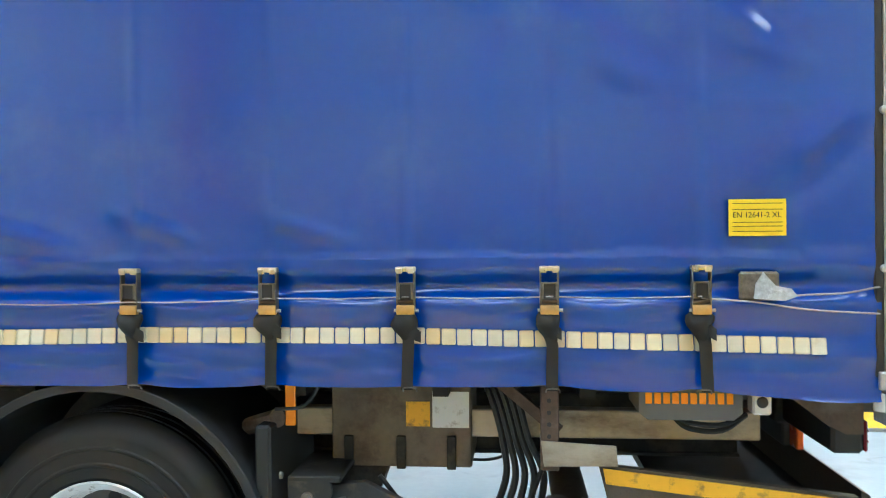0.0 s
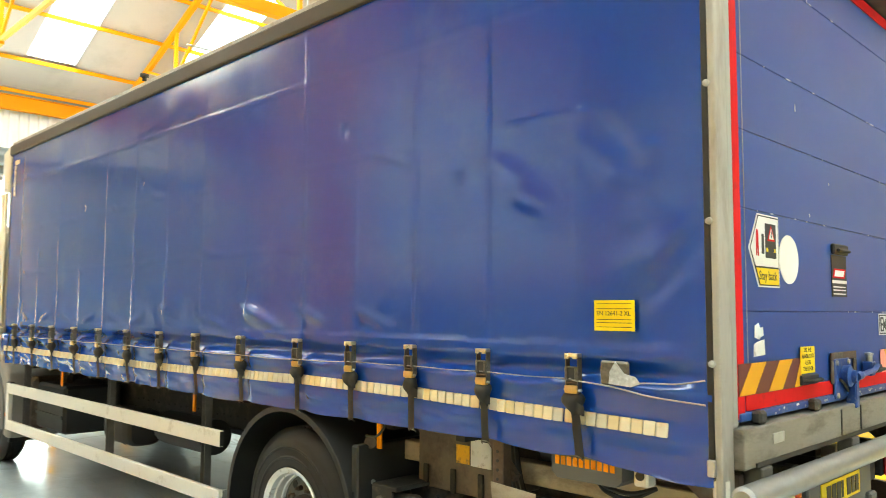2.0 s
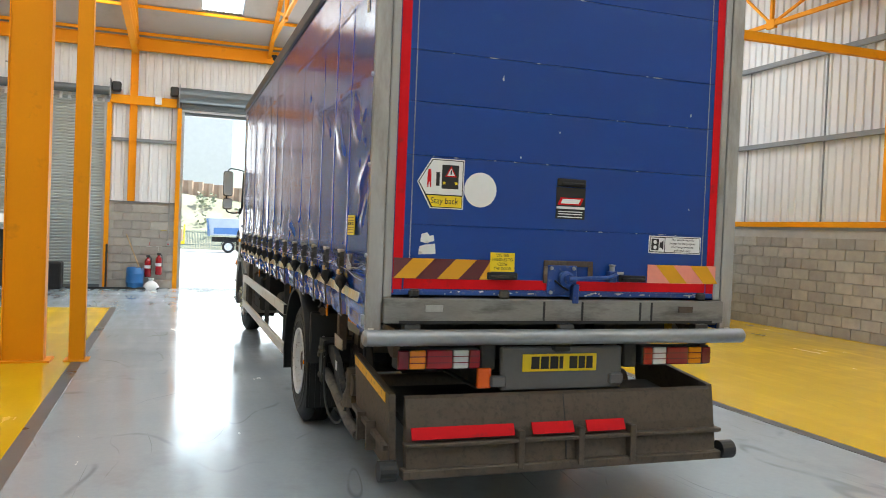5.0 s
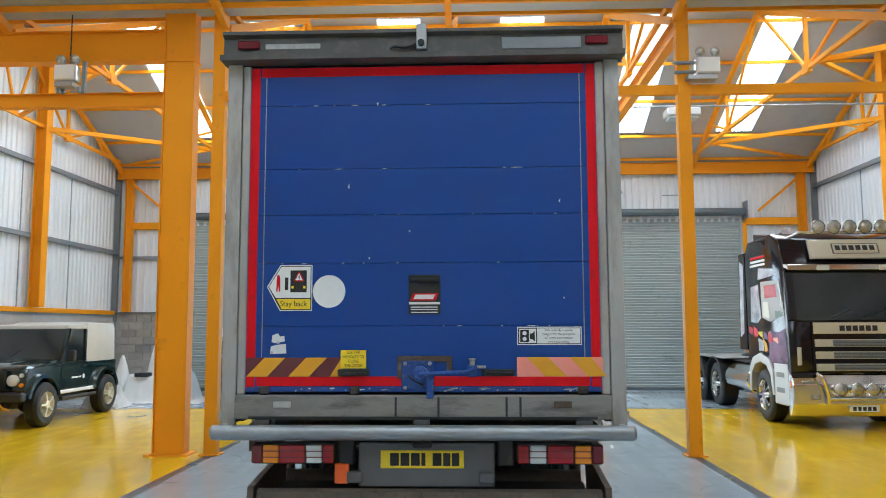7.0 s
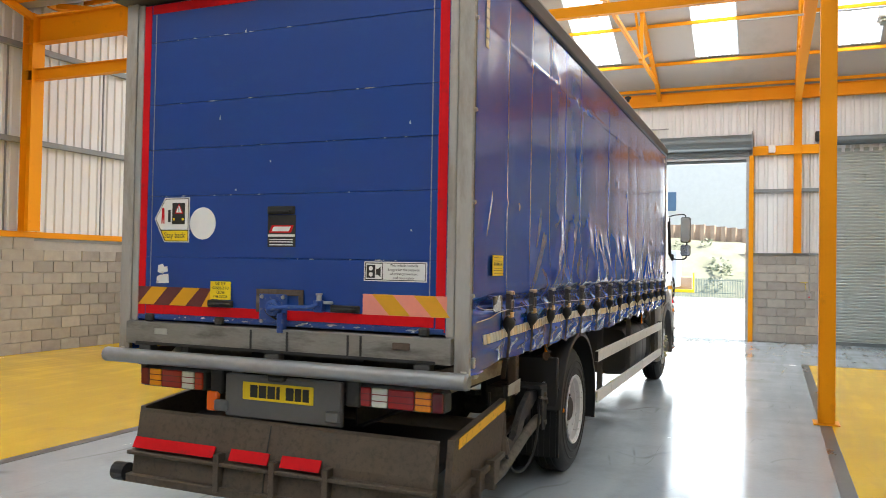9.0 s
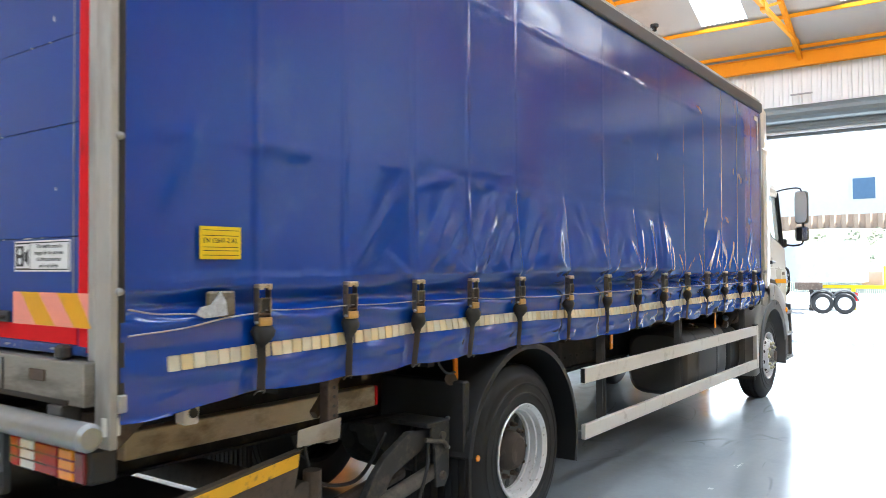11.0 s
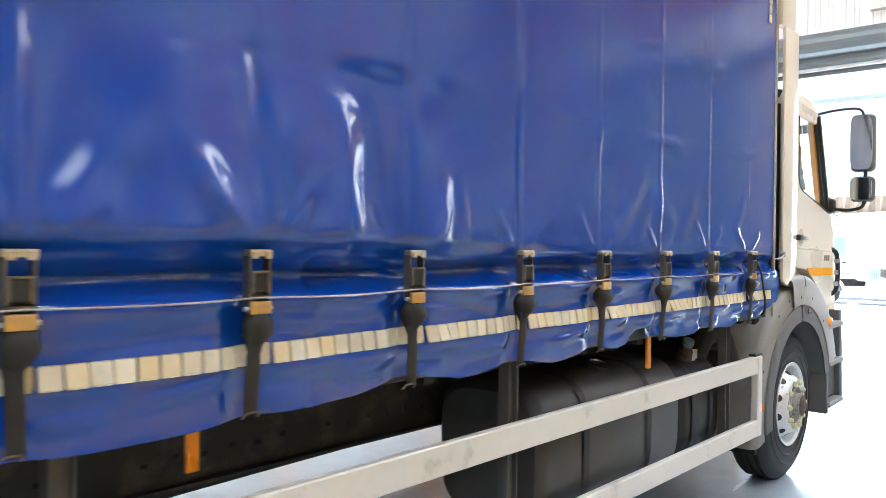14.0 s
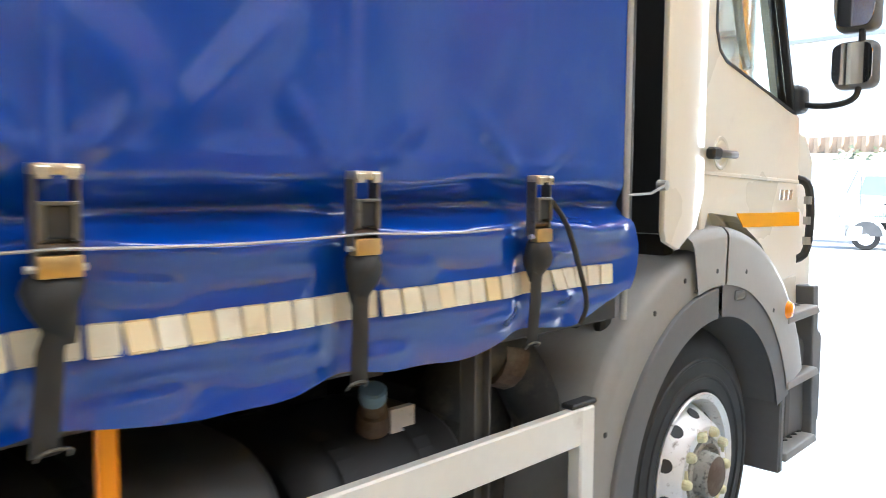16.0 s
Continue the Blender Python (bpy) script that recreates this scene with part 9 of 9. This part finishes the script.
for k in range(4):
    lathe_c = (1.56, -0.42 + k * 0.28, 0.72)
    lp = part("driving_lamp", lathe(lathe_c, (1, 0, 0), [(-0.09, 0.03), (-0.05, 0.10), (0, 0.118), (0.01, 0.11)], 24), "chrome", sc, "round driving lamp", smooth=40)
    part("lamp_glass", lathe(lathe_c, (1, 0, 0), [(0.0, 0.108), (0.02, 0.08), (0.03, 0)], 20), "lamp_lens", lp, smooth=50)
npl = part("number_plate", box(1.485, 1.495, -0.26, 0.26, 0.33, 0.44, 0.003), "white", sc)
for k in range(5):
    part("plate_bar", box(1.4955, 1.497, -0.2 + k * 0.085, -0.14 + k * 0.085, 0.35, 0.42), "ink", npl)
part("fifth_wheel", lathe((-3.3, 0, 1.08), (0, 0, 1), [(0, 0), (0, 0.45), (0.08, 0.45), (0.1, 0.38), (0.1, 0)], 24), "black", sc)
part("rear_deck", box(-4.9, -0.85, -0.9, 0.9, 1.05, 1.09), "black", sc)
part("rear_fender_deck", box(-4.95, -2.4, -1.2, 1.2, 1.10, 1.13, 0.01), "wing_light", sc, "pale deck plates over the rear wheels")

# sheeted machine, electric buggy and clutter along the far wall


def draped(cx, cy, w, d, hts, seed, name, label):
    """A cloth thrown over something: humps, pleats running down from them, a ragged hem on the floor."""
    n = 72
    rows = []
    for i in range(n + 1):
        row = []
        for j in range(n + 1):
            u, v = i / n * 2 - 1, j / n * 2 - 1
            h, hx, hy = 0.0, 0.0, 0.0
            for px, py, hh, r in hts:
                q = hh * max(0.0, 1 - (((u - px) ** 2 + (v - py) ** 2) ** 0.5 / r) ** 1.5)
                if q > h:
                    h, hx, hy = q, px, py
            edge = max(abs(u), abs(v))
            ang = math.atan2(v - hy, u - hx)
            fold = 1 - 2 * abs(noise.noise((math.cos(ang) * 3.2 + seed, math.sin(ang) * 3.2, edge * 0.8)))
            crumple = 1 - 2 * abs(noise.noise((u * 4.5 + seed, v * 4.5, 2.0)))
            h *= min(1, (1 - edge) / 0.12) if edge > 0.88 else 1
            h += (0.10 * fold * min(1, h * 3) + 0.06 * crumple) * (1 if edge < 0.93 else 0.15)
            spread = 1 + 0.16 * noise.noise((math.cos(ang) * 3 + seed, math.sin(ang) * 3, 0)) * edge
            row.append((cx + u * w / 2 * spread, cy + v * d / 2 * spread, max(0.012, h)))
        rows.append(row)
    return solo(name, sheet(rows), "cloth", label, "dust sheet", smooth=50)


def sheeted(name, label, cx, cy, w, d, blocks, seed):
    """A cloth laid over blocks (x0, x1, y0, y1, height): sagging tops, steep pleated sides, a hem on the floor."""
    nx, ny = 84, 110
    rows = []
    for i in range(nx + 1):
        row = []
        for j in range(ny + 1):
            x, y = cx - w / 2 + w * i / nx, cy - d / 2 + d * j / ny
            h = 0.0
            for x0, x1, y0, y1, hh in blocks:
                out = math.hypot(max(x0 - x, 0, x - x1), max(y0 - y, 0, y - y1))
                ang = math.atan2(y - (y0 + y1) / 2, x - (x0 + x1) / 2)
                pleat = noise.noise((math.cos(ang) * 4 + seed, math.sin(ang) * 4, hh))
                reach = 0.13 + 0.22 * hh * (0.5 + 0.5 * pleat)
                sag = 0.10 * min(1.0, (y1 - y0)) * math.sin(math.pi * min(1, max(0, (y - y0) / (y1 - y0)))) ** 2 * min(1.0, hh)
                k = min(1.0, out / reach)
                h = max(h, (hh - sag) * (1 - k) ** (0.8 + 0.5 * pleat))
            h += (0.022 * noise.noise((x * 5 + seed, y * 5, 0)) + 0.012 * noise.noise((x * 13, y * 11, seed))) * min(1, h * 4)
            row.append((x, y, max(0.012 + 0.01 * noise.noise((x * 6, y * 6, seed)), h)))
        rows.append(row)
    return solo(name, sheet(rows), "cloth", label, "dust sheet", smooth=60)


sheeted("sheeted_machine", "white dust sheet draped over a small machine with a seat", -14.2, -7.35, 1.9, 2.5, [(-14.75, -13.75, -8.0, -6.75, 0.66), (-14.42, -14.22, -7.56, -6.88, 1.44), (-14.1, -14.05, -8.33, -8.28, 1.12)], 3)
mh = thing("seat_cushion", (-13.75, -7.62, 0.62), "black cushion showing from under the dust sheet", "cushion")
part("pad", box(-13.95, -13.62, -7.82, -7.50, 0.60, 0.70, 0.03, seg=2), "black", mh, smooth=40)
draped(-12.55, -8.0, 0.9, 1.0, [(0.1, 0.1, 0.62, 1.0), (-0.3, -0.3, 0.8, 0.4)], 8, "bundled_sheet", "crumpled white dust sheet heaped on the floor")

bg = local_thing("electric_buggy", pose(-14.6, -5.60, 0, 0, 0, 6), "dark electric golf buggy with a pale canopy", "golf buggy")
part("body", slab([(-1.1, 0.30), (-1.1, 0.75), (-0.5, 0.78), (-0.45, 0.55), (0.3, 0.5), (0.5, 0.8), (0.85, 0.78), (1.15, 0.6), (1.15, 0.30)], lambda u, v, t: (u, t, v), -0.47, 0.47, bev=0.04), "black", bg, "dark grey body", smooth=35)
part("canopy", slab([(-0.9, 1.66), (-0.85, 1.74), (0.75, 1.76), (0.88, 1.68)], lambda u, v, t: (u, t, v), -0.47, 0.47, bev=0.03), "canvas", bg, "pale canopy")
rows = []
for i in range(13):
    y = -0.53 + 1.06 * i / 12
    dip = 0.30 * max(0.0, (abs(y) - 0.44) / 0.09) ** 1.5
    rows.append([(x, y, 1.775 - dip * (0.7 + 0.5 * noise.noise((x * 3, y * 2, 1))) - 0.16 * max(0.0, (abs(x) - 0.82) / 0.12)) for x in (-0.95, -0.84, -0.6, -0.3, 0.0, 0.3, 0.6, 0.82, 0.88, 0.95)])
part("canopy_cloth", sheet(rows), "cloth", bg, "white cloth hanging over the canopy", smooth=50)
for s in (-1, 1):
    part("canopy_post", tube([(0.62, s * 0.44, 0.75), (0.70, s * 0.44, 1.68)], 0.018, 8), "black", bg)
    part("canopy_post", tube([(-0.75, s * 0.44, 0.75), (-0.75, s * 0.44, 1.68)], 0.018, 8), "black", bg)
    for x in (0.78, -0.78):
        car_wheel(bg, x, s * 0.42, 0.23, 0.18, s, "rim", 5)
part("seat", box(-0.55, -0.05, -0.42, 0.42, 0.72, 0.84, 0.04, seg=2), "black", bg, "dark seat", smooth=40)
part("seat_back", box(-0.62, -0.48, -0.42, 0.42, 0.86, 1.25, 0.05, seg=2), "black", bg, "dark seat back", smooth=40)
part("windscreen", box(0.64, 0.655, -0.42, 0.42, 0.82, 1.45), "dark_glass", bg)
part("steering_wheel", tube([(0.35 + 0.05 * math.sin(a), -0.22 + 0.16 * math.cos(a), 0.98 + 0.14 * math.sin(a)) for a in np.linspace(0, 2 * math.pi, 17)], 0.014, 6, cap=False), "black", bg)

drum = thing("plastic_drum", (-16.85, -3.18, 0), "blue plastic drum standing by the block wall", "drum")
part("body", lathe((-16.85, -3.18, 0), (0, 0, 1), [(0, 0), (0, 0.19), (0.04, 0.205), (0.15, 0.21), (0.17, 0.22), (0.19, 0.21), (0.38, 0.21), (0.40, 0.22), (0.42, 0.21), (0.53, 0.20), (0.55, 0.18), (0.50, 0.17), (0.50, 0)], 28), paint("drum_blue", (0.02, 0.13, 0.36), 0.4, var=0.1), drum, smooth=40)
br = thing("broom", (-16.98, -3.3, 0), "wooden handled broom leaning on the wall", "broom")
part("handle", tube([(-16.8, -3.08, 0.55), (-17.1, -3.42, 1.38)], 0.014, 8), paint("broom_wood", (0.5, 0.35, 0.18), 0.6), br)
part("head", box(-16.92, -16.72, -3.17, -3.0, 0.46, 0.56, 0.02), "rust", br)
fe = thing("fire_extinguisher", (-17.0, -2.88, 0.28), "red fire extinguisher hung on the block wall", "fire extinguisher", "wall extinguishers")
part("cylinder", lathe((-17.0, -2.88, 0.30), (0, 0, 1), [(0, 0), (0, 0.07), (0.02, 0.08), (0.40, 0.08), (0.46, 0.05), (0.48, 0.025), (0.50, 0.025), (0.50, 0)], 22), "red", fe, smooth=40)
part("band", lathe((-17.0, -2.88, 0.52), (0, 0, 1), [(0, 0.0815), (0.08, 0.0815)], 22), "white", fe)
part("valve", box(-17.03, -16.97, -2.93, -2.83, 0.80, 0.86, 0.01), "black", fe)
part("hose", tube(curve_pts([(-16.97, -2.84, 0.83), (-16.93, -2.80, 0.75), (-16.92, -2.80, 0.5)], 5), 0.012, 6), "black", fe)
part("bracket", box(-17.16, -17.07, -2.91, -2.85, 0.6, 0.66), "grey_steel", fe)
copy_thing(fe, Matrix.Translation((-17.0, -2.62, 0.34)))
for y, z0 in ((-2.88, 0.98), (-2.62, 0.98)):
    sgn = thing("safety_sign", (-17.12, y, z0), "small white and red extinguisher sign on the wall", "sign", "extinguisher signs")
    part("plate", box(-17.155, -17.145, y - 0.07, y + 0.07, z0, z0 + 0.22), "white", sgn)
    part("band", box(-17.145, -17.142, y - 0.065, y + 0.065, z0 + 0.12, z0 + 0.21), "red_tape", sgn)
for y in (-2.53, 3.50):
    tg = thing("wall_notice", (-17.14, y, 1.34), "yellow notice fixed to the block wall", "sign", "yellow notices")
    part("plate", box(-17.155, -17.14, y - 0.08, y + 0.08, 1.32, 1.58), "yellow", tg)
    part("text_line", box(-17.14, -17.138, y - 0.05, y + 0.05, 1.45, 1.47), "ink", tg)
    bx = thing("door_control", (-17.12, y + 0.12, 1.12), "small grey door control box on the wall", "switch box", "door controls")
    part("case", box(-17.155, -17.08, y + 0.07, y + 0.17, 1.10, 1.24, 0.01), "galv", bx)
    part("button", lathe((-17.08, y + 0.12, 1.15), (1, 0, 0), [(0, 0.018), (0.012, 0.016), (0.014, 0)], 12), "red_tape", bx)
    part("conduit", tube([(-17.13, y + 0.12, 1.24), (-17.13, y + 0.12, 4.7)], 0.013, 6), "galv", bx)
bag = solo("plastic_bag", lathe((-16.75, -2.78, 0.0), (0, 0, 1), [(0, 0), (0.0, 0.16), (0.08, 0.19), (0.16, 0.13), (0.22, 0.04), (0.28, 0.07), (0.28, 0)], 14), "cloth", "white plastic bag on the floor by the wall", "bag", smooth=60)
for y in (-4.62, -3.86, -7.0):
    po = thing("barrier_post", (-16.9, y, 0), "thin black barrier post on a round base", "barrier post", "barrier posts")
    part("pole", tube([(-16.85, y, 0.02), (-16.85, y, 1.12)], 0.026, 10), "black", po)
    part("base", lathe((-16.85, y, 0), (0, 0, 1), [(0, 0), (0, 0.16), (0.02, 0.16), (0.04, 0.05), (0.05, 0)], 20), "black", po)
tub = thing("black_crate", (-16.6, -5.1, 0), "black plastic crate on the floor", "crate")
part("body", box(-16.85, -16.35, -5.40, -4.82, 0.0, 0.66, 0.03), "black", tub)
for k in range(5):
    part("rib", box(-16.348, -16.335, -5.38, -4.84, 0.08 + k * 0.12, 0.11 + k * 0.12), "black", tub)
part("floor_bar", box(-16.75, -16.65, -4.6, -2.6, 0.0, 0.05, 0.01), "black", thing("low_kerb", (-16.7, -3.6, 0), "low black rubber kerb on the floor", "kerb"))

# wall sign on the right-hand wall
ws = thing("wall_sign", (-1.9, 9.93, 2.37), "large grey and black company sign on the wall", "sign")
YS = 9.945
part("upper_panel", box(-5.28, 1.5, YS, YS + 0.03, 3.60, 5.83), paint("sign_grey", (0.55, 0.55, 0.56), 0.5, var=0.03), ws, "pale grey upper panel")
part("lower_panel", box(-5.28, 1.5, YS, YS + 0.03, 2.37, 3.595), paint("sign_black", (0.03, 0.03, 0.032), 0.45, var=0.08), ws, "black lower panel")
for z in (5.36, 4.20):
    part("frame_bar", box(-4.9, 0.6 if z > 5 else -4.05, YS - 0.004, YS, z - 0.03, z + 0.03), "red_tape", ws)
part("frame_bar", box(-5.10, -5.04, YS - 0.004, YS, 4.40, 5.20), "red_tape", ws)
for zc, a0 in ((5.19, 90), (4.37, 180)):
    pts_o = [(-4.9 + 0.20 * math.cos(radians(a0 + k * 15)), zc + 0.20 * math.sin(radians(a0 + k * 15))) for k in range(7)]
    pts_i = [(-4.9 + 0.14 * math.cos(radians(a0 + k * 15)), zc + 0.14 * math.sin(radians(a0 + k * 15))) for k in range(7)]
    part("frame_corner", slab(pts_o + pts_i[::-1], lambda u, v, t: (u, t, v), YS - 0.004, YS), "red_tape", ws)
zb, zt = 4.53, 5.08
for poly in ([(-4.80, zt), (-4.60, zt), (-4.42, zb), (-4.62, zb)], [(-4.48, zt), (-4.30, zt), (-4.45, zb), (-4.62, zb)], [(-4.40, zt), (-4.22, zt), (-4.10, zb), (-4.30, zb)], [(-4.02, zt), (-3.83, zt), (-4.10, zb), (-4.30, zb)],
             [(-3.72, zb), (-3.52, zb), (-3.30, zt), (-3.45, zt)], [(-3.30, zt), (-3.15, zt), (-2.92, zb), (-3.14, zb)], [(-2.7, zt), (-2.5, zt), (-2.5, zb), (-2.7, zb)], [(-2.5, zb + 0.14), (-2.1, zb + 0.14), (-2.1, zb), (-2.5, zb)], [(-1.9, zt), (-1.7, zt), (-1.7, zb), (-1.9, zb)], [(-1.7, 4.85), (-1.3, zt), (-1.1, zt), (-1.5, 4.8)], [(-1.5, 4.8), (-1.1, zb), (-1.3, zb), (-1.7, 4.75)]):
    part("logo_shape", slab(poly, lambda u, v, t: (u, t, v), YS - 0.006, YS), "ink", ws)
part("logo_shape", box(-3.72, -2.92, YS - 0.006, YS, 4.32, 4.47), "ink", ws)
words("lettering", "WORLDWIDE", 0.235, "white", ws, Matrix.Translation((-5.1, YS - 0.002, 3.245)) @ pose(0, 0, 0, 90, 0, 0), width=1.08, bold=0.006)
for k in range(5):
    part("text_bar", box(-3.5 + k * 0.42, -3.16 + k * 0.42, YS - 0.003, YS, 3.17, 3.32), "white", ws)
for k in range(10):
    part("text_bar", box(-4.61 + k * 0.19, -4.46 + k * 0.19, YS - 0.003, YS, 2.74, 2.92), "white", ws)
part("lower_trim", box(-5.28, 1.5, YS, YS + 0.04, 2.28, 2.365), "orange", ws)

# emergency twin-spot units and hanging heaters
for x, y, z, yb in ((MID_X + 0.14, -5.62, 5.40, 0.0), (MID_X + 0.14, 3.70, 5.36, 3.24)):
    em = thing("emergency_light", (x, y, z), "grey twin-spot emergency light box clamped to the orange steelwork", "emergency light", "emergency lights")
    part("case", box(x - 0.06, x + 0.1, y - 0.165, y + 0.165, z, z + 0.24, 0.015), "lens_clear", em, "pale grey case")
    part("case_lid", box(x + 0.1, x + 0.112, y - 0.15, y + 0.15, z + 0.015, z + 0.225, 0.005), "white", em)
    for d in (-0.10, 0.11):
        sp_ = part("spot", lathe((x + 0.02, y + d, z + 0.33), (1, 0, -0.15), [(-0.08, 0.02), (-0.05, 0.055), (0.0, 0.07), (0.02, 0.072), (0.03, 0.06), (0.028, 0)], 18), "galv", em, smooth=40)
        part("spot_glass", lathe((x + 0.052, y + d, z + 0.325), (1, 0, -0.15), [(0, 0.058), (0.012, 0.04), (0.016, 0)], 16), "lamp_lens", sp_, smooth=50)
        part("spot_stem", tube([(x, y + d, z + 0.24), (x, y + d, z + 0.28)], 0.014, 6), "galv", em)
    part("battery_tray", box(x - 0.10, x + 0.09, y - (0.30 if yb else 0.16), y + 0.12, z - 0.085, z - 0.02, 0.004), "galv", em, "galvanised channel under the case")
    for dz in (0.03, 0.17):
        if yb:
            part("clamp", box(x - 0.045, x + 0.02, yb, y - 0.16, z + dz, z + dz + 0.035, 0.003), "grey_steel", em, "steel clamp bar round the post")
            part("clamp_bolt", tube([(x - 0.02, yb - 0.03, z + dz + 0.018), (x - 0.02, yb + 0.01, z + dz + 0.018)], 0.012, 6), "galv", em)
        else:
            part("clamp", box(x - 0.12, x - 0.06, y - 0.20 + dz * 2.2, y - 0.15 + dz * 2.2, z - 0.16, z + 0.35, 0.004), "grey_steel", em, "steel clamp strap")
    if not yb:
        part("conduit", tube([(x - 0.05, y, z + 0.24), (x - 0.05, y, 6.6)], 0.01, 6), "black", em)
        for d in (-0.12, 0.18):
            part("clamp_hook", box(x - 0.02, x + 0.05, y + d - 0.02, y + d + 0.02, z - 0.17, z - 0.085, 0.004), "grey_steel", em)
for x, y, z in ((-11.3, 4.78, 6.18), (-11.3, -4.78, 6.18)):
    ht = thing("high_bay_light", (x, y, z), "pale hanging high-bay light unit under the trusses", "ceiling light", "high-bay lights")
    part("case", box(x - 0.2, x + 0.2, y - 0.35, y + 0.35, z, z + 0.16, 0.02), "lens_clear", ht)
    part("louvre", box(x - 0.15, x + 0.15, y - 0.3, y + 0.3, z - 0.06, z - 0.001, 0.01), "shutter", ht)
    part("hanger", tube([(x, y, z + 0.16), (x, y, roof_z(x) - 0.05)], 0.012, 6), "galv", ht)
for x in (-11.2,):
    part("pipe", tube([(x, 2.2, 6.385), (x, 9.9, 6.385)], 0.02, 8), "galv", thing("roof_conduit", (x, 0, 6.385), "thin grey conduit pipe running across the trusses", "pipe", kind="structure"))

# ---- block work, laid piece by piece ----
me_b = bpy.data.meshes.new("block")
bm = box(-0.215, 0.215, -0.05, 0.05, -0.1025, 0.1025, 0.004)
bm.to_mesh(me_b)
bm.free()
me_b.materials.append(M["block"])


def lay(wall, pos, along_y, n):
    ob = new("block", me_b)
    ob.parent = wall
    m = Matrix.Translation(pos) @ (Matrix.Rotation(radians(90), 4, "Z") if along_y else Matrix.Identity(4))
    ob.matrix_basis = wall.matrix_basis.inverted() @ m


rnd = random.Random(3)
for w, s, x_to in ((side_walls[0], -1, -6.6), (side_walls[1], 1, -3.4)):
    rest = bmesh.new()
    for r in range(10):
        z = 0.11 + r * 0.2155
        x = WALL_X + 0.22 + (0.22 if r % 2 else 0.0)
        while x < BACK_X - 0.3:
            if z + 0.1 < BLOCK_TOP - 0.02:
                p = (x, s * (SIDE_Y + 0.025 + rnd.uniform(-0.003, 0.003)), z)
                if x < x_to and r < 9:
                    lay(w, p, False, 0)
                elif x >= x_to:
                    box(p[0] - 0.215, p[0] + 0.215, p[1] - 0.05, p[1] + 0.05, z - 0.1025, z + 0.1025, 0, rest)
            x += 0.44
    ob = part("block_courses", rest, "block", w)
    ob["kind"] = "stuff"
for a, b in zip(edges[::2], edges[1::2]):
    for r in range(10):
        z = 0.11 + r * 0.2155
        y = a + 0.22 + (0.22 if r % 2 else 0.0)
        while y < b - 0.1:
            lay(wall_end, (WALL_X - 0.025 + rnd.uniform(-0.003, 0.003), min(y, b - 0.22), z), True, 0)
            y += 0.44
